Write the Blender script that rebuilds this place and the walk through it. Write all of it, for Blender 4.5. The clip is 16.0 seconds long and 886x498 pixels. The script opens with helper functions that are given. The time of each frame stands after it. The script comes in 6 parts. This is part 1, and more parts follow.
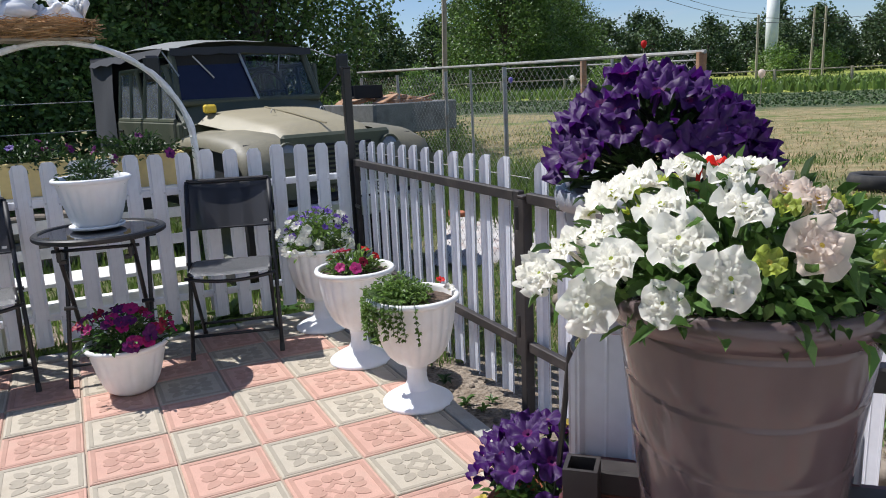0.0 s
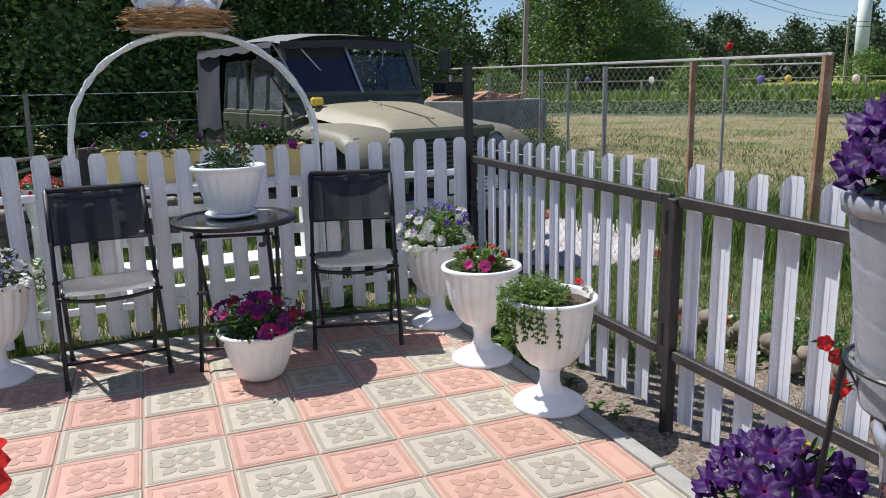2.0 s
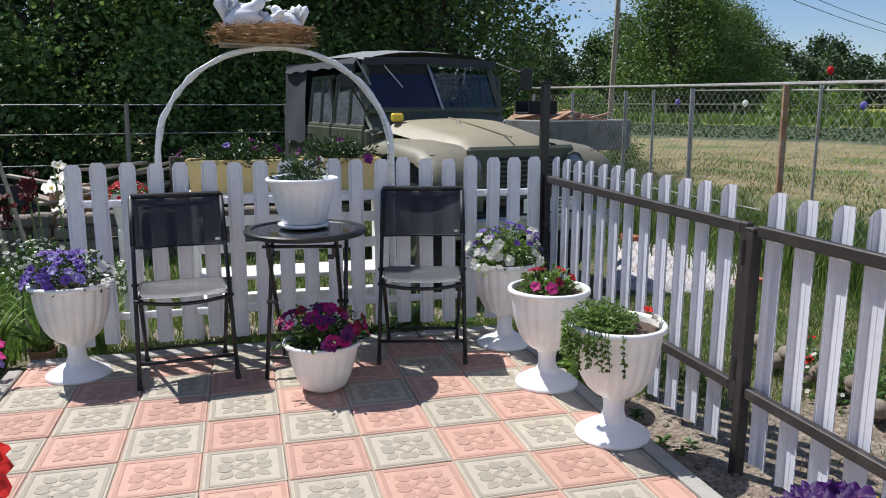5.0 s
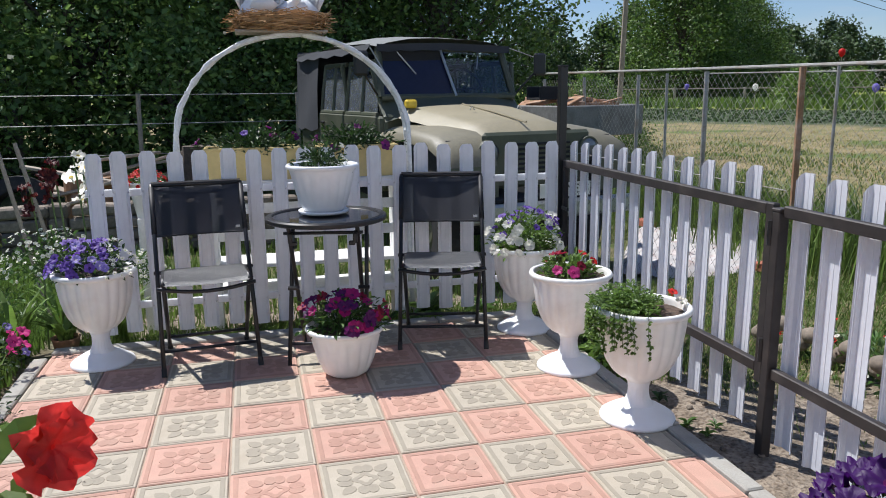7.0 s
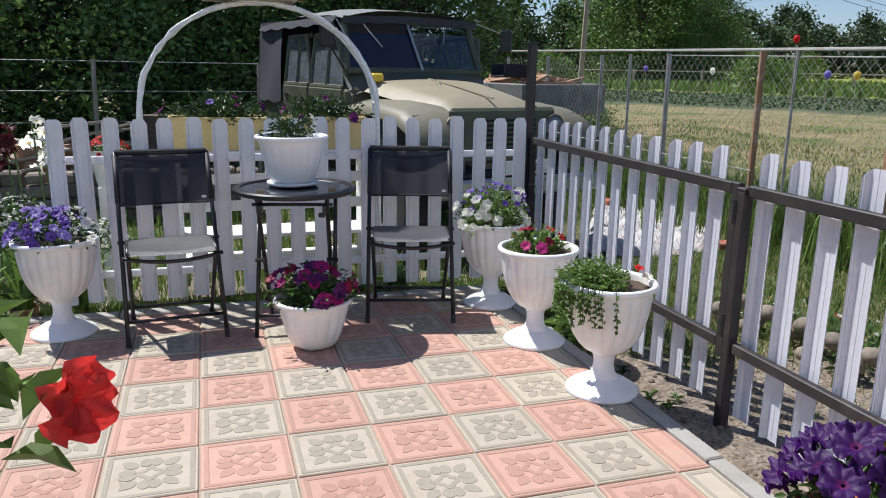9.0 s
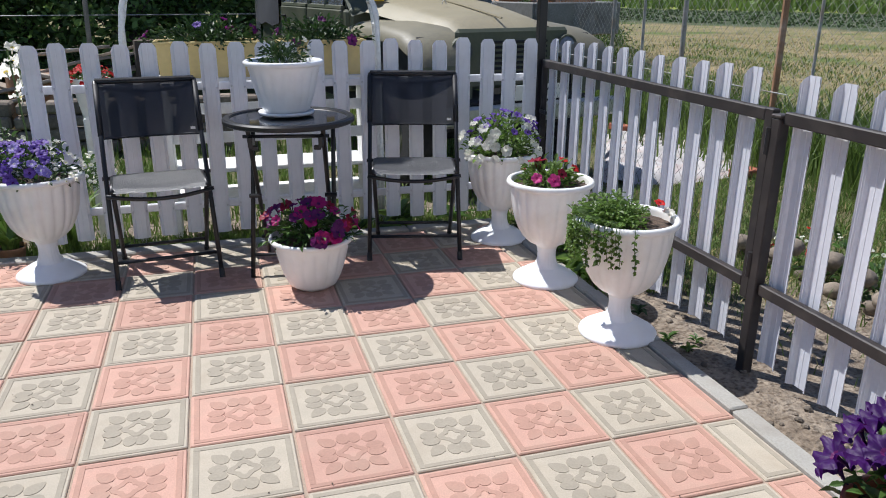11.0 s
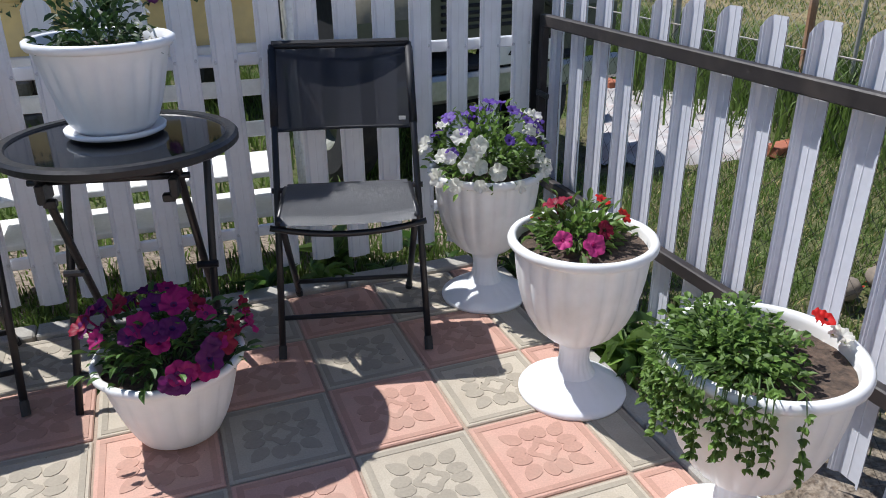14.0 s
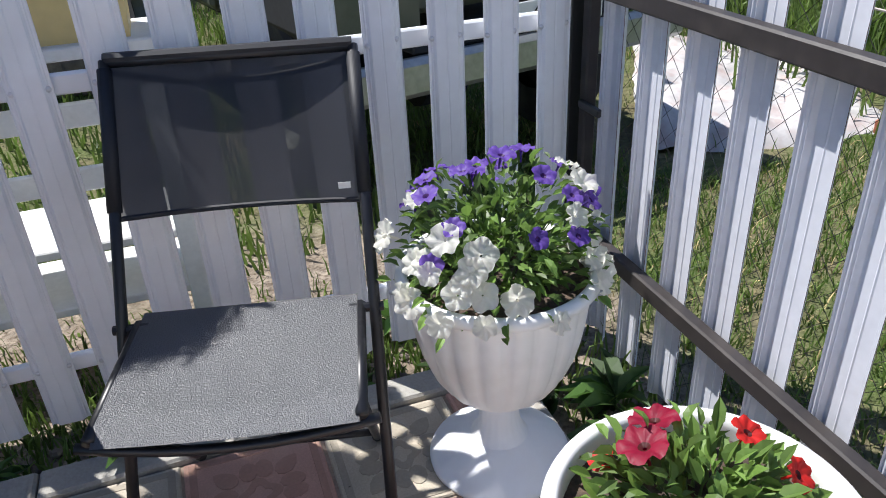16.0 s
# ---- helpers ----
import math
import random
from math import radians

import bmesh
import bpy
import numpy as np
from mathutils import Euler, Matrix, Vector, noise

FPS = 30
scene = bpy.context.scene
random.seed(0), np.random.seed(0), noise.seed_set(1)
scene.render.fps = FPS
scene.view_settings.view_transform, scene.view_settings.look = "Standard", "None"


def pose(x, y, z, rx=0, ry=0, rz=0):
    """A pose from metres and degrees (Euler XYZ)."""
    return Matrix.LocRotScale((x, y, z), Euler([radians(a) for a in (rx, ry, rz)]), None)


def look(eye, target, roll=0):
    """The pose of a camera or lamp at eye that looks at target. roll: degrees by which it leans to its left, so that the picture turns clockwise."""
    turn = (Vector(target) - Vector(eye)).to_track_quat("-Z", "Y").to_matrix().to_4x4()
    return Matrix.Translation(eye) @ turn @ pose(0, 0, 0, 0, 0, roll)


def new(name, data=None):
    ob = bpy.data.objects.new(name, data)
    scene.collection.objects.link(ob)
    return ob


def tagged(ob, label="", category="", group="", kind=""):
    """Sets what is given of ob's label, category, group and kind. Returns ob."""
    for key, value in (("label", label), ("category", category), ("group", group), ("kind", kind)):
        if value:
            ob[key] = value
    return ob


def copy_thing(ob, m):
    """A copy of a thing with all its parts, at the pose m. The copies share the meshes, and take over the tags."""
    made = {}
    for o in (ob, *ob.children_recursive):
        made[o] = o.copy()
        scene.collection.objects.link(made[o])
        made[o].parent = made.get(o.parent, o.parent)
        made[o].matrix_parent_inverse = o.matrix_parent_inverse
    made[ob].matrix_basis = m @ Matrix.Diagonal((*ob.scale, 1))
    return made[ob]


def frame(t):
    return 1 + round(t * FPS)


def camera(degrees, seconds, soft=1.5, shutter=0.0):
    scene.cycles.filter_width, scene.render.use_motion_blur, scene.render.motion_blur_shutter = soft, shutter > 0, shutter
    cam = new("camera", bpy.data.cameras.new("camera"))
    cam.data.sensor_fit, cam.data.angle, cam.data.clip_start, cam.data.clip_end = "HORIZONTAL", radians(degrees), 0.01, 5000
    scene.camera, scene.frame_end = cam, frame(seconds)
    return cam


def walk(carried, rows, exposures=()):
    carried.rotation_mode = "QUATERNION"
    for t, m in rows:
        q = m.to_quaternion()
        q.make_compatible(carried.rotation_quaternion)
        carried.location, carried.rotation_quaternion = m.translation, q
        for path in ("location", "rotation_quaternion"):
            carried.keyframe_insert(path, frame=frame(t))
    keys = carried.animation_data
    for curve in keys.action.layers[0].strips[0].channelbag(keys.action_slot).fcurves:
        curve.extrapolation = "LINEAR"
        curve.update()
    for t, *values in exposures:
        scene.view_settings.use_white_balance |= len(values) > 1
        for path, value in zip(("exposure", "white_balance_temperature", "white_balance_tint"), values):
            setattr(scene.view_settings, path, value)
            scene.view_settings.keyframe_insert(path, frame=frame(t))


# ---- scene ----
cam = camera(60.8, 16.0, soft=1.0)
PATH = [
    (0, (-0.209, -2.69, 1.3), (0.645, -0.932, 0.875), -2.5),
    (0.5, (-0.219, -2.68, 1.305), (0.546, -0.881, 0.881), -2.3),
    (1, (-0.318, -2.619, 1.3), (0.425, -0.811, 0.877), -1.7),
    (1.5, (-0.428, -2.552, 1.298), (0.304, -0.739, 0.876), -1.3),
    (2, (-0.472, -2.527, 1.303), (0.228, -0.702, 0.878), -1.2),
    (2.5, (-0.502, -2.525, 1.298), (0.172, -0.69, 0.876), -0.9),
    (3, (-0.49, -2.529, 1.302), (0.156, -0.681, 0.893), 0.0),
    (3.5, (-0.492, -2.53, 1.32), (0.117, -0.661, 0.956), 0.8),
    (6, (-0.359, -2.496, 1.29), (0.109, -0.592, 0.895), -0.7),
    (6.5, (-0.412, -2.493, 1.289), (0.065, -0.593, 0.885), -0.6),
    (7, (-0.465, -2.5, 1.288), (0.015, -0.602, 0.879), -0.6),
    (7.5, (-0.503, -2.516, 1.283), (-0.011, -0.623, 0.866), -0.1),
    (8, (-0.507, -2.519, 1.281), (0.022, -0.638, 0.852), 0.6),
    (8.5, (-0.519, -2.507, 1.273), (0.053, -0.644, 0.825), 0.9),
    (9, (-0.523, -2.504, 1.278), (0.061, -0.649, 0.81), 1.0),
    (9.5, (-0.507, -2.481, 1.27), (0.079, -0.635, 0.771), 0.9),
    (10, (-0.481, -2.463, 1.271), (0.104, -0.635, 0.707), 0.7),
    (10.2, (-0.484, -2.446, 1.268), (0.103, -0.629, 0.672), 0.6),
    (12.3, (-0.28, -1.856, 1.248), (0.202, -0.051, 0.536), -0.1),
    (12.5, (-0.251, -1.77, 1.224), (0.286, 0.01, 0.486), -0.3),
    (13, (-0.126, -1.517, 1.199), (0.439, 0.243, 0.436), -0.4),
    (13.5, (-0.077, -1.211, 1.219), (0.513, 0.535, 0.442), 0.4),
    (14, (-0.018, -0.878, 1.218), (0.627, 0.832, 0.407), -0.4),
    (14.5, (0.116, -0.602, 1.199), (0.751, 1.089, 0.34), -1.4),
    (15, (0.253, -0.319, 1.144), (0.825, 1.336, 0.334), -1.75),
    (15.5, (0.354, -0.044, 1.13), (0.91, 1.604, 0.298), -2.8),
    (16, (0.476, 0.173, 1.179), (1.007, 1.767, 0.231), -2.85),
]
walk(cam, [(t, look(eye, target, roll)) for t, eye, target, roll in PATH],
     [(0, 0.38, 6250, 11), (10, 0.38, 6250, 11), (12.5, 0.18, 6150, 11), (14, 0.28, 6150, 11), (16, 0.72, 6250, 11)])

# ---------------------------------------------------------------- light
SUN_DIR = Vector((0.39, -0.50, -1.0)).normalized()
sun = new("sun", bpy.data.lights.new("sun", "SUN"))
sun.data.energy, sun.data.angle, sun.data.color = 4.6, radians(0.55), (1.0, 0.965, 0.91)
sun.matrix_world = look((-4, 9, 12), Vector((-4, 9, 12)) + SUN_DIR)
world = bpy.data.worlds.new("sky")
scene.world = world
world.use_nodes = True
wn = world.node_tree
sky = wn.nodes.new("ShaderNodeTexSky")
sky.sky_type, sky.sun_disc = "NISHITA", False
sky.sun_elevation = math.asin(-SUN_DIR.z)
sky.sun_rotation = math.atan2(-SUN_DIR.x, -SUN_DIR.y)
sky.air_density, sky.dust_density, sky.ozone_density = 1.0, 0.1, 3.5
wn.nodes["Background"].inputs["Strength"].default_value = 0.074
# thin fair-weather clouds low in the sky
wtc = wn.nodes.new("ShaderNodeTexCoord")
wmap = wn.nodes.new("ShaderNodeMapping")
wmap.inputs["Scale"].default_value = (1.6, 1.6, 6.0)
wno = wn.nodes.new("ShaderNodeTexNoise")
wno.inputs["Scale"].default_value, wno.inputs["Detail"].default_value = 2.2, 7.0
wra = wn.nodes.new("ShaderNodeValToRGB")
wra.color_ramp.elements[0].position, wra.color_ramp.elements[1].position = 0.57, 0.82
wmix = wn.nodes.new("ShaderNodeMix")
wmix.data_type = "RGBA"
wmix.inputs["B"].default_value = (6.0, 6.3, 6.8, 1)
wn.links.new(wtc.outputs["Generated"], wmap.inputs["Vector"])
wn.links.new(wmap.outputs["Vector"], wno.inputs["Vector"])
wn.links.new(wno.outputs["Fac"], wra.inputs["Fac"])
wn.links.new(wra.outputs["Color"], wmix.inputs["Factor"])
wtint = wn.nodes.new("ShaderNodeMix")
wtint.data_type, wtint.blend_type = "RGBA", "MULTIPLY"
wtint.inputs["Factor"].default_value = 1.0
wtint.inputs["B"].default_value = (0.95, 0.985, 1.10, 1)
wn.links.new(sky.outputs["Color"], wtint.inputs["A"])
wn.links.new(wtint.outputs["Result"], wmix.inputs["A"])
wn.links.new(wmix.outputs["Result"], wn.nodes["Background"].inputs["Color"])


# ---------------------------------------------------------------- materials
def material(name, color, rough=0.6, metal=0.0, vary=0.12, grain=40.0, blotch=2.5, bump=0.15, bump_scale=None,
             stain=None, stain_amount=0.0, stain_scale=6.0, island=0.0, thing_random=0.0, translucent=0.0, spec=0.5, coat=0.0):
    """A two-scale procedural surface: fine grain, larger blotches, stains of a shape of their own, relief."""
    m = bpy.data.materials.new(name)
    m.use_nodes = True
    n, l = m.node_tree.nodes, m.node_tree.links
    b = n["Principled BSDF"]
    b.inputs["Roughness"].default_value, b.inputs["Metallic"].default_value = rough, metal
    b.inputs["Specular IOR Level"].default_value = spec
    b.inputs["Coat Weight"].default_value = coat
    tc = n.new("ShaderNodeTexCoord")

    def tex(scale, detail=4.0):
        t = n.new("ShaderNodeTexNoise")
        t.inputs["Scale"].default_value, t.inputs["Detail"].default_value = scale, detail
        l.new(tc.outputs["Object"], t.inputs["Vector"])
        return t.outputs["Fac"]

    def value(fac, lo, hi):
        r = n.new("ShaderNodeMapRange")
        r.inputs["From Min"].default_value, r.inputs["From Max"].default_value = 0.25, 0.75
        r.inputs["To Min"].default_value, r.inputs["To Max"].default_value = lo, hi
        l.new(fac, r.inputs["Value"])
        return r.outputs["Result"]

    def times(a, c):
        k = n.new("ShaderNodeMath")
        k.operation = "MULTIPLY"
        l.new(a, k.inputs[0]), l.new(c, k.inputs[1])
        return k.outputs[0]

    fine = tex(grain)
    v = times(value(fine, 1 - vary, 1 + vary), value(tex(blotch), 1 - vary, 1 + vary))
    if island:
        g = n.new("ShaderNodeNewGeometry")
        r = n.new("ShaderNodeMapRange")
        r.inputs["To Min"].default_value, r.inputs["To Max"].default_value = 1 - island, 1 + island
        l.new(g.outputs["Random Per Island"], r.inputs["Value"])
        v = times(v, r.outputs["Result"])
    if thing_random:
        g = n.new("ShaderNodeObjectInfo")
        r = n.new("ShaderNodeMapRange")
        r.inputs["To Min"].default_value, r.inputs["To Max"].default_value = 1 - thing_random, 1 + thing_random
        l.new(g.outputs["Random"], r.inputs["Value"])
        v = times(v, r.outputs["Result"])
    hs = n.new("ShaderNodeHueSaturation")
    hs.inputs["Color"].default_value = (*color, 1)
    l.new(v, hs.inputs["Value"])
    out = hs.outputs["Color"]
    if stain:
        mx = n.new("ShaderNodeMix")
        mx.data_type = "RGBA"
        mx.inputs["B"].default_value = (*stain, 1)
        s = n.new("ShaderNodeMapRange")
        s.inputs["From Min"].default_value, s.inputs["From Max"].default_value = 0.5, 0.72
        s.inputs["To Min"].default_value, s.inputs["To Max"].default_value = 0.0, stain_amount
        l.new(tex(stain_scale, 8.0), s.inputs["Value"])
        l.new(s.outputs["Result"], mx.inputs["Factor"])
        l.new(out, mx.inputs["A"])
        out = mx.outputs["Result"]
    l.new(out, b.inputs["Base Color"])
    l.new(value(fine, max(0.02, rough - 0.08), min(1, rough + 0.08)), b.inputs["Roughness"])
    if bump:
        bp = n.new("ShaderNodeBump")
        bp.inputs["Strength"].default_value, bp.inputs["Distance"].default_value = bump, 0.004
        l.new(tex(bump_scale or grain, 6.0), bp.inputs["Height"])
        l.new(bp.outputs["Normal"], b.inputs["Normal"])
    if translucent:
        tr = n.new("ShaderNodeBsdfTranslucent")
        l.new(out, tr.inputs["Color"])
        ms = n.new("ShaderNodeMixShader")
        ms.inputs["Fac"].default_value = translucent
        l.new(b.outputs["BSDF"], ms.inputs[1]), l.new(tr.outputs["BSDF"], ms.inputs[2])
        l.new(ms.outputs["Shader"], n["Material Output"].inputs["Surface"])
    return m


def glass(name, tint, rough=0.03, alpha=0.35):
    """A thin tinted pane: part clear, part glossy."""
    m = bpy.data.materials.new(name)
    m.use_nodes = True
    n, l = m.node_tree.nodes, m.node_tree.links
    n.remove(n["Principled BSDF"])
    t, g, mx, f = n.new("ShaderNodeBsdfTransparent"), n.new("ShaderNodeBsdfGlossy"), n.new("ShaderNodeMixShader"), n.new("ShaderNodeFresnel")
    t.inputs["Color"].default_value = (*tint, 1)
    g.inputs["Roughness"].default_value = rough
    f.inputs["IOR"].default_value = 1.5
    l.new(f.outputs["Fac"], mx.inputs["Fac"]), l.new(t.outputs["BSDF"], mx.inputs[1]), l.new(g.outputs["BSDF"], mx.inputs[2])
    l.new(mx.outputs["Shader"], n["Material Output"].inputs["Surface"])
    return m


M = {
    "tile_white": material("cream_concrete_tile", (0.455, 0.40, 0.315), 0.8, vary=0.12, grain=220, blotch=7, stain=(0.33, 0.27, 0.20), stain_amount=0.6, stain_scale=5, bump=0.25, thing_random=0.05),
    "tile_white_relief": material("grey_tile_relief", (0.335, 0.295, 0.23), 0.8, vary=0.1, grain=150, blotch=9, stain=(0.30, 0.26, 0.20), stain_amount=0.4, bump=0.25, thing_random=0.05),
    "tile_pink": material("pink_concrete_tile", (0.53, 0.315, 0.245), 0.8, vary=0.12, grain=220, blotch=7, stain=(0.40, 0.29, 0.22), stain_amount=0.6, stain_scale=6, bump=0.25, thing_random=0.07),
    "tile_pink_relief": material("dull_pink_tile_relief", (0.43, 0.25, 0.19), 0.8, vary=0.1, grain=150, blotch=9, stain=(0.36, 0.26, 0.20), stain_amount=0.4, bump=0.25, thing_random=0.07),
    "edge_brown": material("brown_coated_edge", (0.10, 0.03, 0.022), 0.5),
    "red_brown": material("red_brown_stained_plank", (0.10, 0.030, 0.028), 0.4, vary=0.2, grain=60, blotch=8, bump=0.2),
    "joint": material("sandy_joint", (0.37, 0.285, 0.22), 0.95, vary=0.2, grain=200, bump=0.4),
    "concrete": material("grey_concrete", (0.36, 0.345, 0.31), 0.9, vary=0.12, grain=160, blotch=5, stain=(0.22, 0.19, 0.15), stain_amount=0.5, bump=0.4),
    "picket": material("white_painted_steel", (0.80, 0.81, 0.84), 0.38, vary=0.03, grain=30, blotch=3, stain=(0.62, 0.6, 0.57), stain_amount=0.35, stain_scale=4, bump=0.03, thing_random=0.03),
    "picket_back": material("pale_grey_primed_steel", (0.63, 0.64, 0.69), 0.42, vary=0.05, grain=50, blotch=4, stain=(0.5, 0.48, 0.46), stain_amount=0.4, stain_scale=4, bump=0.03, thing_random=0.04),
    "dark_steel": material("dark_brown_painted_steel", (0.028, 0.023, 0.022), 0.55, vary=0.2, grain=60, blotch=6, stain=(0.085, 0.07, 0.06), stain_amount=0.5, stain_scale=9, bump=0.06),
    "black_steel": material("black_powder_coated_steel", (0.012, 0.012, 0.014), 0.38, vary=0.2, grain=90, bump=0.04),
    "screw": material("zinc_screw_head", (0.7, 0.7, 0.72), 0.35, 0.6, vary=0.1, bump=0),
    "plastic": material("white_moulded_plastic", (0.85, 0.845, 0.825), 0.36, vary=0.03, grain=25, blotch=5, stain=(0.62, 0.57, 0.48), stain_amount=0.4, stain_scale=6, bump=0.03, spec=0.45),
    "plastic_cool": material("bright_white_plastic", (0.85, 0.86, 0.88), 0.36, vary=0.03, grain=25, blotch=5, stain=(0.66, 0.63, 0.58), stain_amount=0.3, stain_scale=6, bump=0.03),
    "grey_pot": material("grey_glossy_plastic", (0.27, 0.28, 0.32), 0.28, vary=0.04, grain=30, blotch=4, bump=0.02, stain=(0.30, 0.29, 0.29), stain_amount=0.35),
    "taupe_pot": material("taupe_glossy_plastic", (0.095, 0.070, 0.074), 0.16, vary=0.05, grain=30, blotch=4, bump=0.02, stain=(0.075, 0.056, 0.058), stain_amount=0.4),
    "terracotta": material("orange_terracotta_plastic", (0.48, 0.17, 0.08), 0.55, vary=0.1, bump=0.08),
    "soil": material("dark_potting_soil", (0.075, 0.052, 0.038), 0.95, vary=0.5, grain=140, blotch=30, bump=1.0, bump_scale=90, stain=(0.14, 0.09, 0.06), stain_amount=0.6, stain_scale=60),
    "mesh_cloth": None,
    "leaf": material("petunia_leaf", (0.075, 0.15, 0.032), 0.5, vary=0.12, grain=60, blotch=20, island=0.5, bump=0.1, translucent=0.3),
    "leaf_dark": material("dark_green_leaf", (0.035, 0.075, 0.02), 0.5, vary=0.15, grain=60, blotch=20, island=0.5, bump=0.1, translucent=0.25),
    "leaf_light": material("light_green_leaf", (0.135, 0.225, 0.045), 0.5, vary=0.12, grain=60, blotch=20, island=0.45, bump=0.1, translucent=0.35),
    "stem": material("green_stem", (0.10, 0.16, 0.05), 0.6, vary=0.2, bump=0.1),
    "grass": material("meadow_grass_blade", (0.125, 0.195, 0.04), 0.6, vary=0.1, grain=30, blotch=0.8, island=0.5, bump=0, translucent=0.35),
    "dry_grass": material("dry_straw_blade", (0.42, 0.33, 0.16), 0.8, vary=0.1, grain=30, blotch=0.8, island=0.4, bump=0, translucent=0.2),
    "tree_leaf": material("tree_leaf", (0.10, 0.17, 0.036), 0.5, vary=0.1, grain=3, blotch=0.5, island=0.55, bump=0, translucent=0.35),
    "tree_leaf_dark": material("shaded_tree_leaf", (0.14, 0.23, 0.06), 0.55, vary=0.1, grain=3, blotch=0.5, island=0.6, bump=0, translucent=0.4),
    "far_leaf": material("distant_leaf", (0.060, 0.100, 0.038), 0.7, vary=0.1, grain=2, blotch=0.4, island=0.5, bump=0, translucent=0.2),
    "bark": material("grey_brown_bark", (0.085, 0.065, 0.05), 0.95, vary=0.3, grain=30, blotch=6, bump=0.9),
    "weathered_wood": material("weathered_grey_wood", (0.36, 0.31, 0.25), 0.9, vary=0.2, grain=70, blotch=6, bump=0.5),
    "straw": material("nest_straw", (0.42, 0.25, 0.11), 0.85, vary=0.15, grain=50, island=0.5, bump=0.1),
    "wrap": material("translucent_white_film", (0.80, 0.81, 0.80), 0.3, vary=0.07, grain=60, blotch=14, bump=0.9, bump_scale=45, stain=(0.62, 0.61, 0.57), stain_amount=0.5),
    "plaster": material("white_painted_plaster", (0.82, 0.83, 0.85), 0.7, vary=0.05, grain=50, bump=0.2),
    "cream_box": material("cream_yellow_plastic", (0.68, 0.53, 0.22), 0.5, vary=0.07, grain=30, blotch=5, bump=0.05, stain=(0.5, 0.42, 0.25), stain_amount=0.4),
    "olive": material("faded_olive_paint", (0.075, 0.085, 0.055), 0.5, vary=0.12, grain=40, blotch=3, stain=(0.16, 0.15, 0.11), stain_amount=0.5, stain_scale=4, bump=0.06),
    "hood": material("sun_bleached_olive_paint", (0.30, 0.262, 0.17), 0.55, vary=0.12, grain=40, blotch=2, stain=(0.24, 0.215, 0.13), stain_amount=0.7, stain_scale=3, bump=0.06),
    "fender": material("chalky_faded_fender_paint", (0.17, 0.155, 0.105), 0.55, vary=0.15, grain=40, blotch=2, stain=(0.27, 0.24, 0.16), stain_amount=0.6, stain_scale=2.5, bump=0.06),
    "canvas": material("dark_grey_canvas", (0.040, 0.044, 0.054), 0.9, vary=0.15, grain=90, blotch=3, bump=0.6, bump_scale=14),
    "canvas_top": material("pale_grey_canvas", (0.21, 0.22, 0.22), 0.9, vary=0.12, grain=90, blotch=3, bump=0.6, bump_scale=14, stain=(0.17, 0.17, 0.16), stain_amount=0.5),
    "rubber": material("black_rubber", (0.022, 0.022, 0.024), 0.85, vary=0.25, grain=80, bump=0.4, stain=(0.10, 0.09, 0.075), stain_amount=0.5),
    "chrome": material("dull_bumper_metal", (0.42, 0.43, 0.42), 0.35, 0.7, vary=0.15, grain=40, bump=0.1),
    "interior": material("dark_vehicle_trim", (0.012, 0.013, 0.016), 0.8, vary=0.2),
    "plate": material("white_enamel_plate", (0.75, 0.75, 0.72), 0.4, vary=0.05),
    "ink": material("black_enamel", (0.015, 0.015, 0.015), 0.5, vary=0.1, bump=0),
    "galv": material("weathered_galvanised_steel", (0.42, 0.41, 0.39), 0.55, 0.4, vary=0.2, grain=50, blotch=5, bump=0.15, stain=(0.30, 0.18, 0.09), stain_amount=0.5),
    "rusty": material("rusty_steel_post", (0.36, 0.20, 0.11), 0.85, vary=0.2, grain=50, blotch=5, bump=0.3, stain=(0.5, 0.46, 0.4), stain_amount=0.7, stain_scale=5),
    "white_wood": material("whitewashed_boards", (0.78, 0.78, 0.76), 0.6, vary=0.06, grain=60, blotch=4, bump=0.2, stain=(0.55, 0.5, 0.42), stain_amount=0.4),
    "tarp": material("pale_sun_faded_tarpaulin", (0.47, 0.45, 0.44), 0.7, vary=0.15, grain=20, blotch=4, bump=0.8, bump_scale=8, stain=(0.42, 0.27, 0.23), stain_amount=0.7, stain_scale=9),
    "stone": material("rounded_field_stone", (0.20, 0.165, 0.13), 0.9, vary=0.25, grain=40, blotch=8, bump=0.6, island=0.35, thing_random=0.3),
    "road": material("packed_sandy_track", (0.40, 0.35, 0.28), 0.95, vary=0.15, grain=60, blotch=2, bump=0.5),
    "glass_clear": glass("clear_glass", (0.82, 0.86, 0.86)),
    "trailer_board": material("dirty_grey_board", (0.22, 0.22, 0.21), 0.8, vary=0.2, grain=40, blotch=4, bump=0.3, stain=(0.10, 0.09, 0.08), stain_amount=0.7, stain_scale=5),
    "film": material("navy_screen_film", (0.012, 0.015, 0.042), 0.12, vary=0.1, grain=20, bump=0.02),
    "yellow": material("yellow_plastic", (0.75, 0.52, 0.05), 0.4),
    "lens": material("headlamp_lens", (0.22, 0.23, 0.24), 0.1, 0.3, bump=0.3, bump_scale=120),
    "brick_red": material("red_brick", (0.40, 0.14, 0.08), 0.9, vary=0.2, bump=0.5),
    "tower": material("pale_painted_tower", (0.72, 0.74, 0.76), 0.6, vary=0.06),
    "crop": material("potato_leaf", (0.08, 0.13, 0.04), 0.6, vary=0.15, island=0.4, bump=0, translucent=0.2),
}


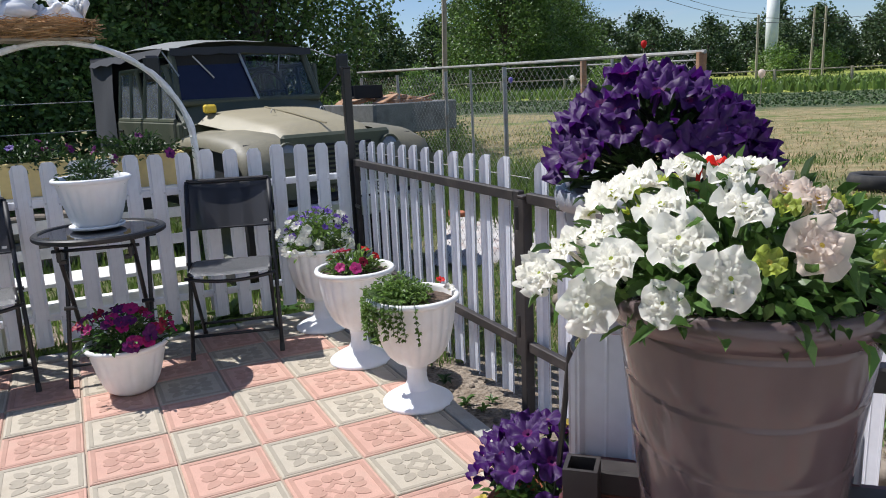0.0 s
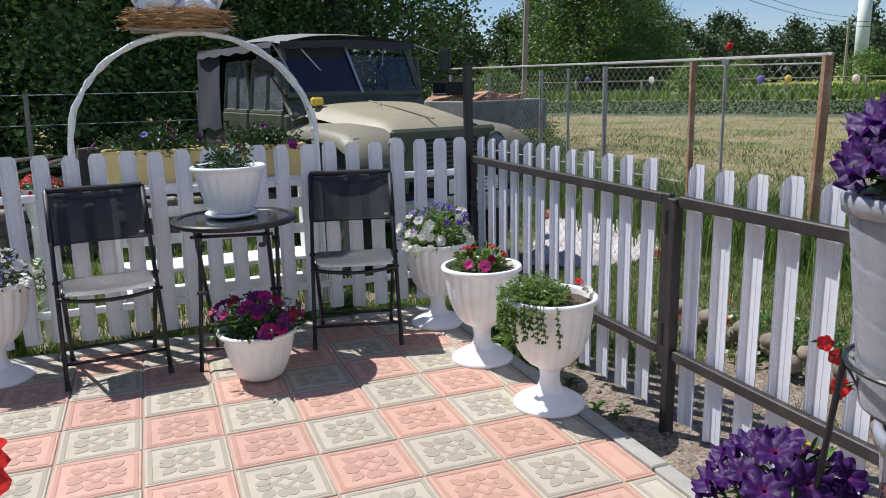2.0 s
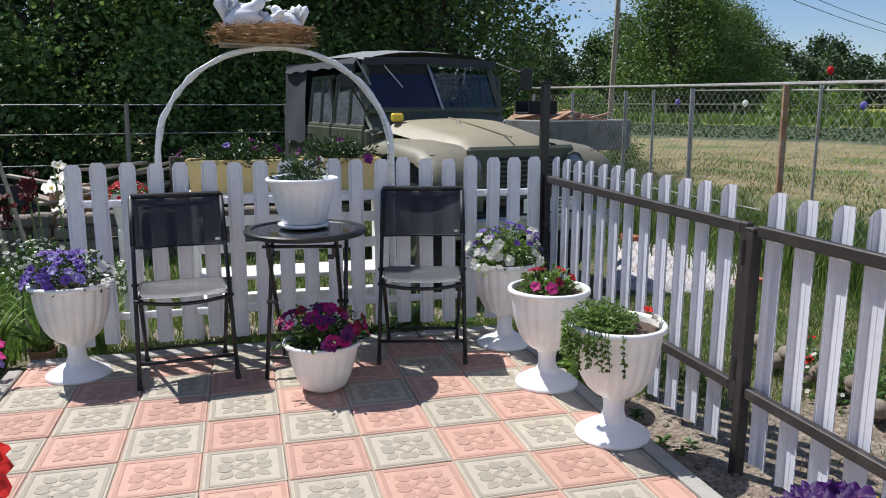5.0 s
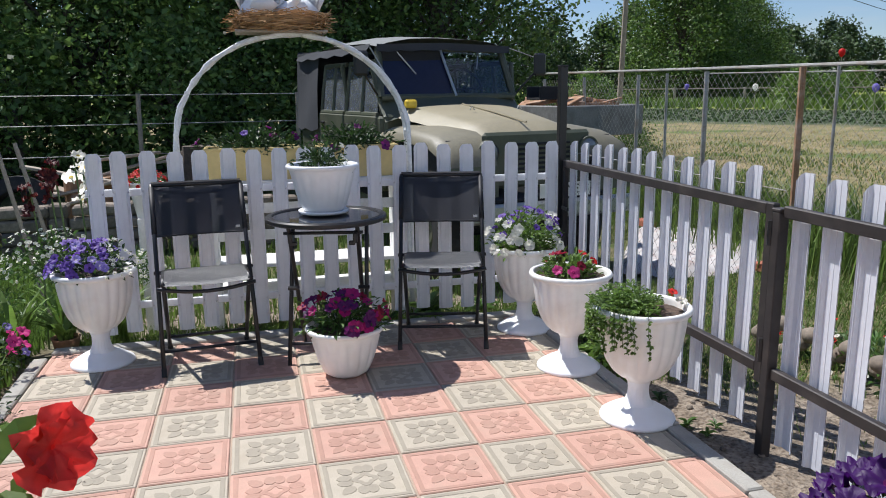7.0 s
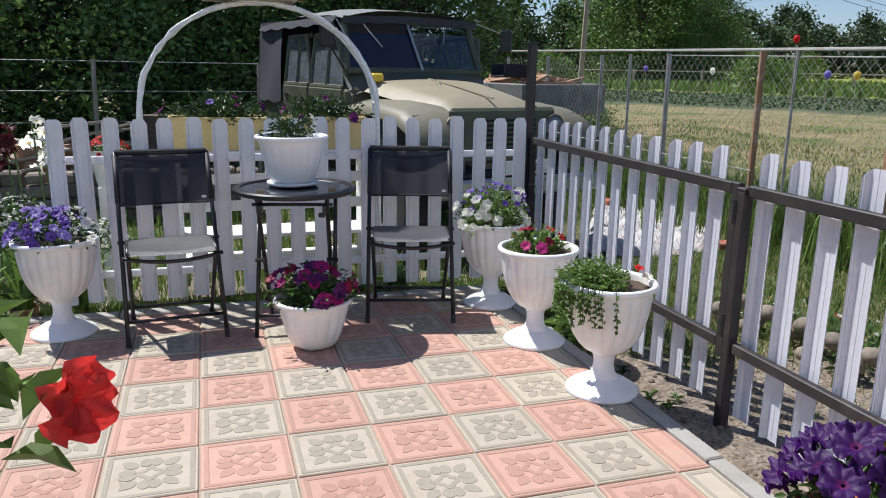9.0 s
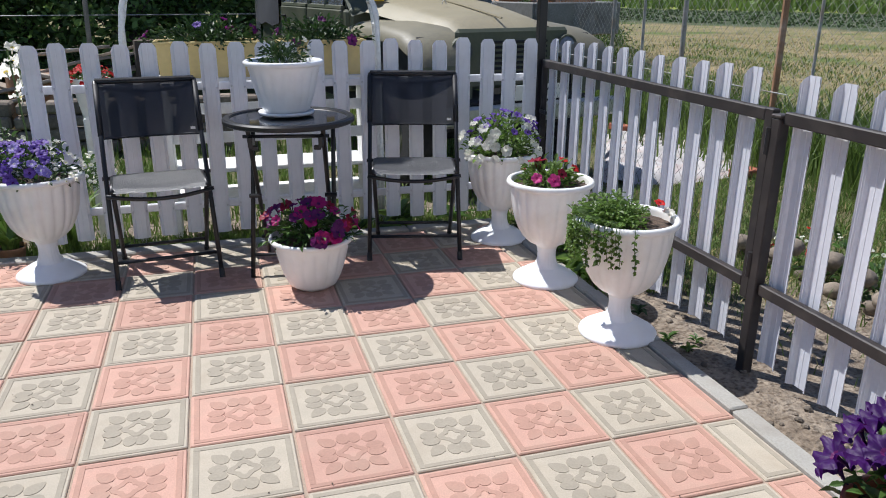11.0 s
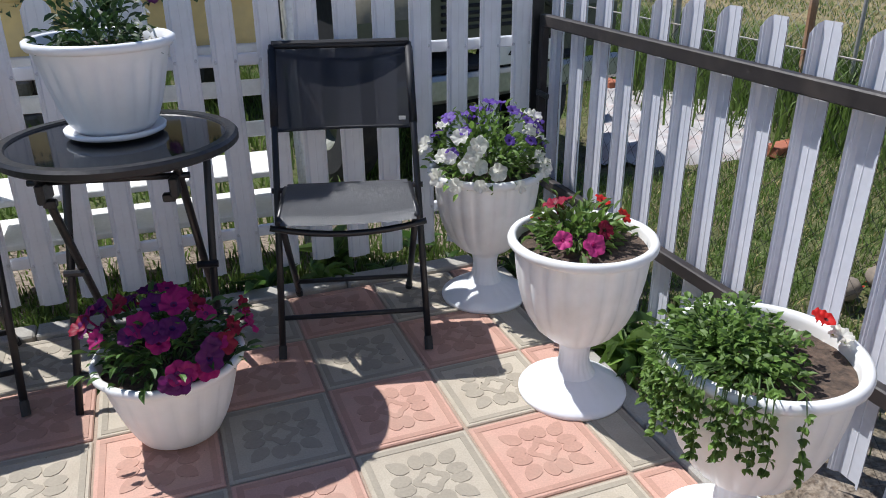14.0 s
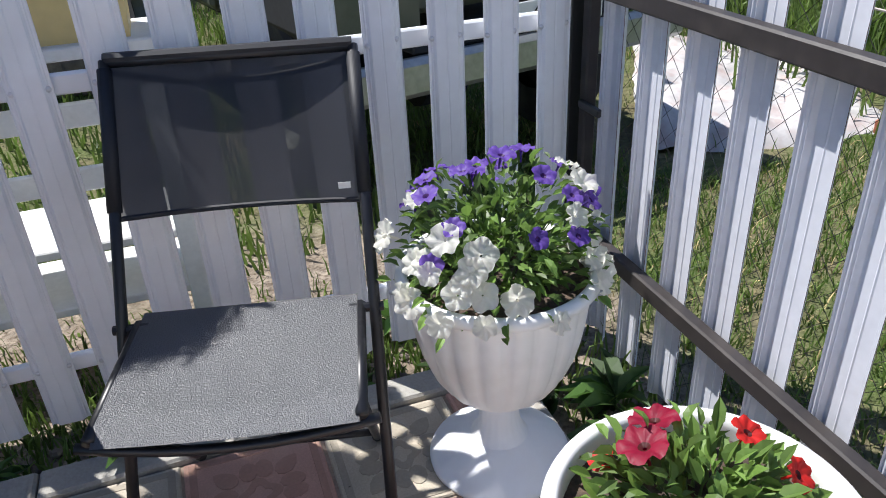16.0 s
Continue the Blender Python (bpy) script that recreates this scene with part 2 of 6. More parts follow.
def petal(name, color, rough=0.55, vary=0.12, thin=0.45):
    return material(name, color, rough, vary=vary, grain=90, blotch=30, island=0.22 if thin < 0.5 else 0.06, bump=0.35, bump_scale=60, translucent=thin)


PET = {
    "white": petal("white_petal", (0.94, 0.92, 0.84), 0.5, 0.04, 0.6), "blush": petal("blush_petal", (0.90, 0.78, 0.68), 0.5, 0.06, 0.55),
    "purple": petal("deep_purple_petal", (0.052, 0.006, 0.115)), "violet": petal("violet_petal", (0.16, 0.08, 0.42)),
    "lilac": petal("lilac_blue_petal", (0.30, 0.24, 0.62)),
    "magenta": petal("magenta_petal", (0.46, 0.012, 0.17)), "plum": petal("plum_petal", (0.15, 0.012, 0.13)),
    "pink": petal("hot_pink_petal", (0.75, 0.06, 0.30)), "crimson": petal("crimson_petal", (0.30, 0.006, 0.035)),
    "red": petal("scarlet_petal", (0.70, 0.025, 0.02)), "coral": petal("coral_red_petal", (0.72, 0.04, 0.035)),
    "yellow": petal("yellow_petal", (0.78, 0.62, 0.12)), "lime": petal("lime_bud", (0.42, 0.50, 0.07)),
    "maroon": petal("maroon_petal", (0.10, 0.012, 0.012)),
}

# vehicle panes: part clear, part grey for dust and painted-in reflections
_dp = bpy.data.materials.new("dust_reflection_pane")
_dp.use_nodes = True
_dn, _dl = _dp.node_tree.nodes, _dp.node_tree.links
_dn["Principled BSDF"].inputs["Base Color"].default_value = (0.26, 0.29, 0.32, 1)
_dn["Principled BSDF"].inputs["Roughness"].default_value = 0.12
_dt, _dx, _dz = _dn.new("ShaderNodeBsdfTransparent"), _dn.new("ShaderNodeMixShader"), _dn.new("ShaderNodeTexNoise")
_dr = _dn.new("ShaderNodeMapRange")
_dz.inputs["Scale"].default_value = 5.0
_dr.inputs["To Min"].default_value, _dr.inputs["To Max"].default_value = 0.45, 1.0
_dl.new(_dz.outputs["Fac"], _dr.inputs["Value"]), _dl.new(_dr.outputs["Result"], _dx.inputs["Fac"])
_dl.new(_dn["Principled BSDF"].outputs["BSDF"], _dx.inputs[1]), _dl.new(_dt.outputs["BSDF"], _dx.inputs[2])
_dl.new(_dx.outputs["Shader"], _dn["Material Output"].inputs["Surface"])
M["dust_reflection_pane"] = _dp

# woven sling cloth: fine weave with tiny gaps
m = bpy.data.materials.new("black_woven_sling_cloth")
m.use_nodes = True
_n, _l = m.node_tree.nodes, m.node_tree.links
_b = _n["Principled BSDF"]
_b.inputs["Base Color"].default_value, _b.inputs["Roughness"].default_value = (0.010, 0.011, 0.016, 1), 0.6
_tc, _w = _n.new("ShaderNodeTexCoord"), _n.new("ShaderNodeTexWave")
_w.inputs["Scale"].default_value = 130
_l.new(_tc.outputs["Object"], _w.inputs["Vector"])
_bp = _n.new("ShaderNodeBump")
_bp.inputs["Strength"].default_value, _bp.inputs["Distance"].default_value = 0.12, 0.0005
_l.new(_w.outputs["Fac"], _bp.inputs["Height"]), _l.new(_bp.outputs["Normal"], _b.inputs["Normal"])
_t, _x = _n.new("ShaderNodeBsdfTransparent"), _n.new("ShaderNodeMixShader")
_x.inputs["Fac"].default_value = 0.09
_l.new(_b.outputs["BSDF"], _x.inputs[1]), _l.new(_t.outputs["BSDF"], _x.inputs[2])
_l.new(_x.outputs["Shader"], _n["Material Output"].inputs["Surface"])
M["mesh_cloth"] = m
M["seat_cloth"] = material("grey_woven_sling_seat", (0.048, 0.050, 0.055), 0.40, spec=0.9, vary=0.1, grain=300, blotch=8, bump=0.6, bump_scale=400)


# ---------------------------------------------------------------- mesh tools
class G:
    """Gathers vertices and faces of one mesh."""

    def __init__(self):
        self.v, self.f, self.mi = [], [], []

    def add(self, verts, faces, m=None, slot=0):
        o = len(self.v)
        self.v += [tuple(m @ Vector(p)) for p in verts] if m is not None else [tuple(p) for p in verts]
        self.f += [tuple(i + o for i in f) for f in faces]
        self.mi += [slot] * len(faces)
        return self

    def box(self, size, centre=(0, 0, 0), bevel=0.0, m=None, slot=0):
        x, y, z = (s / 2 for s in size)
        cx, cy, cz = centre
        c = min(bevel, x * 0.9, y * 0.9, z * 0.9)
        if c <= 0:
            vs = [(cx + a * x, cy + b * y, cz + d * z) for a in (-1, 1) for b in (-1, 1) for d in (-1, 1)]
            fs = [(0, 1, 3, 2), (4, 6, 7, 5), (0, 4, 5, 1), (2, 3, 7, 6), (0, 2, 6, 4), (1, 5, 7, 3)]
            return self.add(vs, fs, m, slot)
        bm = bmesh.new()
        bmesh.ops.create_cube(bm, size=1.0)
        for v in bm.verts:
            v.co = Vector((v.co.x * size[0] + cx, v.co.y * size[1] + cy, v.co.z * size[2] + cz))
        bmesh.ops.bevel(bm, geom=bm.edges[:], offset=c, segments=1, affect="EDGES")
        bm.verts.index_update()
        self.add([v.co.copy() for v in bm.verts], [[v.index for v in f.verts] for f in bm.faces], m, slot)
        bm.free()
        return self

    def tube(self, pts, r, segs=8, m=None, slot=0, caps=True):
        """A round bar along pts; r is one radius or one for each point."""
        pts = [Vector(p) for p in pts]
        rs = r if isinstance(r, (list, tuple)) else [r] * len(pts)
        vs, fs = [], []
        up = None
        for i, p in enumerate(pts):
            d = (pts[min(i + 1, len(pts) - 1)] - pts[max(i - 1, 0)]).normalized()
            if up is None:
                up = d.orthogonal().normalized()
            up = (up - d * up.dot(d)).normalized()
            side = d.cross(up)
            for k in range(segs):
                a = 2 * math.pi * (k + 0.5) / segs
                vs.append(p + (up * math.cos(a) + side * math.sin(a)) * rs[i])
        for i in range(len(pts) - 1):
            for k in range(segs):
                a, b = i * segs + k, i * segs + (k + 1) % segs
                fs.append((a, b, b + segs, a + segs))
        if caps:
            fs += [tuple(range(segs))[::-1], tuple(range((len(pts) - 1) * segs, len(pts) * segs))]
        return self.add(vs, fs, m, slot)

    def lathe(self, prof, segs=48, flute=None, m=None, slot=0, closed=False):
        """Turns a profile of (radius, z); flute(i, angle) scales the radius of ring i."""
        vs, fs = [], []
        for i, (r, z) in enumerate(prof):
            for k in range(segs):
                a = 2 * math.pi * k / segs
                s = flute(i, a) if flute else 1.0
                vs.append((r * s * math.cos(a), r * s * math.sin(a), z))
        for i in range(len(prof) - 1):
            for k in range(segs):
                a, b = i * segs + k, i * segs + (k + 1) % segs
                fs.append((a, b, b + segs, a + segs))
        if closed:
            fs += [tuple(range(segs))[::-1], tuple(range((len(prof) - 1) * segs, len(prof) * segs))]
        return self.add(vs, fs, m, slot)

    def slab(self, outline, z0, z1, m=None, slot=0):
        """A flat outline of (x, y), raised from z0 to z1."""
        k = len(outline)
        vs = [(x, y, z0) for x, y in outline] + [(x, y, z1) for x, y in outline]
        fs = [tuple(range(k))[::-1], tuple(range(k, 2 * k))] + [(i, (i + 1) % k, k + (i + 1) % k, k + i) for i in range(k)]
        return self.add(vs, fs, m, slot)

    def mesh(self, name, mats, smooth=False):
        me = bpy.data.meshes.new(name)
        me.from_pydata(self.v, [], self.f)
        for mt in mats if isinstance(mats, (list, tuple)) else [mats]:
            me.materials.append(mt)
        me.polygons.foreach_set("material_index", self.mi)
        if smooth:
            me.polygons.foreach_set("use_smooth", [True] * len(me.polygons))
        me.update()
        return me


def thing(name, m, label, category, group="", kind=""):
    e = new(name)
    e.empty_display_size = 0.1
    e.matrix_world = m
    return tagged(e, label, category, group, kind)


def part(name, g, mats, parent, label="", smooth=False, m=None):
    me = g if isinstance(g, bpy.types.Mesh) else g.mesh(name, mats, smooth)
    o = new(name, me)
    o.parent = parent
    if m is not None:
        o.matrix_local = m
    return tagged(o, label) if label else o


def solid(name, g, mats, label, category="", kind="", smooth=False, m=None, group=""):
    o = new(name, g.mesh(name, mats, smooth))
    if m is not None:
        o.matrix_world = m
    return tagged(o, label, category, group, kind)


def rnd(a, b):
    return random.uniform(a, b)


def bend(p, q, k=0.0, n=5, up=(0, 0, 1)):
    """Points from p to q, bowed by k."""
    p, q, u = Vector(p), Vector(q), Vector(up)
    return [p.lerp(q, i / (n - 1)) + u * (k * 4 * (i / (n - 1)) * (1 - i / (n - 1))) for i in range(n)]


# ---------------------------------------------------------------- ground and sky line
P = 0.30            # tile pitch
SOIL = -0.07        # ground beside the patio
X0, X1, Y0, Y1 = -1.5, 1.03, -3.6, 1.5


def height(x, y):
    """Ground level: flat by the patio, falling towards the vehicle, rising slowly far away."""
    d = math.hypot(x, y)
    near = SOIL
    fall = -0.22 * min(1, max(0, (y - 1.7) / 1.6)) * min(1, max(0, (4.5 - x) / 1.5))
    far = 0.006 * max(0, d - 25)
    bump = 0.02 * noise.noise(Vector((x * 0.9, y * 0.9, 0))) * min(1, max(0, (d - 3) / 3))
    inside = -0.06 if X0 - 0.02 < x < 1.12 and Y0 - 0.1 < y < 1.6 else 0
    return near + fall + far + bump + inside


def build_ground():
    n = 150
    c = [math.copysign((math.exp(abs(u) * 7.6) - 1) * 1.2, u) for u in (2 * i / n - 1 for i in range(n + 1))]
    g = G()
    vs = [(x + 1.0, y + 0.5, height(x + 1.0, y + 0.5)) for y in c for x in c]
    fs = [(j * (n + 1) + i, j * (n + 1) + i + 1, (j + 1) * (n + 1) + i + 1, (j + 1) * (n + 1) + i) for j in range(n) for i in range(n)]
    g.add(vs, fs)
    m = bpy.data.materials.new("garden_soil_and_meadow")
    m.use_nodes = True
    nd, l = m.node_tree.nodes, m.node_tree.links
    b = nd["Principled BSDF"]
    b.inputs["Roughness"].default_value = 0.95
    b.inputs["Specular IOR Level"].default_value = 0.15
    geo = nd.new("ShaderNodeNewGeometry")
    sep = nd.new("ShaderNodeSeparateXYZ")
    l.new(geo.outputs["Position"], sep.inputs[0])

    def tex(scale, detail=6.0):
        t = nd.new("ShaderNodeTexNoise")
        t.inputs["Scale"].default_value, t.inputs["Detail"].default_value = scale, detail
        l.new(geo.outputs["Position"], t.inputs["Vector"])
        return t.outputs["Fac"]

    def ramp(src, lo, hi):
        r = nd.new("ShaderNodeMapRange")
        r.inputs["From Min"].default_value, r.inputs["From Max"].default_value = lo, hi
        l.new(src, r.inputs["Value"])
        return r.outputs["Result"]

    def op(kind, a, c):
        k = nd.new("ShaderNodeMath")
        k.operation = kind
        for i, s in enumerate((a, c)):
            if isinstance(s, (int, float)):
                k.inputs[i].default_value = s
            else:
                l.new(s, k.inputs[i])
        return k.outputs[0]

    def mix(f, a, c):
        x = nd.new("ShaderNodeMix")
        x.data_type = "RGBA"
        l.new(f, x.inputs["Factor"])
        for s, key in ((a, "A"), (c, "B")):
            if isinstance(s, tuple):
                x.inputs[key].default_value = (*s, 1)
            else:
                l.new(s, x.inputs[key])
        return x.outputs["Result"]

    X, Y = sep.outputs["X"], sep.outputs["Y"]
    wob = op("MULTIPLY", op("SUBTRACT", tex(0.35), 0.5), 6.0)
    # distance across the field, measured from the wire fence
    far = op("ADD", op("ADD", op("MULTIPLY", X, 0.78), op("MULTIPLY", Y, 0.62)), wob)
    grass = mix(ramp(tex(2.6), 0.38, 0.62), (0.075, 0.11, 0.03), (0.17, 0.15, 0.085))
    straw = mix(ramp(tex(2.6), 0.38, 0.62), (0.32, 0.255, 0.145), (0.19, 0.18, 0.085))
    straw = mix(ramp(tex(0.5), 0.52, 0.64), straw, (0.125, 0.165, 0.05))
    crop = mix(ramp(tex(1.2), 0.4, 0.6), (0.055, 0.085, 0.04), (0.10, 0.11, 0.065))
    meadow = mix(ramp(tex(0.25), 0.4, 0.62), (0.22, 0.27, 0.06), (0.33, 0.34, 0.08))
    c = mix(ramp(far, 7.2, 9.6), grass, straw)
    c = mix(ramp(far, 27, 29), c, crop)
    c = mix(ramp(far, 44, 47), c, meadow)
    soil = mix(ramp(tex(9), 0.35, 0.65), (0.23, 0.185, 0.14), (0.34, 0.285, 0.225))
    soil = mix(ramp(tex(60), 0.45, 0.65), soil, (0.13, 0.10, 0.075))
    near = op("SUBTRACT", op("ADD", X, op("MULTIPLY", op("SUBTRACT", tex(4), 0.5), 0.5)), 0.0)
    bare = op("MULTIPLY", op("SUBTRACT", 1.0, ramp(near, 1.45, 1.65)), op("SUBTRACT", 1.0, ramp(op("ADD", Y, wob), 2.6, 3.4)))
    bare = op("MULTIPLY", bare, ramp(X, -1.9, -1.4))
    # flower bed soil beyond the second fence section
    bed = op("MULTIPLY", op("SUBTRACT", 1.0, ramp(near, 2.3, 2.6)), op("SUBTRACT", 1.0, ramp(Y, 0.1, 0.6)))
    bed = op("MULTIPLY", bed, ramp(X, 1.2, 1.4))
    c = mix(op("MAXIMUM", bare, bed), c, soil)
    fine = ramp(tex(30), 0.3, 0.7)
    hs = nd.new("ShaderNodeHueSaturation")
    l.new(c, hs.inputs["Color"])
    l.new(op("ADD", op("MULTIPLY", fine, 0.5), 0.75), hs.inputs["Value"])
    l.new(hs.outputs["Color"], b.inputs["Base Color"])
    bp = nd.new("ShaderNodeBump")
    bp.inputs["Strength"].default_value, bp.inputs["Distance"].default_value = 0.9, 0.05
    l.new(tex(22), bp.inputs["Height"]), l.new(bp.outputs["Normal"], b.inputs["Normal"])
    solid("ground", g, m, "sandy bare soil by the patio passing into grass, mown straw field and meadow", "ground", "structure", True)


build_ground()

# the house wall that closes the patio
solid("wall_south", G().box((9.0, 0.3, 3.4), (0.2, -4.6, 1.55), 0.01), M["plaster"], "plain white plastered house wall at the patio's end", "wall", "structure")

# patio bed, border strip and kerb
solid("patio_bed", G().box((2.53, Y1 - Y0, 0.10), (-0.235, (Y0 + Y1) / 2, -0.0565)), M["joint"], "sand-filled joints under patterned patio tiles", "paving bed", "structure")
floor = thing("floor", Matrix(), "patterned cream and pink concrete tiles laid as a checkerboard patio", "patio floor", kind="structure")


def kerb_run(name, start, step, count, size, label):
    k = thing(name, Matrix(), label, "kerb", kind="structure")
    me = G().box(size, bevel=0.006).mesh("kerb_stone", M["concrete"])
    for i in range(count):
        part("kerb_stone", me, None, k, m=pose(start[0] + step[0] * i, start[1] + step[1] * i, start[2] + rnd(-0.003, 0.003), rnd(-.4, .4), rnd(-.4, .4), rnd(-.5, .5)))


kerb_run("kerb_1", (1.066, Y0 + 0.25, -0.055), (0, 0.505), 10, (0.068, 0.5, 0.13), "grey concrete edging strip along the patio beside bare soil")
kerb_run("kerb_2", (-1.25, 1.545, -0.05), (0.505, 0), 5, (0.5, 0.085, 0.13), "grey concrete edging strip at the foot of the white fence")
kerb_run("kerb_3", (-1.535, Y0 + 0.25, -0.055), (0, 0.505), 10, (0.068, 0.5, 0.13), "grey concrete edging strip beside the flower bed")


# ---------------------------------------------------------------- fences
def picket_mesh(name, mat, w=0.082, h=0.97, cut=0.018, rise=0.010):
    """A folded steel fence slat: rolled edges, flanges and a stepped middle fold, proud or hollow, with a clipped top."""
    prof = [(-0.5, 0.004), (-0.475, 0), (-0.42, 0), (-0.39, 0.25 * rise), (-0.36, 0.25 * rise), (-0.30, 0.95 * rise), (-0.27, rise), (-0.03, rise), (0.0, rise * 0.9), (0.03, rise),
            (0.27, rise), (0.30, 0.95 * rise), (0.36, 0.25 * rise), (0.39, 0.25 * rise), (0.42, 0), (0.475, 0), (0.5, 0.004)]
    g = G()
    n = len(prof)
    for s in (0, 1):
        vs = []
        for x, d in prof:
            edge = max(0, abs(x) - 0.26) / 0.24
            top = h - cut * edge ** 1.5 * 1.6
            for z in (0.0, top):
                vs.append((x * w, -d - (0.0014 if s else 0), z))
        fs = [(2 * i, 2 * i + 2, 2 * i + 3, 2 * i + 1) for i in range(n - 1)]
        g.add(vs, fs if s else [f[::-1] for f in fs])
    rim = [(2 * i + 1, 2 * i + 3, 2 * n + 2 * i + 3, 2 * n + 2 * i + 1) for i in range(n - 1)]
    rim += [(0, 1, 2 * n + 1, 2 * n), (2 * n - 2, 4 * n - 2, 4 * n - 1, 2 * n - 1)]
    g.f += rim
    g.mi += [1 if isinstance(mat, list) else 0] * len(rim)
    return g.mesh(name, mat)


screw_me = G().lathe([(0.0065, 0), (0.0065, 0.002), (0.004, 0.005), (0.0005, 0.0055)], 8).mesh("screw", M["screw"], True)


def build_white_fence():
    f = thing("picket_fence", Matrix(), "white steel picket fence with two rails and small gaps", "fence")
    me = picket_mesh("picket", M["picket"])
    for z in (0.785, 0.175):
        g = G().box((2.64, 0.02, 0.04), (0.015, 1.722, z), 0.004)
        part("rail", g, M["picket"], f)
    for i in range(20):
        x = -1.252 + i * 0.133
        p = part("picket", me, None, f, m=pose(x + rnd(-.003, .003), 1.703 + rnd(-.002, .002), 0.03 + rnd(-0.006, 0.006) + (i % 3 == 0) * -0.004, 0, rnd(-0.5, 0.5), rnd(-2, 2)))
        for z in (0.755, 0.145):
            for dx in (-0.031, 0.031):
                part("screw", screw_me, None, p, m=pose(dx, -0.002, z + rnd(-.006, .006), 90))


build_white_fence()


def build_gate(name, ya, yb, label, z0=0.0):
    f = thing(name, Matrix(), label, "fence gate")
    lo, hi = min(ya, yb), max(ya, yb)
    L, mid = hi - lo, (hi + lo) / 2
    for z in (0.862, 0.262):
        part("rail", G().box((0.03, L, 0.042), (1.345, mid, z + z0), 0.004), M["dark_steel"], f)
    return f


def build_right_fence():
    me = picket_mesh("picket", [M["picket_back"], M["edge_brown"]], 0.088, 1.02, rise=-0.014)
    a = build_gate("metal_gate", -0.17, 1.66, "pale steel picket gate leaf on a dark frame, closed")
    b = build_gate("gate_leaf", -3.2, -0.262, "pale steel picket fence section on dark rails")
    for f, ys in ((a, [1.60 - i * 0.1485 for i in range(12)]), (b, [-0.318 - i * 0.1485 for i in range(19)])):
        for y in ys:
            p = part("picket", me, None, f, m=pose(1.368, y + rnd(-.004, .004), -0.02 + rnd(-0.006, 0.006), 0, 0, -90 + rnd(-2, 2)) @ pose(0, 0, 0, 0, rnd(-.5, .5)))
    part("stile", G().box((0.03, 0.042, 0.68), (1.345, -0.19, 0.545), 0.004), M["dark_steel"], a)
    part("stile", G().box((0.03, 0.03, 0.64), (1.345, 1.665, 0.562), 0.004), M["dark_steel"], a)
    for z in (0.78, 0.34):
        part("hinge", G().tube([(1.322, -0.214, z - 0.045), (1.322, -0.214, z + 0.045)], 0.011, 10), M["black_steel"], a, smooth=False)
    part("latch", G().box((0.012, 0.09, 0.02), (1.325, 1.62, 0.60), 0.003), M["black_steel"], a)
    p = thing("gate_post", pose(1.340, -0.240, SOIL), "dark brown square steel gate post set in soil", "post")
    part("shaft", G().box((0.042, 0.042, 0.98), (0, 0, 0.44), 0.004), M["dark_steel"], p)
    part("cap", G().box((0.046, 0.046, 0.012), (0, 0, 0.936), 0.003), M["dark_steel"], p)
    q = thing("fence_post", pose(1.338, 1.722, SOIL), "tall dark square steel corner post beside white pickets", "post")
    part("shaft", G().box((0.046, 0.046, 1.60), (0, 0, 0.69), 0.003), M["black_steel"], q)
    part("cap", G().box((0.05, 0.05, 0.01), (0, 0, 1.495), 0.002), M["black_steel"], q)


build_right_fence()


# ---------------------------------------------------------------- wire mesh fence on the field side
def chain_link(g, o, d, length, z0, z1, cell=0.10, r=0.0016):
    """Diamond wire between z0 and z1 from o along d."""
    o, d = Vector(o), Vector(d).normalized()
    h = z1 - z0
    n = int((length + h) / cell)
    for s in (1, -1):
        for k in range(n):
            a = k * cell - (h if s > 0 else 0)
            t0, t1 = 0.0, h
            u0, u1 = (a, a + h) if s > 0 else (a, a - h)
            lo, hi = 0.0, 1.0
            du = u1 - u0
            for lim in (0, length):
                f = (lim - u0) / du
                if (du > 0) == (lim == 0):
                    lo = max(lo, f)
                else:
                    hi = min(hi, f)
            if hi - lo < 0.01:
                continue
            p, q = (o + d * (u0 + du * f) + Vector((0, 0, z0 + h * f)) for f in (lo, hi))
            g.tube([p, q], r, 3, caps=False)


def build_mesh_fence():
    f = thing("wire_fence", Matrix(), "chain link fence on rusty and galvanised posts beside the field", "fence")
    posts = [(6.1, "galv", 0.022), (7.6, "galv", 0.022), (9.2, "galv", 0.022), (4.63, "galv", 0.026), (3.19, "rusty", 0.03), (2.79, "galv", 0.014), (1.77, "rusty", 0.042), (5.4, "galv", 0.016)]
    for y, mt, r in posts:
        g = G().tube([(4.2, y, height(4.2, y) - 0.1), (4.2 + rnd(-.02, .02), y + rnd(-.02, .02), 1.46)], r, 8)
        part("post", g, M[mt], f)
    part("top_rail", G().tube([(4.2, 1.7, 1.46), (4.2, 4.6, 1.49), (4.2, 9.3, 1.55)], 0.016, 6), M["galv"], f)
    part("top_rail", G().tube([(4.2, 1.77, 1.40), (4.2, 4.6, 1.44)], 0.006, 5), M["galv"], f)
    g = G()
    chain_link(g, (4.2, 1.77, 0), (0, 1, 0), 7.5, -0.1, 1.44)
    tagged(part("wire_netting", g, M["galv"], f), "diamond galvanised wire netting", kind="stuff")
    # far fence of the meadow
    h = thing("field_fence", Matrix(), "low pale post-and-rail fence far across the meadow", "fence")
    last = None
    for i in range(16):
        x, y = 16 + i * 3.6, 62 - i * 3.3
        z = height(x, y)
        part("post", G().box((0.16, 0.16, 1.3), (x, y, z + 0.6), 0.02), M["weathered_wood"], h)
        if last:
            part("rail", G().tube([last, (x, y, z + 1.15)], 0.04, 5), M["weathered_wood"], h)
        last = (x, y, z + 1.15)


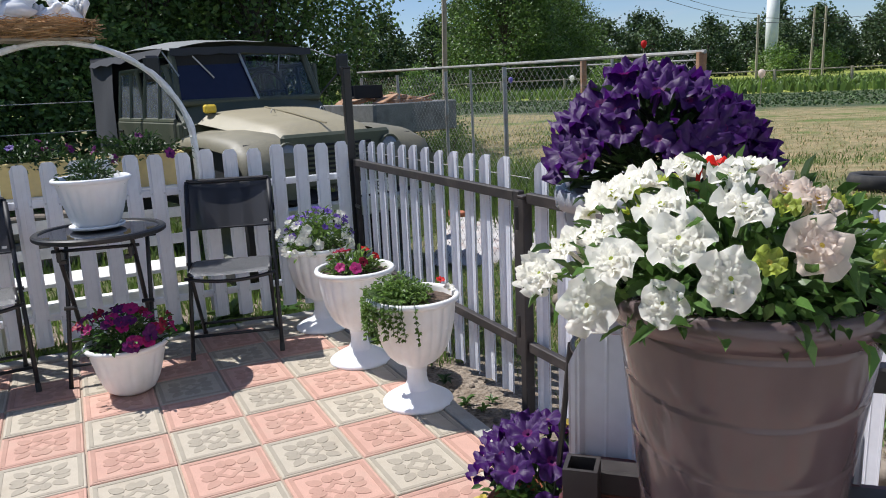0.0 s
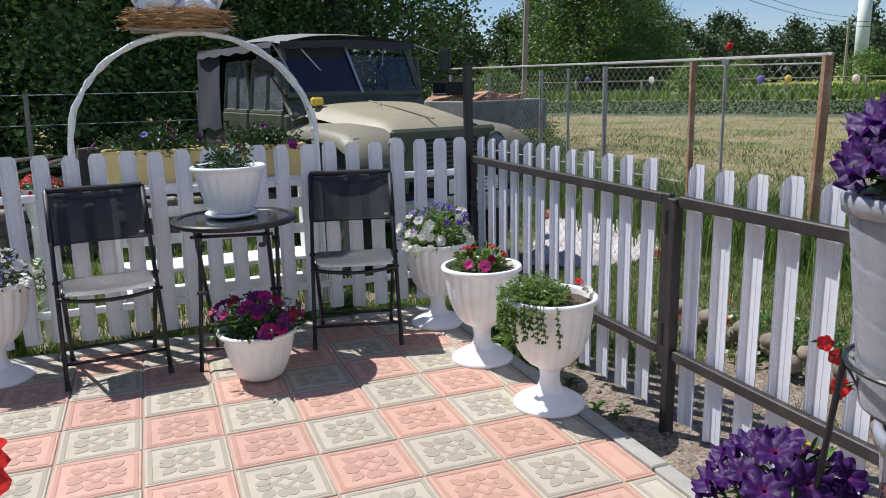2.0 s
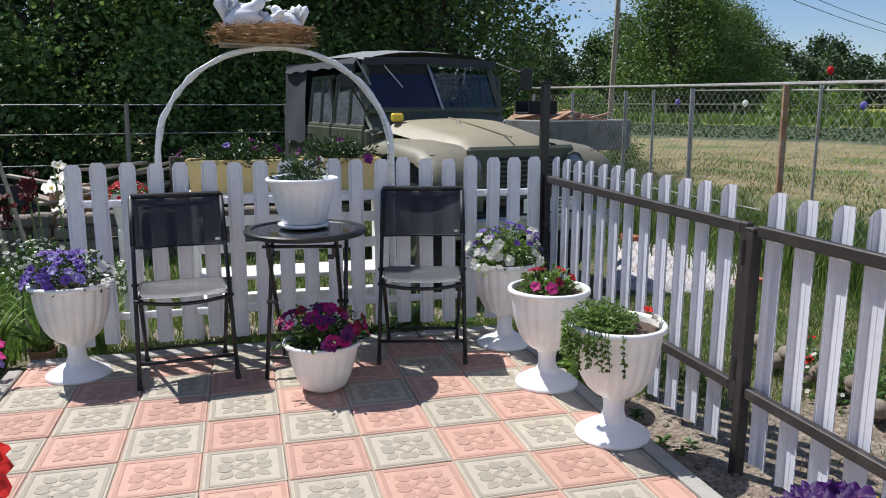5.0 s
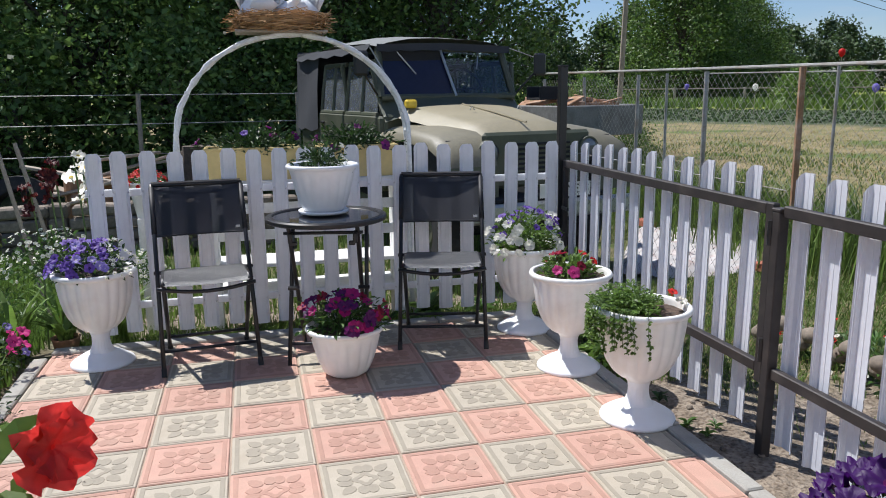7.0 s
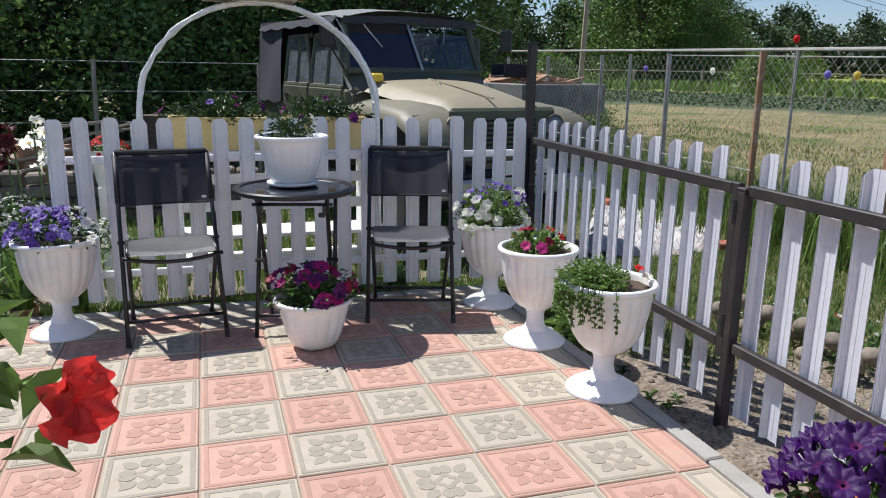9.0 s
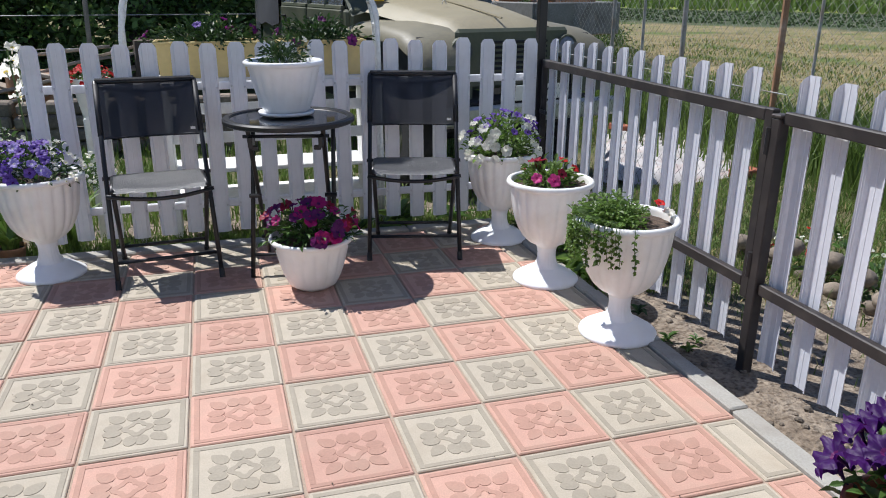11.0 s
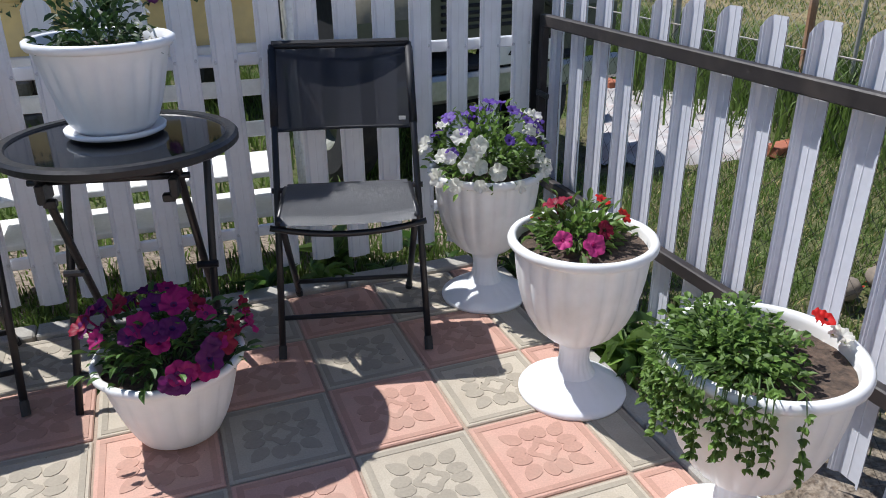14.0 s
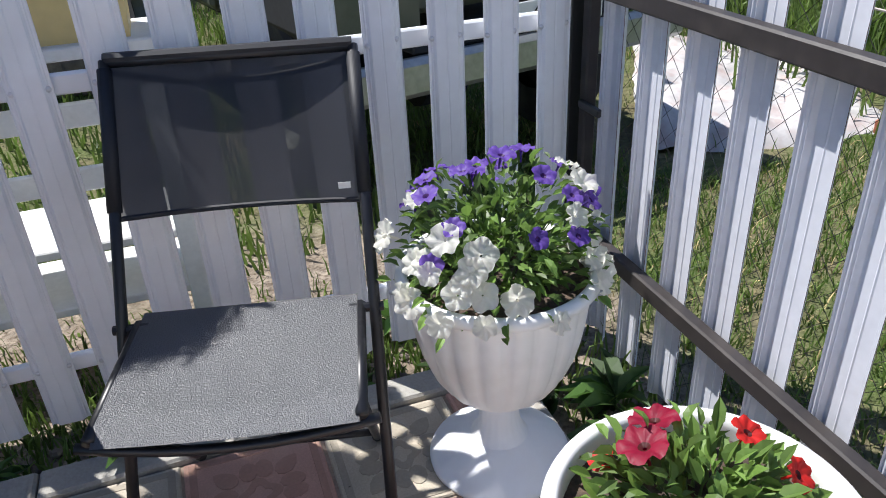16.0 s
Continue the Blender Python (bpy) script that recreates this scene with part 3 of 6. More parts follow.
build_mesh_fence()


# wire and netting between the corner post and the field fence, and behind the garden
def build_gate_netting():
    f = thing("gate_netting", Matrix(), "thin galvanised wire netting stretched behind the picket gate", "netting")
    g = G()
    chain_link(g, (1.425, -0.15, 0), (0, 1, 0), 1.82, -0.04, 0.92, 0.06, 0.0007)
    tagged(part("wire_netting", g, M["dark_steel"], f), kind="stuff")
    part("tension_wire", G().tube([(1.425, -0.15, 0.92), (1.425, 1.69, 0.92)], 0.002, 5), M["galv"], f)


build_gate_netting()


def build_back_fence():
    f = thing("garden_fence", Matrix(), "thin grey wire fence on slim posts before dark trees", "fence")
    for x in (-9, -6.4, -3.9, -1.9, 0.2, 2.4):
        part("post", G().tube([(x, 8.6 + 0.1 * x, -0.4), (x + 0.04, 8.6 + 0.1 * x, 1.3)], 0.03, 7), M["weathered_wood"], f)
    for z in (1.28, 0.9, 0.5):
        part("wire", G().tube([(-9, 7.7, z), (2.4, 8.84, z)], 0.006, 4), M["galv"], f)


build_back_fence()


# ---------------------------------------------------------------- patio furniture
def build_chair(m, label):
    """Folding sling chair: two slanted side tubes, crossing rear legs, sling back and seat. Origin under the seat's front middle."""
    c = thing("folding_chair", m, label, "chair", "patio chairs")
    w = 0.220
    for s in (-1, 1):
        part("side_tube", G().tube([(s * w, 0, 0), (s * w, 0.36, 0.545), (s * w * 1.0, 0.545, 0.835)], 0.0105, 10), M["black_steel"], c, smooth=True)
        part("rear_leg", G().tube([(s * (w - 0.028), 0.045, 0.425), (s * (w - 0.028), 0.42, 0.0)], 0.010, 10), M["black_steel"], c, smooth=True)
        part("seat_bar", G().tube([(s * (w - 0.026), 0.0, 0.437), (s * (w - 0.026), 0.30, 0.432)], 0.010, 8), M["black_steel"], c, smooth=True)
        part("pivot", G().tube([(s * (w - 0.045), 0.288, 0.432), (s * (w + 0.016), 0.288, 0.432)], 0.009, 8), M["black_steel"], c)
        part("foot_cap", G().tube([(s * w, -0.004, -0.001), (s * w, 0.02, 0.032)], 0.0128, 8), M["rubber"], c)
        part("foot_cap", G().tube([(s * (w - 0.028), 0.422, -0.001), (s * (w - 0.028), 0.398, 0.028)], 0.0125, 8), M["rubber"], c)
    part("crossbar", G().tube([(-w, 0.068, 0.10), (w, 0.068, 0.10)], 0.008, 8), M["black_steel"], c, smooth=True)
    part("crossbar", G().tube([(-w + .03, 0.345, 0.085), (w - .03, 0.345, 0.085)], 0.008, 8), M["black_steel"], c, smooth=True)
    part("crossbar", G().tube([(-w, 0.543, 0.832), (w, 0.543, 0.832)], 0.009, 8), M["black_steel"], c, smooth=True)
    part("crossbar", G().tube(bend((-w, 0.012, 0.418), (w, 0.012, 0.418), -0.028, 9), 0.009, 8), M["black_steel"], c, smooth=True)
    part("crossbar", G().tube(bend((-w, 0.556, 0.812), (w, 0.556, 0.812), -0.03, 9), 0.007, 8), M["black_steel"], c, smooth=True)
    # sling back, hanging slightly hollow
    g = G()
    n, k = 10, 8
    for side in (0, 1):
        vs = []
        for j in range(k + 1):
            for i in range(n + 1):
                u, v = i / n, j / k
                x = (u * 2 - 1) * (w - 0.004)
                y, z = 0.545 - 0.152 * v, 0.838 - 0.245 * v
                sag = 0.018 * (1 - (u * 2 - 1) ** 2)
                vs.append((x, y + sag - side * 0.0025, z))
        fs = [(j * (n + 1) + i, j * (n + 1) + i + 1, (j + 1) * (n + 1) + i + 1, (j + 1) * (n + 1) + i) for j in range(k) for i in range(n)]
        if side == 0:
            g.add(vs, fs)
    part("backrest", g, M["mesh_cloth"], c, "see-through black woven sling", True)
    for s in (-1, 1):
        part("hem", G().tube([(s * w, 0.536, 0.822), (s * w, 0.40, 0.605)], 0.0135, 8), M["mesh_cloth"], c, smooth=True)
    part("hem", G().tube([(-w, 0.546, 0.838), (w, 0.546, 0.838)], 0.012, 8), M["mesh_cloth"], c)
    part("hem", G().tube([(-w, 0.394, 0.594)] + [(w * (i / 4 - 1), 0.394 + 0.018 * (1 - (i / 4 - 1) ** 2), 0.594) for i in range(1, 8)] + [(w, 0.394, 0.594)], 0.005, 6), M["mesh_cloth"], c)
    g = G()
    vs, n, k = [], 10, 10
    for j in range(k + 1):
        for i in range(n + 1):
            u, v = i / n, j / k
            x = (u * 2 - 1) * (w - 0.030)
            y = -0.01 + 0.335 * v
            z = 0.447 - 0.008 * v - 0.014 * (1 - (u * 2 - 1) ** 2) * math.sin(math.pi * min(1, v + 0.15)) - (0.014 if j == 0 else 0)
            vs.append((x, y, z))
    g.add(vs, [(j * (n + 1) + i, j * (n + 1) + i + 1, (j + 1) * (n + 1) + i + 1, (j + 1) * (n + 1) + i) for j in range(k) for i in range(n)])
    part("seat", g, M["seat_cloth"], c, "taut grey woven sling seat", True)
    part("care_label", G().box((0.022, 0.001, 0.012), (w - 0.035, 0.405, 0.62)), M["plate"], c)
    return c


build_chair(pose(0.43, 1.056, 0, 0, 0, -13.8), "black folding steel chair with see-through sling back beside the table")
build_chair(pose(-0.693, 1.056, 0, 0, 0, 5.5), "black folding steel chair with sling seat in barred shade")


def build_table():
    t = thing("round_table", pose(-0.125, 1.15, 0, 0, 0, -12), "round black glass bistro table on folding steel legs", "table")
    part("glass_top", G().lathe([(0.001, 0.700), (0.262, 0.700), (0.262, 0.705), (0.001, 0.705)], 64), M["black_glass"], t, "dark reflective glass", False)
    part("rim", G().lathe([(0.258, 0.684), (0.284, 0.684), (0.292, 0.690), (0.292, 0.704), (0.284, 0.711), (0.262, 0.711), (0.258, 0.706), (0.258, 0.684)], 72), M["black_steel"], t, smooth=False)
    for s in (-1, 1):
        part("leg", G().tube([(s * 0.185, -0.165, 0), (s * 0.185, 0.15, 0.66), (s * 0.185, 0.165, 0.685)], 0.0105, 10), M["black_steel"], t, smooth=True)
        part("leg", G().tube([(s * 0.160, 0.20, 0), (s * 0.160, -0.15, 0.66), (s * 0.160, -0.165, 0.685)], 0.0105, 10), M["black_steel"], t, smooth=True)
        part("hinge", G().tube([(s * 0.145, -0.01, 0.345), (s * 0.20, -0.01, 0.345)], 0.010, 8), M["black_steel"], t)
        part("bracket", G().box((0.02, 0.07, 0.05), (s * 0.150, -0.15, 0.625), 0.004).box((0.03, 0.02, 0.02), (s * 0.135, -0.17, 0.60), 0.003), M["black_steel"], t)
    for y, z in ((-0.12, 0.095), (0.15, 0.095), (-0.145, 0.645), (0.14, 0.645)):
        part("crossbar", G().tube([(-0.185, y, z), (0.185, y, z)], 0.008, 8), M["black_steel"], t, smooth=True)


_bg = bpy.data.materials.new("black_tempered_glass")
_bg.use_nodes = True
_bb = _bg.node_tree.nodes["Principled BSDF"]
_bb.inputs["Base Color"].default_value, _bb.inputs["Roughness"].default_value = (0.008, 0.009, 0.012, 1), 0.06
M["black_glass"] = _bg
build_table()


# ---------------------------------------------------------------- plants
def leaf_shape(g, m, l=0.04, w=0.018, fold=0.25, droop=0.2, slot=0):
    vs = [(0, 0, 0), (l * 0.35, w * 0.42, fold * w), (l * 0.7, w * 0.38, fold * w - droop * l * 0.3), (l, 0, -droop * l),
          (l * 0.7, -w * 0.38, fold * w - droop * l * 0.3), (l * 0.35, -w * 0.42, fold * w), (l * 0.5, 0, -droop * l * 0.15)]
    g.add(vs, [(0, 6, 1), (1, 6, 2), (2, 6, 3), (3, 6, 4), (4, 6, 5), (5, 6, 0)], m, slot)


def aim(p, d, spin=0.0):
    """A pose at p whose x axis points along d."""
    q = Vector(d).to_track_quat("X", "Z").to_matrix().to_4x4()
    return Matrix.Translation(p) @ q @ pose(0, 0, 0, spin, 0, 0)


def petunia_mesh(name, mats, r=0.03, ruffle=0.25, lobes=5, seed=0, double=0):
    """A funnel flower facing +z with wavy lobes, a throat of another colour, and inner petals when double."""
    rs = random.Random(seed)
    g = G()

    def bowl(r, z, twist, rough, slot):
        k, rings = lobes * 6, [0.08, 0.24, 0.56, 0.82, 1.0]
        vs = []
        for i, f in enumerate(rings):
            for s in range(k):
                a = 2 * math.pi * s / k + twist
                lob = 1 - 0.16 * f * (0.5 + 0.5 * math.cos(lobes * (a - twist) + math.pi)) ** 2
                wav = ruffle * r * f * f * (math.sin(a * lobes * 1.5 + i) * 0.5 + rs.uniform(-0.28, 0.28) * rough)
                vs.append((r * f * lob * math.cos(a), r * f * lob * math.sin(a), z + r * (0.55 * f ** 0.7 - 0.18 * f ** 3) + wav))
        fs, mi = [], []
        for i in range(len(rings) - 1):
            for s in range(k):
                fs.append((i * k + s, i * k + (s + 1) % k, (i + 1) * k + (s + 1) % k, (i + 1) * k + s))
                mi.append(1 if i == 0 and len(mats) > 1 else slot)
        o = len(g.v)
        g.v += vs
        g.f += [tuple(q + o for q in f) for f in fs]
        g.mi += mi

    bowl(r, 0, 0, 1.0, 0)
    for d in range(double):
        bowl(r * (0.72 - 0.2 * d), r * (0.12 + 0.14 * d), 0.6 + d, 2.0, 0)
    g.tube([(0, 0, -r * 0.75), (0, 0, -r * 0.1), (0, 0, r * 0.12)], [r * 0.07, r * 0.09, r * 0.16], 6, slot=0, caps=False)
    return g.mesh(name, mats, True)


def bloom_set(color, throat, r, ruffle=0.25, double=0, n=4):
    return [petunia_mesh("blossom", [PET[color], PET[throat]], r * (0.85 + 0.1 * i), ruffle, 5, 17 * i + int(r * 1000), double) for i in range(n)]


BLOOM = {
    "white": bloom_set("white", "white", 0.026, 0.4), "violet": bloom_set("violet", "purple", 0.024), "lilac": bloom_set("lilac", "white", 0.022),
    "magenta": bloom_set("magenta", "plum", 0.03), "plum": bloom_set("plum", "purple", 0.03), "pink": bloom_set("pink", "magenta", 0.03),
    "crimson": bloom_set("crimson", "maroon", 0.028), "purple": bloom_set("purple", "plum", 0.028, 0.4), "red": bloom_set("red", "maroon", 0.022),
    "bigwhite": bloom_set("white", "lime", 0.027, 0.42, 3), "blush": bloom_set("blush", "yellow", 0.027, 0.42, 3), "bigred": bloom_set("coral", "red", 0.046, 0.5, 1), "sprig": bloom_set("red", "pink", 0.017, 0.35), "limebud": bloom_set("lime", "yellow", 0.014, 0.6, 1),
    "yellow": bloom_set("yellow", "maroon", 0.02), "bigpurple": bloom_set("purple", "plum", 0.034, 0.55), "geranium": bloom_set("red", "red", 0.014, 0.4),
    "tinywhite": bloom_set("white", "lime", 0.012), "lily": bloom_set("white", "yellow", 0.05, 0.3), "iris": bloom_set("maroon", "maroon", 0.045, 0.6, 1),
    "redbig": bloom_set("red", "maroon", 0.026, 0.4),
}


def dome_point(rx, ry, rz, shell=0.75, low=-0.05):
    while True:
        d = Vector((random.gauss(0, 1), random.gauss(0, 1), random.gauss(0, 1))).normalized()
        if d.z > low:
            break
    s = rnd(shell, 1.0)
    return Vector((d.x * rx * s, d.y * ry * s, max(-0.02, d.z * rz * s))), d


def lumpy(q, d, seed):
    """Pushes a mound's surface in and out."""
    k = 1 + 0.24 * noise.noise(Vector((d.x * 1.9 + seed, d.y * 1.9, d.z * 1.9)))
    return Vector((q.x * k, q.y * k, q.z * k))


def build_plant(name, m, label, rx, ry, rz, leaves, leaf_len, blooms, mat="leaf", shell=0.35, lean=0.5, stems=25, category="plant", face=0.35, up=0.5, gap=0.018):
    """A mound of leaves on stems with blossoms on its outside."""
    p = thing(name, m, label, category)
    seed = rnd(0, 50)
    g = G()
    for _ in range(stems):
        q, d = dome_point(rx * 0.9, ry * 0.9, rz * 0.9, 0.7)
        g.tube(bend((q.x * 0.25, q.y * 0.25, -0.02), q, 0.01, 4), [0.0022, 0.002, 0.0016, 0.001], 5, caps=False)
    tagged(part("stalk", g, M["stem"], p), kind="stuff")
    g = G()
    for _ in range(leaves):
        q, d = dome_point(rx, ry, rz, shell)
        q = lumpy(q, d, seed)
        q += Vector((rnd(-1, 1), rnd(-1, 1), rnd(-1, 1))) * leaf_len * 0.6
        w = Vector((d.x, d.y, d.z * 0.5 + rnd(-0.4, 0.7))) + Vector((rnd(-1, 1), rnd(-1, 1), rnd(-1, 1))) * lean
        l = leaf_len * rnd(0.6, 1.2)
        leaf_shape(g, aim(q, w, rnd(-40, 40)), l, l * rnd(0.4, 0.55), rnd(0.1, 0.4), rnd(0, 0.5))
    tagged(part("foliage", g, M[mat], p), kind="stuff")
    taken = []
    for kind, count, sector in blooms:
        for _ in range(count):
            for _try in range(60):
                q, d = dome_point(rx, ry, rz, 0.96, 0.0)
                q = lumpy(q, d, seed)
                if (sector is None or sector(d)) and (_try > 40 or all((q - o).length > gap for o in taken)):
                    break
            taken.append(q)
            w = Vector((d.x, d.y - face, d.z + up * 0.6)) + Vector((rnd(-1, 1), rnd(-1, 1), rnd(-1, 1))) * 0.3
            part("blossom", random.choice(BLOOM[kind]), None, p, m=Matrix.Translation(q + d * 0.012) @ w.to_track_quat("Z", "Y").to_matrix().to_4x4() @ pose(0, 0, 0, 0, 0, rnd(0, 360)))
    return p


# ---------------------------------------------------------------- urns and pots
def build_urn(x, y, label, turn=0.0, s=1.0):
    u = thing("plastic_urn", pose(x, y, 0, 0, 0, turn), label, "flower urn", "white urns")
    n = 20

    def ribs(i, a):
        k = 0.046 if 4 <= i <= 11 else 0.0
        return 1 - k * (abs(math.cos(n * a / 2)) ** 6)

    body = [(0.046, 0.155), (0.050, 0.165), (0.060, 0.172), (0.085, 0.185), (0.112, 0.21), (0.134, 0.245), (0.150, 0.285), (0.160, 0.325), (0.167, 0.365), (0.171, 0.40), (0.173, 0.425), (0.174, 0.44), (0.176, 0.448)]
    part("bowl", G().lathe(body, 120, ribs), M["plastic"], u, smooth=True)
    part("rim", G().lathe([(0.172, 0.443), (0.186, 0.445), (0.191, 0.450), (0.192, 0.458), (0.188, 0.467), (0.178, 0.470), (0.171, 0.466), (0.168, 0.455), (0.165, 0.40)], 96), M["plastic"], u, smooth=True)
    part("stem", G().lathe([(0.048, 0.158), (0.044, 0.15), (0.041, 0.13), (0.042, 0.105), (0.047, 0.085), (0.056, 0.068), (0.062, 0.060)], 80, lambda i, a: 1 - (0.03 if 1 < i < 6 else 0) * abs(math.cos(n * a / 2)) ** 6), M["plastic_cool"], u, smooth=True)
    part("foot", G().lathe([(0.058, 0.063), (0.072, 0.058), (0.096, 0.046), (0.122, 0.030), (0.138, 0.020), (0.146, 0.014), (0.149, 0.008), (0.148, 0.0), (0.14, 0.0)], 96, lambda i, a: 1 - (0.018 if 0 < i < 4 else 0) * abs(math.cos(n * a / 2)) ** 6), M["plastic_cool"], u, smooth=True)
    part("soil", soil_disc(0.167, 0.437), M["soil"], u, "crumbly dark potting soil", True)
    return u


def soil_disc(r, z):
    g = G()
    k, rings = 36, 7
    vs = [(0, 0, z + 0.008)]
    for i in range(1, rings + 1):
        for s in range(k):
            a = 2 * math.pi * s / k
            f = i / rings
            vs.append((r * f * math.cos(a), r * f * math.sin(a), z + 0.008 * (1 - f) + noise.noise(Vector((f * 9 * math.cos(a), f * 9 * math.sin(a), z * 50))) * 0.008 * (1 - f * 0.5)))
    fs = [(0, 1 + s, 1 + (s + 1) % k) for s in range(k)]
    for i in range(rings - 1):
        for s in range(k):
            a, b = 1 + i * k + s, 1 + i * k + (s + 1) % k
            fs.append((a, a + k, b + k, b))
    return g.add(vs, fs)


URN_1, URN_2, URN_3, URN_L = (0.948, 1.275), (0.942, 0.655), (0.978, 0.055), (-1.225, 1.33)
build_urn(*URN_1, "white plastic urn planter with ribbed bowl by the fence corner")
build_urn(*URN_2, "white plastic urn planter with ribbed bowl and sparse pink flowers", 9)
build_urn(*URN_3, "white plastic urn planter with smooth ribbed bowl under trailing greenery", 4)
build_urn(*URN_L, "white plastic urn planter with violet petunias beside the flower bed", 14)


def build_pot(m, label, r=0.178, h=0.235, rib=16, saucer=False, base=0.072, mat="plastic", curve=1.0):
    u = thing("plastic_pot", m, label, "flower pot")
    z0 = 0.012 if saucer else 0.0
    prof = []
    for i in range(12):
        f = i / 11
        prof.append((base + (r - 0.012 - base) * (f ** (0.46 if base < 0.08 else 0.62) if curve else f), z0 + h * 0.93 * f))
    part("body", G().lathe([(0.001, z0), (base * 0.9, z0)] + prof, 112, lambda i, a: 1 - (0.042 if 3 < i < 12 else 0) * abs(math.cos(rib * a / 2)) ** 5), M[mat], u, smooth=True)
    t = z0 + h
    part("rim", G().lathe([(r - 0.016, t - 0.022), (r - 0.002, t - 0.02), (r + 0.004, t - 0.012), (r + 0.003, t - 0.002), (r - 0.005, t + 0.003), (r - 0.014, t), (r - 0.02, t - 0.03)], 96, lambda i, a: 1 + 0.006 * math.cos(rib * a)), M[mat], u, smooth=True)
    part("soil", soil_disc(r - 0.018, t - 0.028), M["soil"], u, "dark potting soil", True)
    if saucer:
        part("saucer", G().lathe([(0.001, 0.002), (0.11, 0.0), (0.122, 0.006), (0.124, 0.016), (0.119, 0.018), (0.112, 0.010), (0.001, 0.008)], 72), M[mat], u, smooth=True)
    return u


MAG = (-0.088, 0.856)
build_pot(pose(*MAG, 0), "white ribbed plastic pot with speckled rim on the tiles", 0.178, 0.235)
TOP = (-0.13, 1.20)
build_pot(pose(*TOP, 0.7115), "white ribbed plastic pot with saucer on the glass table", 0.172, 0.225, 18, True, 0.092, "plastic_cool")

build_plant("petunia_plant", pose(*MAG, 0.232), "magenta and plum petunias mounded over a white pot", 0.185, 0.178, 0.145, 600, 0.036,
            [("magenta", 17, lambda d: d.z > 0.15), ("plum", 18, lambda d: d.z > 0.12), ("crimson", 8, lambda d: d.z > 0.3)], "leaf")
build_plant("petunia_plant", pose(*URN_1, 0.445), "white and violet petunias mounded over an urn", 0.195, 0.19, 0.215, 950, 0.034,
            [("white", 30, lambda d: d.y < 0.35 and d.z < 0.8), ("violet", 20, lambda d: d.z > 0.55), ("violet", 5, None)], "leaf_light")
build_plant("petunia_plant", pose(URN_2[0], URN_2[1] + 0.02, 0.44), "small petunias with a hot pink and red blooms in open soil", 0.125, 0.105, 0.095, 420, 0.036,
            [("crimson", 3, lambda d: d.z > 0.55 and d.x < 0.3), ("red", 3, lambda d: d.z > 0.5), ("pink", 2, lambda d: d.y < -0.4 and d.x < -0.1 and d.z > 0.3)], "leaf_light", gap=0.04)
build_plant("petunia_plant", pose(*URN_L, 0.445), "lilac petunias and white sprigs over an urn", 0.19, 0.18, 0.15, 420, 0.034,
            [("lilac", 16, lambda d: d.x < 0.5), ("violet", 34, lambda d: d.x < 0.5), ("tinywhite", 30, lambda d: d.x > 0.35)], "leaf_dark")
build_plant("pelargonium_plant", pose(TOP[0], TOP[1], 0.915), "small leafy plant with pale blossom in the table pot", 0.13, 0.12, 0.13, 330, 0.036,
            [("tinywhite", 12, lambda d: d.x > 0.6)], "leaf_dark")


def build_trailer():
    """Trailing plant: a leafy mound that hangs over one side of the urn."""
    p = thing("trailing_plant", pose(*URN_3, 0.445), "bright green trailing plant spilling over an urn rim", "plant")
    g, st = G(), G()
    for _ in range(1900):
        q, d = dome_point(0.135, 0.150, 0.095, 0.25)
        q = lumpy(q, d, 3.3)
        q.x -= 0.055
        q.y += 0.03
        q.z += 0.012 * noise.noise(Vector((q.x * 40, q.y * 40, 1)))
        l = rnd(0.010, 0.024)
        leaf_shape(g, aim(q, (d.x + rnd(-.7, .7), d.y + rnd(-.7, .7), rnd(-.2, .8)), rnd(-40, 40)), l, l * 0.75, 0.2, 0.2)
    for k in range(36):
        a = rnd(math.pi * 0.80, math.pi * 1.18) if k % 4 else rnd(math.pi * 1.14, math.pi * 1.38)
        drop = rnd(0.06, 0.17) * (1.35 if k % 7 == 0 else 1)
        r0 = 0.17
        pts = [Vector((r0 * 0.7 * math.cos(a), r0 * 0.7 * math.sin(a), 0.03)), Vector((r0 * 1.1 * math.cos(a), r0 * 1.1 * math.sin(a), 0.045))]
        n = max(3, int(drop / 0.02))
        for i in range(1, n + 1):
            pts.append(Vector((r0 * (1.17 + 0.02 * math.sin(i + k)) * math.cos(a + 0.01 * i), r0 * (1.17 + 0.02 * math.cos(i * 1.3)) * math.sin(a), 0.03 - drop * i / n)))
        st.tube(pts, 0.0014, 4, caps=False)
        for q in pts[1:]:
            for _ in range(5):
                l = rnd(0.010, 0.021)
                leaf_shape(g, aim(q, (math.cos(a) * 0.8 + rnd(-1, 1), math.sin(a) * 0.8 + rnd(-1, 1), rnd(-.6, .4)), rnd(-60, 60)), l, l * 0.8, 0.15, 0.3)
    tagged(part("stalk", st, M["stem"], p), kind="stuff")
    tagged(part("foliage", g, M["leaf_light"], p), kind="stuff")
    for kind, q in (("tinywhite", (0.135, -0.03, 0.035)), ("tinywhite", (0.15, -0.02, 0.04)), ("tinywhite", (0.14, -0.055, 0.03)), ("white", (0.148, -0.04, 0.035)), ("red", (0.12, -0.02, 0.065)), ("red", (0.128, 0.0, 0.06))):
        part("blossom", BLOOM[kind][0], None, p, m=Matrix.Translation(q) @ Vector((0, -0.4, 1)).to_track_quat("Z", "Y").to_matrix().to_4x4())


build_trailer()


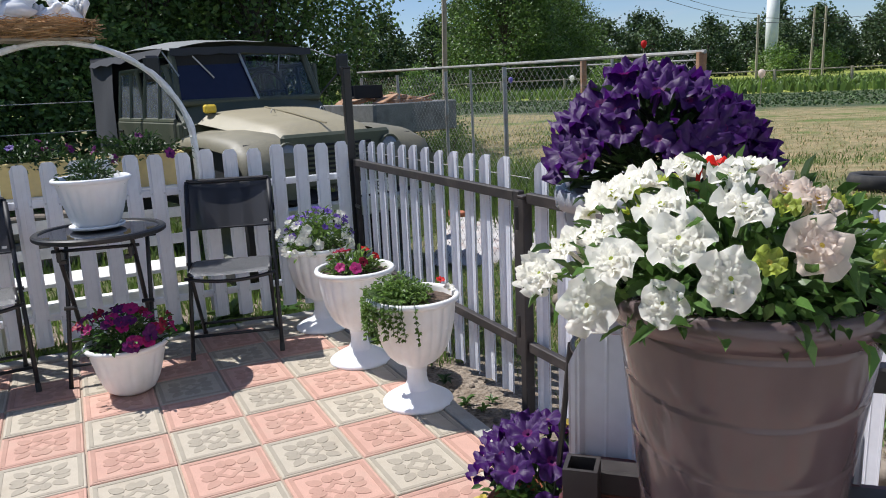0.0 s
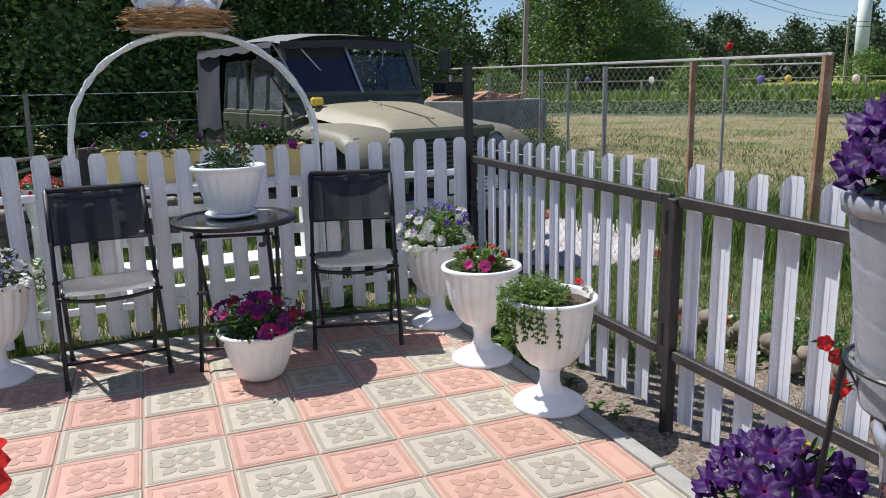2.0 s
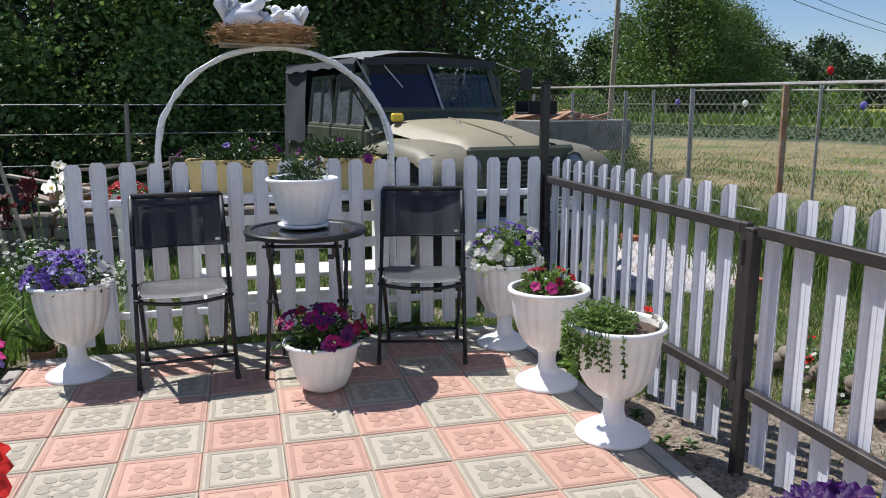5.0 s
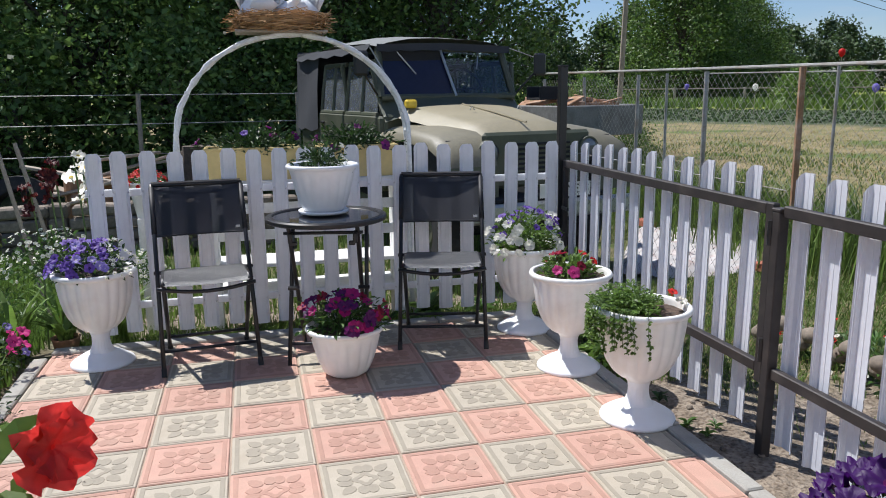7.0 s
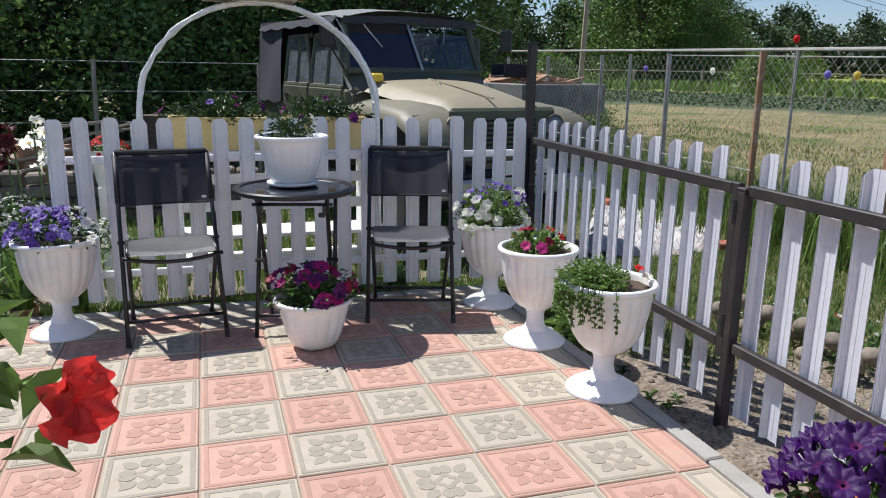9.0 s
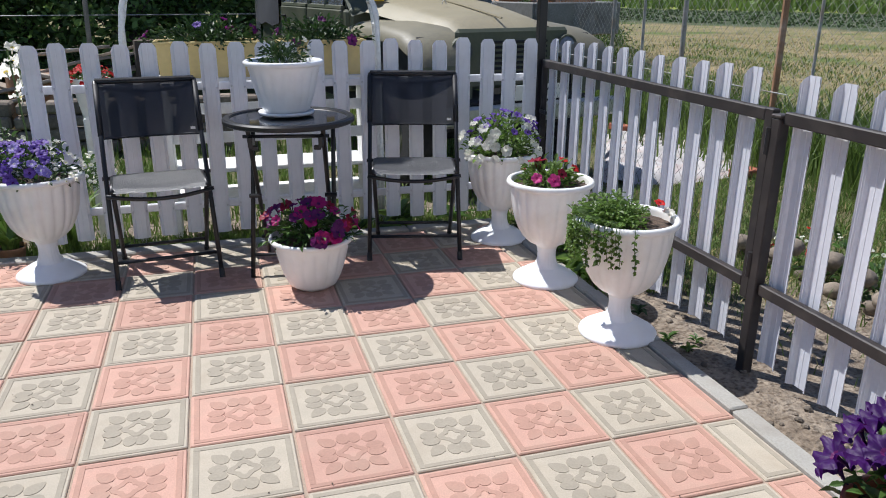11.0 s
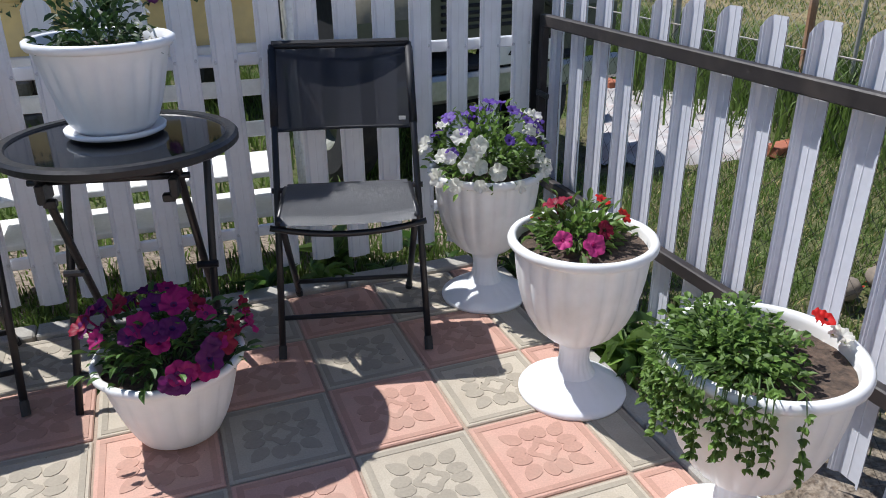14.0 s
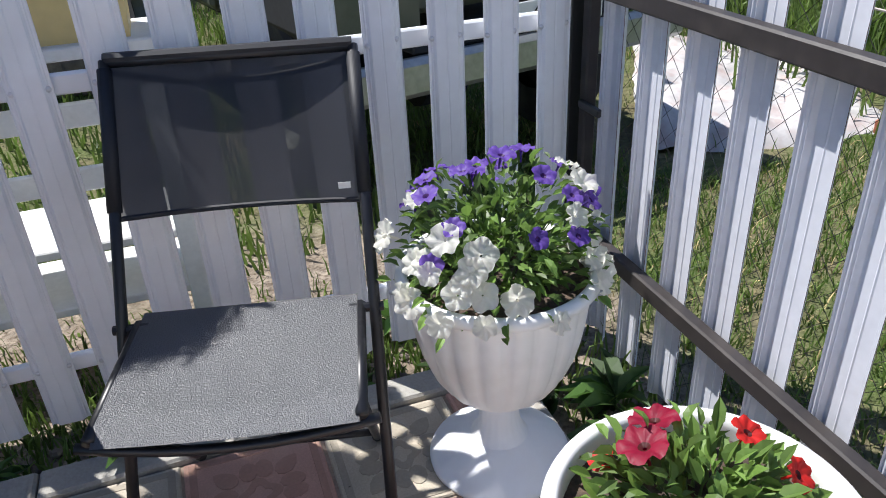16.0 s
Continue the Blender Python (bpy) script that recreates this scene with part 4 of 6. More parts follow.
# ---------------------------------------------------------------- the off-road vehicle behind the fence
def panel(g, pts, thick=0.02, slot=0):
    """A flat panel through the corner points, given thickness against its normal."""
    pts = [Vector(p) for p in pts]
    n = (pts[1] - pts[0]).cross(pts[2] - pts[0]).normalized() * thick
    k = len(pts)
    g.add(pts + [p - n for p in pts], [tuple(range(k)), tuple(range(k, 2 * k))[::-1]] + [(i, i + k, (i + 1) % k + k, (i + 1) % k) for i in range(k)], slot=slot)


def loft(rows, g=None, close=False):
    """A skin through rows of points."""
    g = g or G()
    k = len(rows[0])
    vs = [p for r in rows for p in r]
    fs = [(j * k + i, j * k + i + 1, (j + 1) * k + i + 1, (j + 1) * k + i) for j in range(len(rows) - 1) for i in range(k - 1)]
    return g.add(vs, fs)


def build_jeep():
    J = thing("off_road_vehicle", pose(1.40, 4.30, -0.22, 0, 0, 12.5) @ Matrix.Diagonal((1.04, 1.04, 1.055, 1)), "faded olive soft-top off-road vehicle with dusty beige hood, parked in grass", "vehicle")
    W = 0.69                       # half width at the belt
    # tub: sides and rear
    tub = G()
    for s in (-1, 1):
        tub.box((0.05, 2.35, 0.62), (s * W, 1.20, 0.92), 0.02)
    tub.box((2 * W, 0.05, 0.62), (0, 2.36, 0.92), 0.02)
    tub.box((2 * W, 2.3, 0.05), (0, 1.2, 0.62), 0.01)
    tub.box((2 * W, 0.06, 0.45), (0, 0.02, 1.02), 0.02)
    part("body", tub, M["olive"], J)
    for s in (-1, 1):
        for y0, y1 in ((0.10, 0.92), (0.94, 1.66)):
            d = part("door", G().box((0.03, y1 - y0 - 0.02, 0.58), (s * (W + 0.028), (y0 + y1) / 2, 0.94), 0.012), M["olive"], J)
            part("handle", G().box((0.02, 0.11, 0.02), (s * (W + 0.052), y1 - 0.12, 1.14), 0.006), M["black_steel"], d)
            fr = G()
            for a, b in (((y0 + .02, 1.24), (y1 - .02, 1.24)), ((y1 - .02, 1.24), (y1 - 0.05, 1.68)), ((y1 - 0.05, 1.68), (y0 + (0.14 if y0 < .5 else .04), 1.68)), ((y0 + (0.14 if y0 < .5 else .04), 1.68), (y0 + .02, 1.24)),
                         (((y0 + y1) / 2 - 0.02, 1.24), ((y0 + y1) / 2 - 0.02, 1.68))):
                fr.tube([(s * (W + 0.015), a[0], a[1]), (s * (W - 0.035), b[0], b[1])] if a[1] != b[1] else [(s * (W + (0.015 if a[1] < 1.4 else -0.035)), a[0], a[1]), (s * (W + (0.015 if a[1] < 1.4 else -0.035)), b[0], b[1])], 0.022, 6)
            part("window_frame", fr, M["olive"], d)
            pane = G()
            panel(pane, [(s * (W + 0.01), y0 + .03, 1.24), (s * (W + 0.01), y1 - .03, 1.24), (s * (W - 0.035), y1 - .06, 1.68), (s * (W - 0.035), y0 + .10, 1.68)], 0.004)
            part("window_pane", pane, M["dust_reflection_pane"], d, "side pane greyed by dust and painted reflections").visible_shadow = False
    # cowl, windscreen frame and screen
    cowl = loft([[(-W, -0.02, 1.18), (-0.4, -0.10, 1.27), (0, -0.12, 1.28), (0.4, -0.10, 1.27), (W, -0.02, 1.18)],
                 [(-W, 0.10, 1.30), (-0.4, 0.06, 1.345), (0, 0.05, 1.35), (0.4, 0.06, 1.345), (W, 0.10, 1.30)],
                 [(-W, 0.16, 1.36), (-0.4, 0.13, 1.39), (0, 0.13, 1.395), (0.4, 0.13, 1.39), (W, 0.16, 1.36)]])
    part("cowl", cowl, M["olive"], J, smooth=True)
    fr = G()
    A, B, C, D = (-0.665, 0.13, 1.38), (0.665, 0.13, 1.38), (0.615, 0.30, 1.80), (-0.615, 0.30, 1.80)
    for p, q in ((A, B), (B, C), (C, D), (D, A)):
        fr.tube([p, q], 0.032, 8)
    part("windscreen_frame", fr, M["olive"], J)
    sc = G()
    panel(sc, [A, (0.02, 0.12, 1.38), (0.02, 0.295, 1.80), D], 0.005)
    part("windscreen", sc, M["film"], J, "dark film behind half the screen")
    sc = G()
    panel(sc, [(0.02, 0.12, 1.38), B, C, (0.02, 0.295, 1.80)], 0.005)
    part("windscreen", sc, M["glass_clear"], J, "clear half of the screen").visible_shadow = False
    part("sun_blind", G().box((0.60, 0.012, 0.36), (-0.33, 0.26, 1.60), 0.004, m=None), M["interior"], J)
    part("screen_bar", G().tube([(0.05, 0.10, 1.39), (-0.03, 0.27, 1.80)], 0.012, 6), M["chrome"], J)
    for a, b in (((-0.30, 0.20, 1.58), (-0.48, 0.27, 1.80)), ((0.30, 0.18, 1.62), (0.37, 0.27, 1.80)), ((-0.62, 0.16, 1.6), (-0.72, 0.22, 1.80))):
        part("wiper", G().tube([a, b], 0.007, 5), M["chrome"], J)
    wh = G()
    wh.tube([(0.30 + 0.19 * math.cos(t), 0.42 + 0.07 * math.sin(t), 1.45 + 0.18 * math.sin(t)) for t in (2 * math.pi * k / 20 for k in range(21))], 0.013, 6)
    wh.tube([(0.30, 0.42, 1.45), (0.30, 0.15, 1.28)], 0.02, 6).tube([(0.11, 0.42, 1.45), (0.49, 0.42, 1.45)], 0.011, 5)
    part("steering_wheel", wh, M["interior"], J)
    for s in (-1, 1):
        part("seat", G().box((0.46, 0.45, 0.14), (s * 0.33, 0.9, 1.0), 0.04).box((0.46, 0.12, 0.55), (s * 0.33, 1.15, 1.28), 0.05), M["interior"], J)
    part("rear_bench", G().box((1.2, 0.4, 0.14), (0, 1.75, 1.0), 0.04).box((1.2, 0.12, 0.5), (0, 1.98, 1.26), 0.05), M["interior"], J)
    # canvas roof with sagging middle and hanging sides at the rear
    rows = []
    for j in range(9):
        v = j / 8
        y = 0.22 + 2.22 * v
        zc = 1.865 + 0.07 * math.sin(math.pi * min(1, v * 1.1 + 0.08))
        row = []
        for i in range(13):
            u = i / 12 * 2 - 1
            row.append((u * (0.66 + 0.03 * v), y, zc - 0.075 * abs(u) ** 3 + 0.012 * noise.noise(Vector((u * 3, v * 5, 1)))))
        rows.append(row)
    g = loft(rows)
    part("canvas_roof", g, M["canvas_top"], J, "pale grey canvas top", True)
    rows = []
    for j in range(6):
        v = j / 5
        rows.append([(-0.69 - 0.04 * v, 0.28 + 2.14 * u / 10, 1.83 - 0.06 * v - 0.02 * (u % 2) * v) for u in range(11)])
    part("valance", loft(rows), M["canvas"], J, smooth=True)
    # front strip in dark canvas stands in for shade under the roof edge
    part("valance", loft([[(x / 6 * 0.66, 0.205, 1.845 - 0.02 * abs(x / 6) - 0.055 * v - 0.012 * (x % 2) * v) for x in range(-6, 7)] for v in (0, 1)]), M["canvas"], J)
    for s in (-1, 1):
        rows = []
        for j in range(7):
            v = j / 6
            rows.append([(s * (0.69 + 0.05 * v + 0.012 * math.sin(5 * u + v * 4)), 1.70 + 0.76 * u / 4 + 0.03 * v, 1.84 - 0.78 * v - (0.03 * (u % 2) if j == 6 else 0)) for u in range(5)])
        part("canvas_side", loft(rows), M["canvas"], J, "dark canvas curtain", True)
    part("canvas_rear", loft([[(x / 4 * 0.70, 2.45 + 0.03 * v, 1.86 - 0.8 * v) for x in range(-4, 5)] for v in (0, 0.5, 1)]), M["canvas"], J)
    # hood
    rows = []
    for j in range(8):
        v = j / 7
        y = -0.08 - 1.10 * v
        half = 0.60 - 0.16 * v
        z = 1.285 - 0.115 * v - 0.03 * v * v
        row = []
        for i in range(13):
            u = i / 12 * 2 - 1
            row.append((u * half, y, z + 0.035 * (1 - u * u) - 0.13 * max(0, abs(u) - 0.82) * 3 - (0.06 * max(0, v - 0.86) * 7)))
        rows.append(row)
    part("hood", loft(rows), M["hood"], J, "sun-bleached dusty beige hood", True)
    part("hood_seam", G().tube([(0, -0.1, 1.322), (0, -0.6, 1.27), (0, -1.12, 1.20)], 0.008, 5), M["hood"], J)
    # fenders: broad tops that curve down over the wheels
    for s in (-1, 1):
        prof = [(-1.42, 0.74), (-1.40, 0.92), (-1.30, 1.05), (-1.10, 1.12), (-0.7, 1.15), (-0.25, 1.15), (-0.04, 1.10), (0.0, 0.95), (0.02, 0.75)]
        rows = [[(s * x, y, z + dz) for y, z in prof] for x, dz in ((0.42, 0.02), (0.50, 0.02), (0.72, 0.0), (0.80, -0.03), (0.815, -0.09))]
        part("fender", loft(rows), M["fender"], J, smooth=True)
        part("wheel_arch", G().box((0.34, 0.9, 0.42), (s * 0.60, -0.80, 0.88), 0.05), M["interior"], J)
        # darker olive than the fender top: the front's shade put into colour
        part("fender_front", loft([[(s * x, -1.425, z) for z in (0.70, 0.92)] for x in (0.42, 0.62, 0.815)]), M["olive"], J)
        lamp = part("headlamp", G().lathe([(0.001, -0.03), (0.06, -0.026), (0.085, -0.012), (0.09, 0), (0.10, 0.0), (0.104, 0.02), (0.10, 0.06)], 28), M["lens"], J, smooth=True, m=pose(s * 0.44, -1.315, 1.0, -90) @ Matrix.Diagonal((0.85, 0.85, 0.85, 1)))
        part("lamp_ring", G().lathe([(0.092, -0.012), (0.106, -0.012), (0.108, 0.02), (0.092, 0.02)], 28), M["olive"], lamp)
        arm = G().tube([(s * 0.67, 0.15, 1.38), (s * 0.86, 0.05, 1.60), (s * 0.86, 0.03, 1.72)], 0.009, 6)
        mir = part("mirror", G().box((0.13, 0.04, 0.20), (s * 0.88, 0.02, 1.66), 0.025), M["black_steel"], J)
        part("mirror_arm", arm, M["black_steel"], mir)
        for y in (-0.78, 1.72):
            w = part("wheel", G().lathe([(0.20, -0.09), (0.33, -0.10), (0.372, -0.085), (0.38, -0.04), (0.38, 0.04), (0.372, 0.085), (0.33, 0.10), (0.20, 0.09)], 40, lambda i, a: 1 + (0.012 if i in (3, 4) else 0) * (1 if math.sin(22 * a) > 0 else -1)), M["rubber"], J, m=pose(s * 0.64, y, 0.38, 0, 90))
            part("rim", G().lathe([(0.001, 0.03 * s), (0.09, 0.04 * s), (0.16, 0.0), (0.20, 0.06 * s), (0.21, 0.085 * s)], 28), M["olive"], w)
    # front: grille, bumper, plate; dark olive paints in the panel's shade
    gr = G().box((0.94, 0.05, 0.40), (0, -1.27, 0.94), 0.03)
    part("front_panel", gr, M["olive"], J)
    for k in range(7):
        part("grille_bar", G().box((0.55, 0.02, 0.018), (0, -1.30, 0.84 + 0.035 * k), 0.004), M["interior"], J)
    part("bumper", G().box((1.52, 0.06, 0.13), (0, -1.52, 0.60), 0.02), M["chrome"], J, "dull pale steel bumper")
    part("crank_tray", G().box((1.0, 0.25, 0.03), (0, -1.38, 0.68), 0.008), M["interior"], J)
    part("axle", G().tube([(-0.6, -0.78, 0.36), (0.6, -0.78, 0.36)], 0.05, 10).tube([(-0.1, -0.78, 0.34), (0.12, -0.78, 0.34)], 0.12, 12), M["interior"], J)
    part("undertray", G().box((1.0, 3.3, 0.10), (0, 0.4, 0.50), 0.02), M["interior"], J)
    pl = part("licence_plate", G().box((0.44, 0.008, 0.10), (0.05, -1.57, 0.74), 0.003), M["plate"], J, "white plate with black characters")
    cu = bpy.data.curves.new("plate_number", "FONT")
    cu.body, cu.size, cu.extrude = "43 YE", 0.095, 0.0006
    cu.align_x, cu.align_y = "CENTER", "CENTER"
    tmp = new("plate_number", cu)
    me = bpy.data.meshes.new_from_object(tmp)
    bpy.data.objects.remove(tmp)
    me.materials.clear()
    me.materials.append(M["ink"])
    part("plate_number", me, None, pl, m=pose(0.05, -1.576, 0.74, 90))
    part("beacon", G().box((0.10, 0.07, 0.07), (-0.50, -0.12, 1.33), 0.015), M["yellow"], J, "yellow plastic lamp on the cowl")
    part("guy_rope", G().tube([(0.66, 0.25, 1.82), (0.90, 0.1, 1.72)], 0.004, 4), M["galv"], J)
    for x in (-0.15, 0.3):
        part("hood_hook", G().tube(bend((x - .02, -0.55, 1.28), (x + .02, -0.55, 1.28), 0.03, 6), 0.004, 5), M["galv"], J)


build_jeep()


def build_trailer_box():
    t = thing("cargo_trailer", pose(4.05, 8.1, -0.25, 0, 0, 16), "old grey flatbed trailer with a scuffed tailboard and scrap on top", "trailer")
    part("tailboard", G().box((1.5, 0.05, 0.42), (0, -0.9, 1.12), 0.015), M["trailer_board"], t)
    for s in (-1, 1):
        part("sideboard", G().box((0.05, 1.8, 0.42), (s * 0.75, 0, 1.12), 0.015), M["trailer_board"], t)
        part("wheel", G().lathe([(0.15, -0.08), (0.36, -0.08), (0.38, -0.04), (0.38, 0.04), (0.36, 0.08), (0.15, 0.08)], 28), M["rubber"], t, m=pose(s * 0.68, 0, 0.38, 0, 90))
    part("bed", G().box((1.5, 1.8, 0.05), (0, 0, 0.93), 0.01), M["rusty"], t)
    part("chassis", G().box((0.5, 1.7, 0.12), (0, 0, 0.5), 0.01).box((1.3, 0.08, 0.5), (0, 0, 0.66), 0.01), M["rusty"], t)
    g = G()
    for _ in range(26):
        g.box((rnd(.1, .5), rnd(.05, .3), rnd(.02, .06)), (0, 0, 0), 0.006, m=pose(rnd(-.6, .6), rnd(-.7, .6), 1.36 + rnd(-.05, .06), rnd(-15, 15), rnd(-15, 15), rnd(0, 180)))
    tagged(part("scrap", g, M["rusty"], t), kind="stuff")
    part("crate", G().box((0.5, 0.3, 0.03), (-0.5, -0.3, 1.42), 0.005).box((0.5, 0.02, 0.18), (-0.5, -0.45, 1.5), 0.005).box((0.5, 0.02, 0.18), (-0.5, -0.15, 1.5), 0.005), M["interior"], t)


build_trailer_box()


# ---------------------------------------------------------------- trees
def build_tree(name, m, label, h, r, leaves, leaf, mat, clumps=40, trunk=0.16, low=0.25, squash=0.8):
    """Tapered trunk with limbs, crown of leaf clumps with gaps."""
    t = thing(name, m, label, "tree")
    g = G()
    top = h * 0.85
    spine = [Vector((0.25 * math.sin(k * 1.7) * k / 6, 0.2 * math.cos(k * 1.3) * k / 6, top * k / 6)) for k in range(7)]
    g.tube([spine[0] - Vector((0, 0, 0.5))] + spine, [trunk * 1.25] + [trunk * (1 - 0.13 * k) for k in range(7)], 8)
    ends = []
    for k in range(clumps):
        f = low + (1 - low) * (k + 0.5) / clumps
        a = k * 2.399 + rnd(-.4, .4)
        wide = r * (math.sin(math.pi * min(1, (f - low * 0.7) / (1 - low * 0.7) * 0.8 + 0.22)) ** 0.7) * rnd(0.45, 1.05)
        e = Vector((wide * math.cos(a), wide * math.sin(a), h * f * rnd(0.92, 1.06)))
        ends.append(e)
        s = spine[min(6, max(1, int(f * 5.2)))]
        s = s * rnd(0.75, 0.95)
        if k % 2 == 0:
            g.tube(bend(s, e, 0.15 * r * 0.3, 5), [trunk * 0.35, trunk * 0.26, trunk * 0.18, trunk * 0.1, trunk * 0.04], 5, caps=False)
    part("trunk", g, M["bark"], t)
    g = G()
    vs, fs = [], []
    per = leaves // clumps
    for e in ends:
        cr = r * rnd(0.24, 0.40)
        for _ in range(per):
            d = Vector((random.gauss(0, 0.5), random.gauss(0, 0.5), random.gauss(0, 0.5 * squash))) * cr
            p = e + d
            u = Vector((rnd(-1, 1), rnd(-1, 1), rnd(-0.9, 0.5))).normalized()
            w = u.cross(Vector((rnd(-1, 1), rnd(-1, 1), rnd(-1, 1)))).normalized()
            l = leaf * rnd(0.6, 1.3)
            o = len(vs)
            vs += [tuple(p), tuple(p + u * l * 0.5 + w * l * 0.3), tuple(p + u * l), tuple(p + u * l * 0.5 - w * l * 0.3)]
            fs.append((o, o + 1, o + 2, o + 3))
    g.add(vs, fs)
    tagged(part("crown", g, M[mat], t), kind="stuff")
    return t


def stand(kinds, places):
    for (x, y, s, turn), k in places:
        copy_thing(kinds[k], pose(x, y, height(x, y), 0, 0, turn) @ Matrix.Diagonal((s, s, s * rnd(0.92, 1.08), 1)))


def build_woods():
    near = [build_tree("garden_tree", pose(-7.5, 13.5, -0.3), "tall dark leafy tree in shade behind the garden", 8.0, 2.6, 13000, 0.13, "tree_leaf_dark", 56, 0.17, 0.12),
            build_tree("garden_tree", pose(-3.4, 12.6, -0.3, 0, 0, 60), "dense dark leafy tree with bare grey trunk", 8.5, 2.8, 13000, 0.13, "tree_leaf_dark", 56, 0.16, 0.14),
            build_tree("garden_tree", pose(3.7, 13.8, -0.3, 0, 0, 10), "airy tree with thin branches and small backlit leaves", 7.5, 2.7, 15000, 0.12, "tree_leaf", 70, 0.13, 0.26)]
    stand(near, [((-11, 13.0, 1.0, 40), 0), ((-14.5, 14.0, 1.1, 120), 1), ((-5.4, 15.5, 1.15, 200), 0), ((-0.6, 13.2, 1.0, 250), 1), ((-9, 16.5, 1.2, 300), 1),
                 ((2.0, 17.0, 1.05, 140), 0), ((1.4, 13.4, 0.95, 220), 2), ((-6.5, 19.5, 1.3, 80), 1), ((-3.5, 20, 1.3, 30), 0), ((0.6, 20, 1.25, 130), 1), ((-9.5, 21, 1.3, 10), 0), ((-15, 21, 1.3, 60), 1), ((-2.2, 16.5, 1.2, 20), 0), ((-18, 14.5, 1.1, 75), 0), ((-12.5, 18, 1.25, 10), 0), ((-16, 9, 0.9, 190), 1), ((3.6, 17.6, 1.0, 40), 0), ((1.2, 15.6, 1.0, 340), 1), ((4.6, 16.0, 0.85, 100), 2)])
    bush = [build_tree("hedge_shrub", pose(-6.5, 10.4, -0.3), "dense dark green hedge shrub under trees", 2.6, 1.5, 5200, 0.10, "tree_leaf_dark", 34, 0.05, 0.05),
            build_tree("hedge_shrub", pose(4.5, 12.5, -0.3, 0, 0, 50), "leafy bright green shrub beside the wire fence", 2.2, 1.3, 4200, 0.09, "tree_leaf", 30, 0.05, 0.05)]
    stand(bush, [((-9.2, 10.6, 1.1, 30), 0), ((-4.0, 10.8, 1.05, 80), 0), ((-1.6, 10.9, 1.1, 160), 0), ((0.8, 11.2, 1.15, 220), 0), ((-12, 10.4, 1.2, 260), 0), ((2.4, 11.8, 0.9, 310), 0),
                 ((-14.5, 10, 1.2, 10), 0), ((-10.5, 12.2, 1.5, 50), 0), ((-5.3, 12.4, 1.5, 95), 0), ((-0.2, 12.8, 1.5, 15), 0), ((-7.8, 12.0, 1.4, 200), 0), ((-2.8, 12.2, 1.4, 130), 0), ((2.0, 13.8, 1.2, 70), 0),
                 ((7.2, 15, 0.45, 20), 1), ((10.5, 24, 0.7, 90), 1), ((5.8, 9.6, 0.45, 0), 1), ((5.4, 8.3, 0.35, 0), 1), ((4.6, 10.4, 0.6, 0), 1)])
    big = build_tree("broad_tree", pose(34.6, 55, 0.3), "broad dense green tree standing alone in the meadow", 12.3, 5.2, 36000, 0.25, "tree_leaf", 90, 0.3, 0.06)
    stand([big], [((40.5, 60, 0.9, 70), 0), ((48.5, 66, 0.8, 200), 0)])
    far = [build_tree("distant_tree", pose(60, 112, 1), "distant green tree in a shelter belt", 13, 5.5, 3600, 0.75, "far_leaf", 44, 0.3, 0.05),
           build_tree("distant_tree", pose(72, 110, 1, 0, 0, 90), "distant rounded tree in a shelter belt", 12, 6.0, 3600, 0.75, "far_leaf", 40, 0.3, 0.05)]
    places = []
    for i in range(30):
        x = 44 + i * 5.6
        y = 118 - i * 2.2 + rnd(-3, 3)
        places.append(((x, y, rnd(0.58, 0.86), rnd(0, 360)), i % 2))
    for i in range(12):
        places.append(((52 + i * 12 + rnd(-3, 3), 128 - i * 4, rnd(0.72, 0.98), rnd(0, 360)), i % 2))
    for i in range(7):
        places.append(((10 + i * 5.0 + rnd(-2, 2), 118 + rnd(-4, 4), rnd(0.3, 0.45), rnd(0, 360)), i % 2))
    stand(far, places)
    lowb = build_tree("meadow_bush", pose(35, 41, 0.2), "bright yellow-green bush in the meadow", 2.4, 1.7, 2600, 0.2, "leaf_light", 30, 0.05, 0.05)
    stand([lowb], [((88, 72, 1.7, 40), 0), ((62, 66, 1.2, 90), 0), ((38, 42, 0.7, 200), 0), ((18, 37, 0.9, 0), 0), ((95, 70, 1.5, 10), 0)])


build_woods()


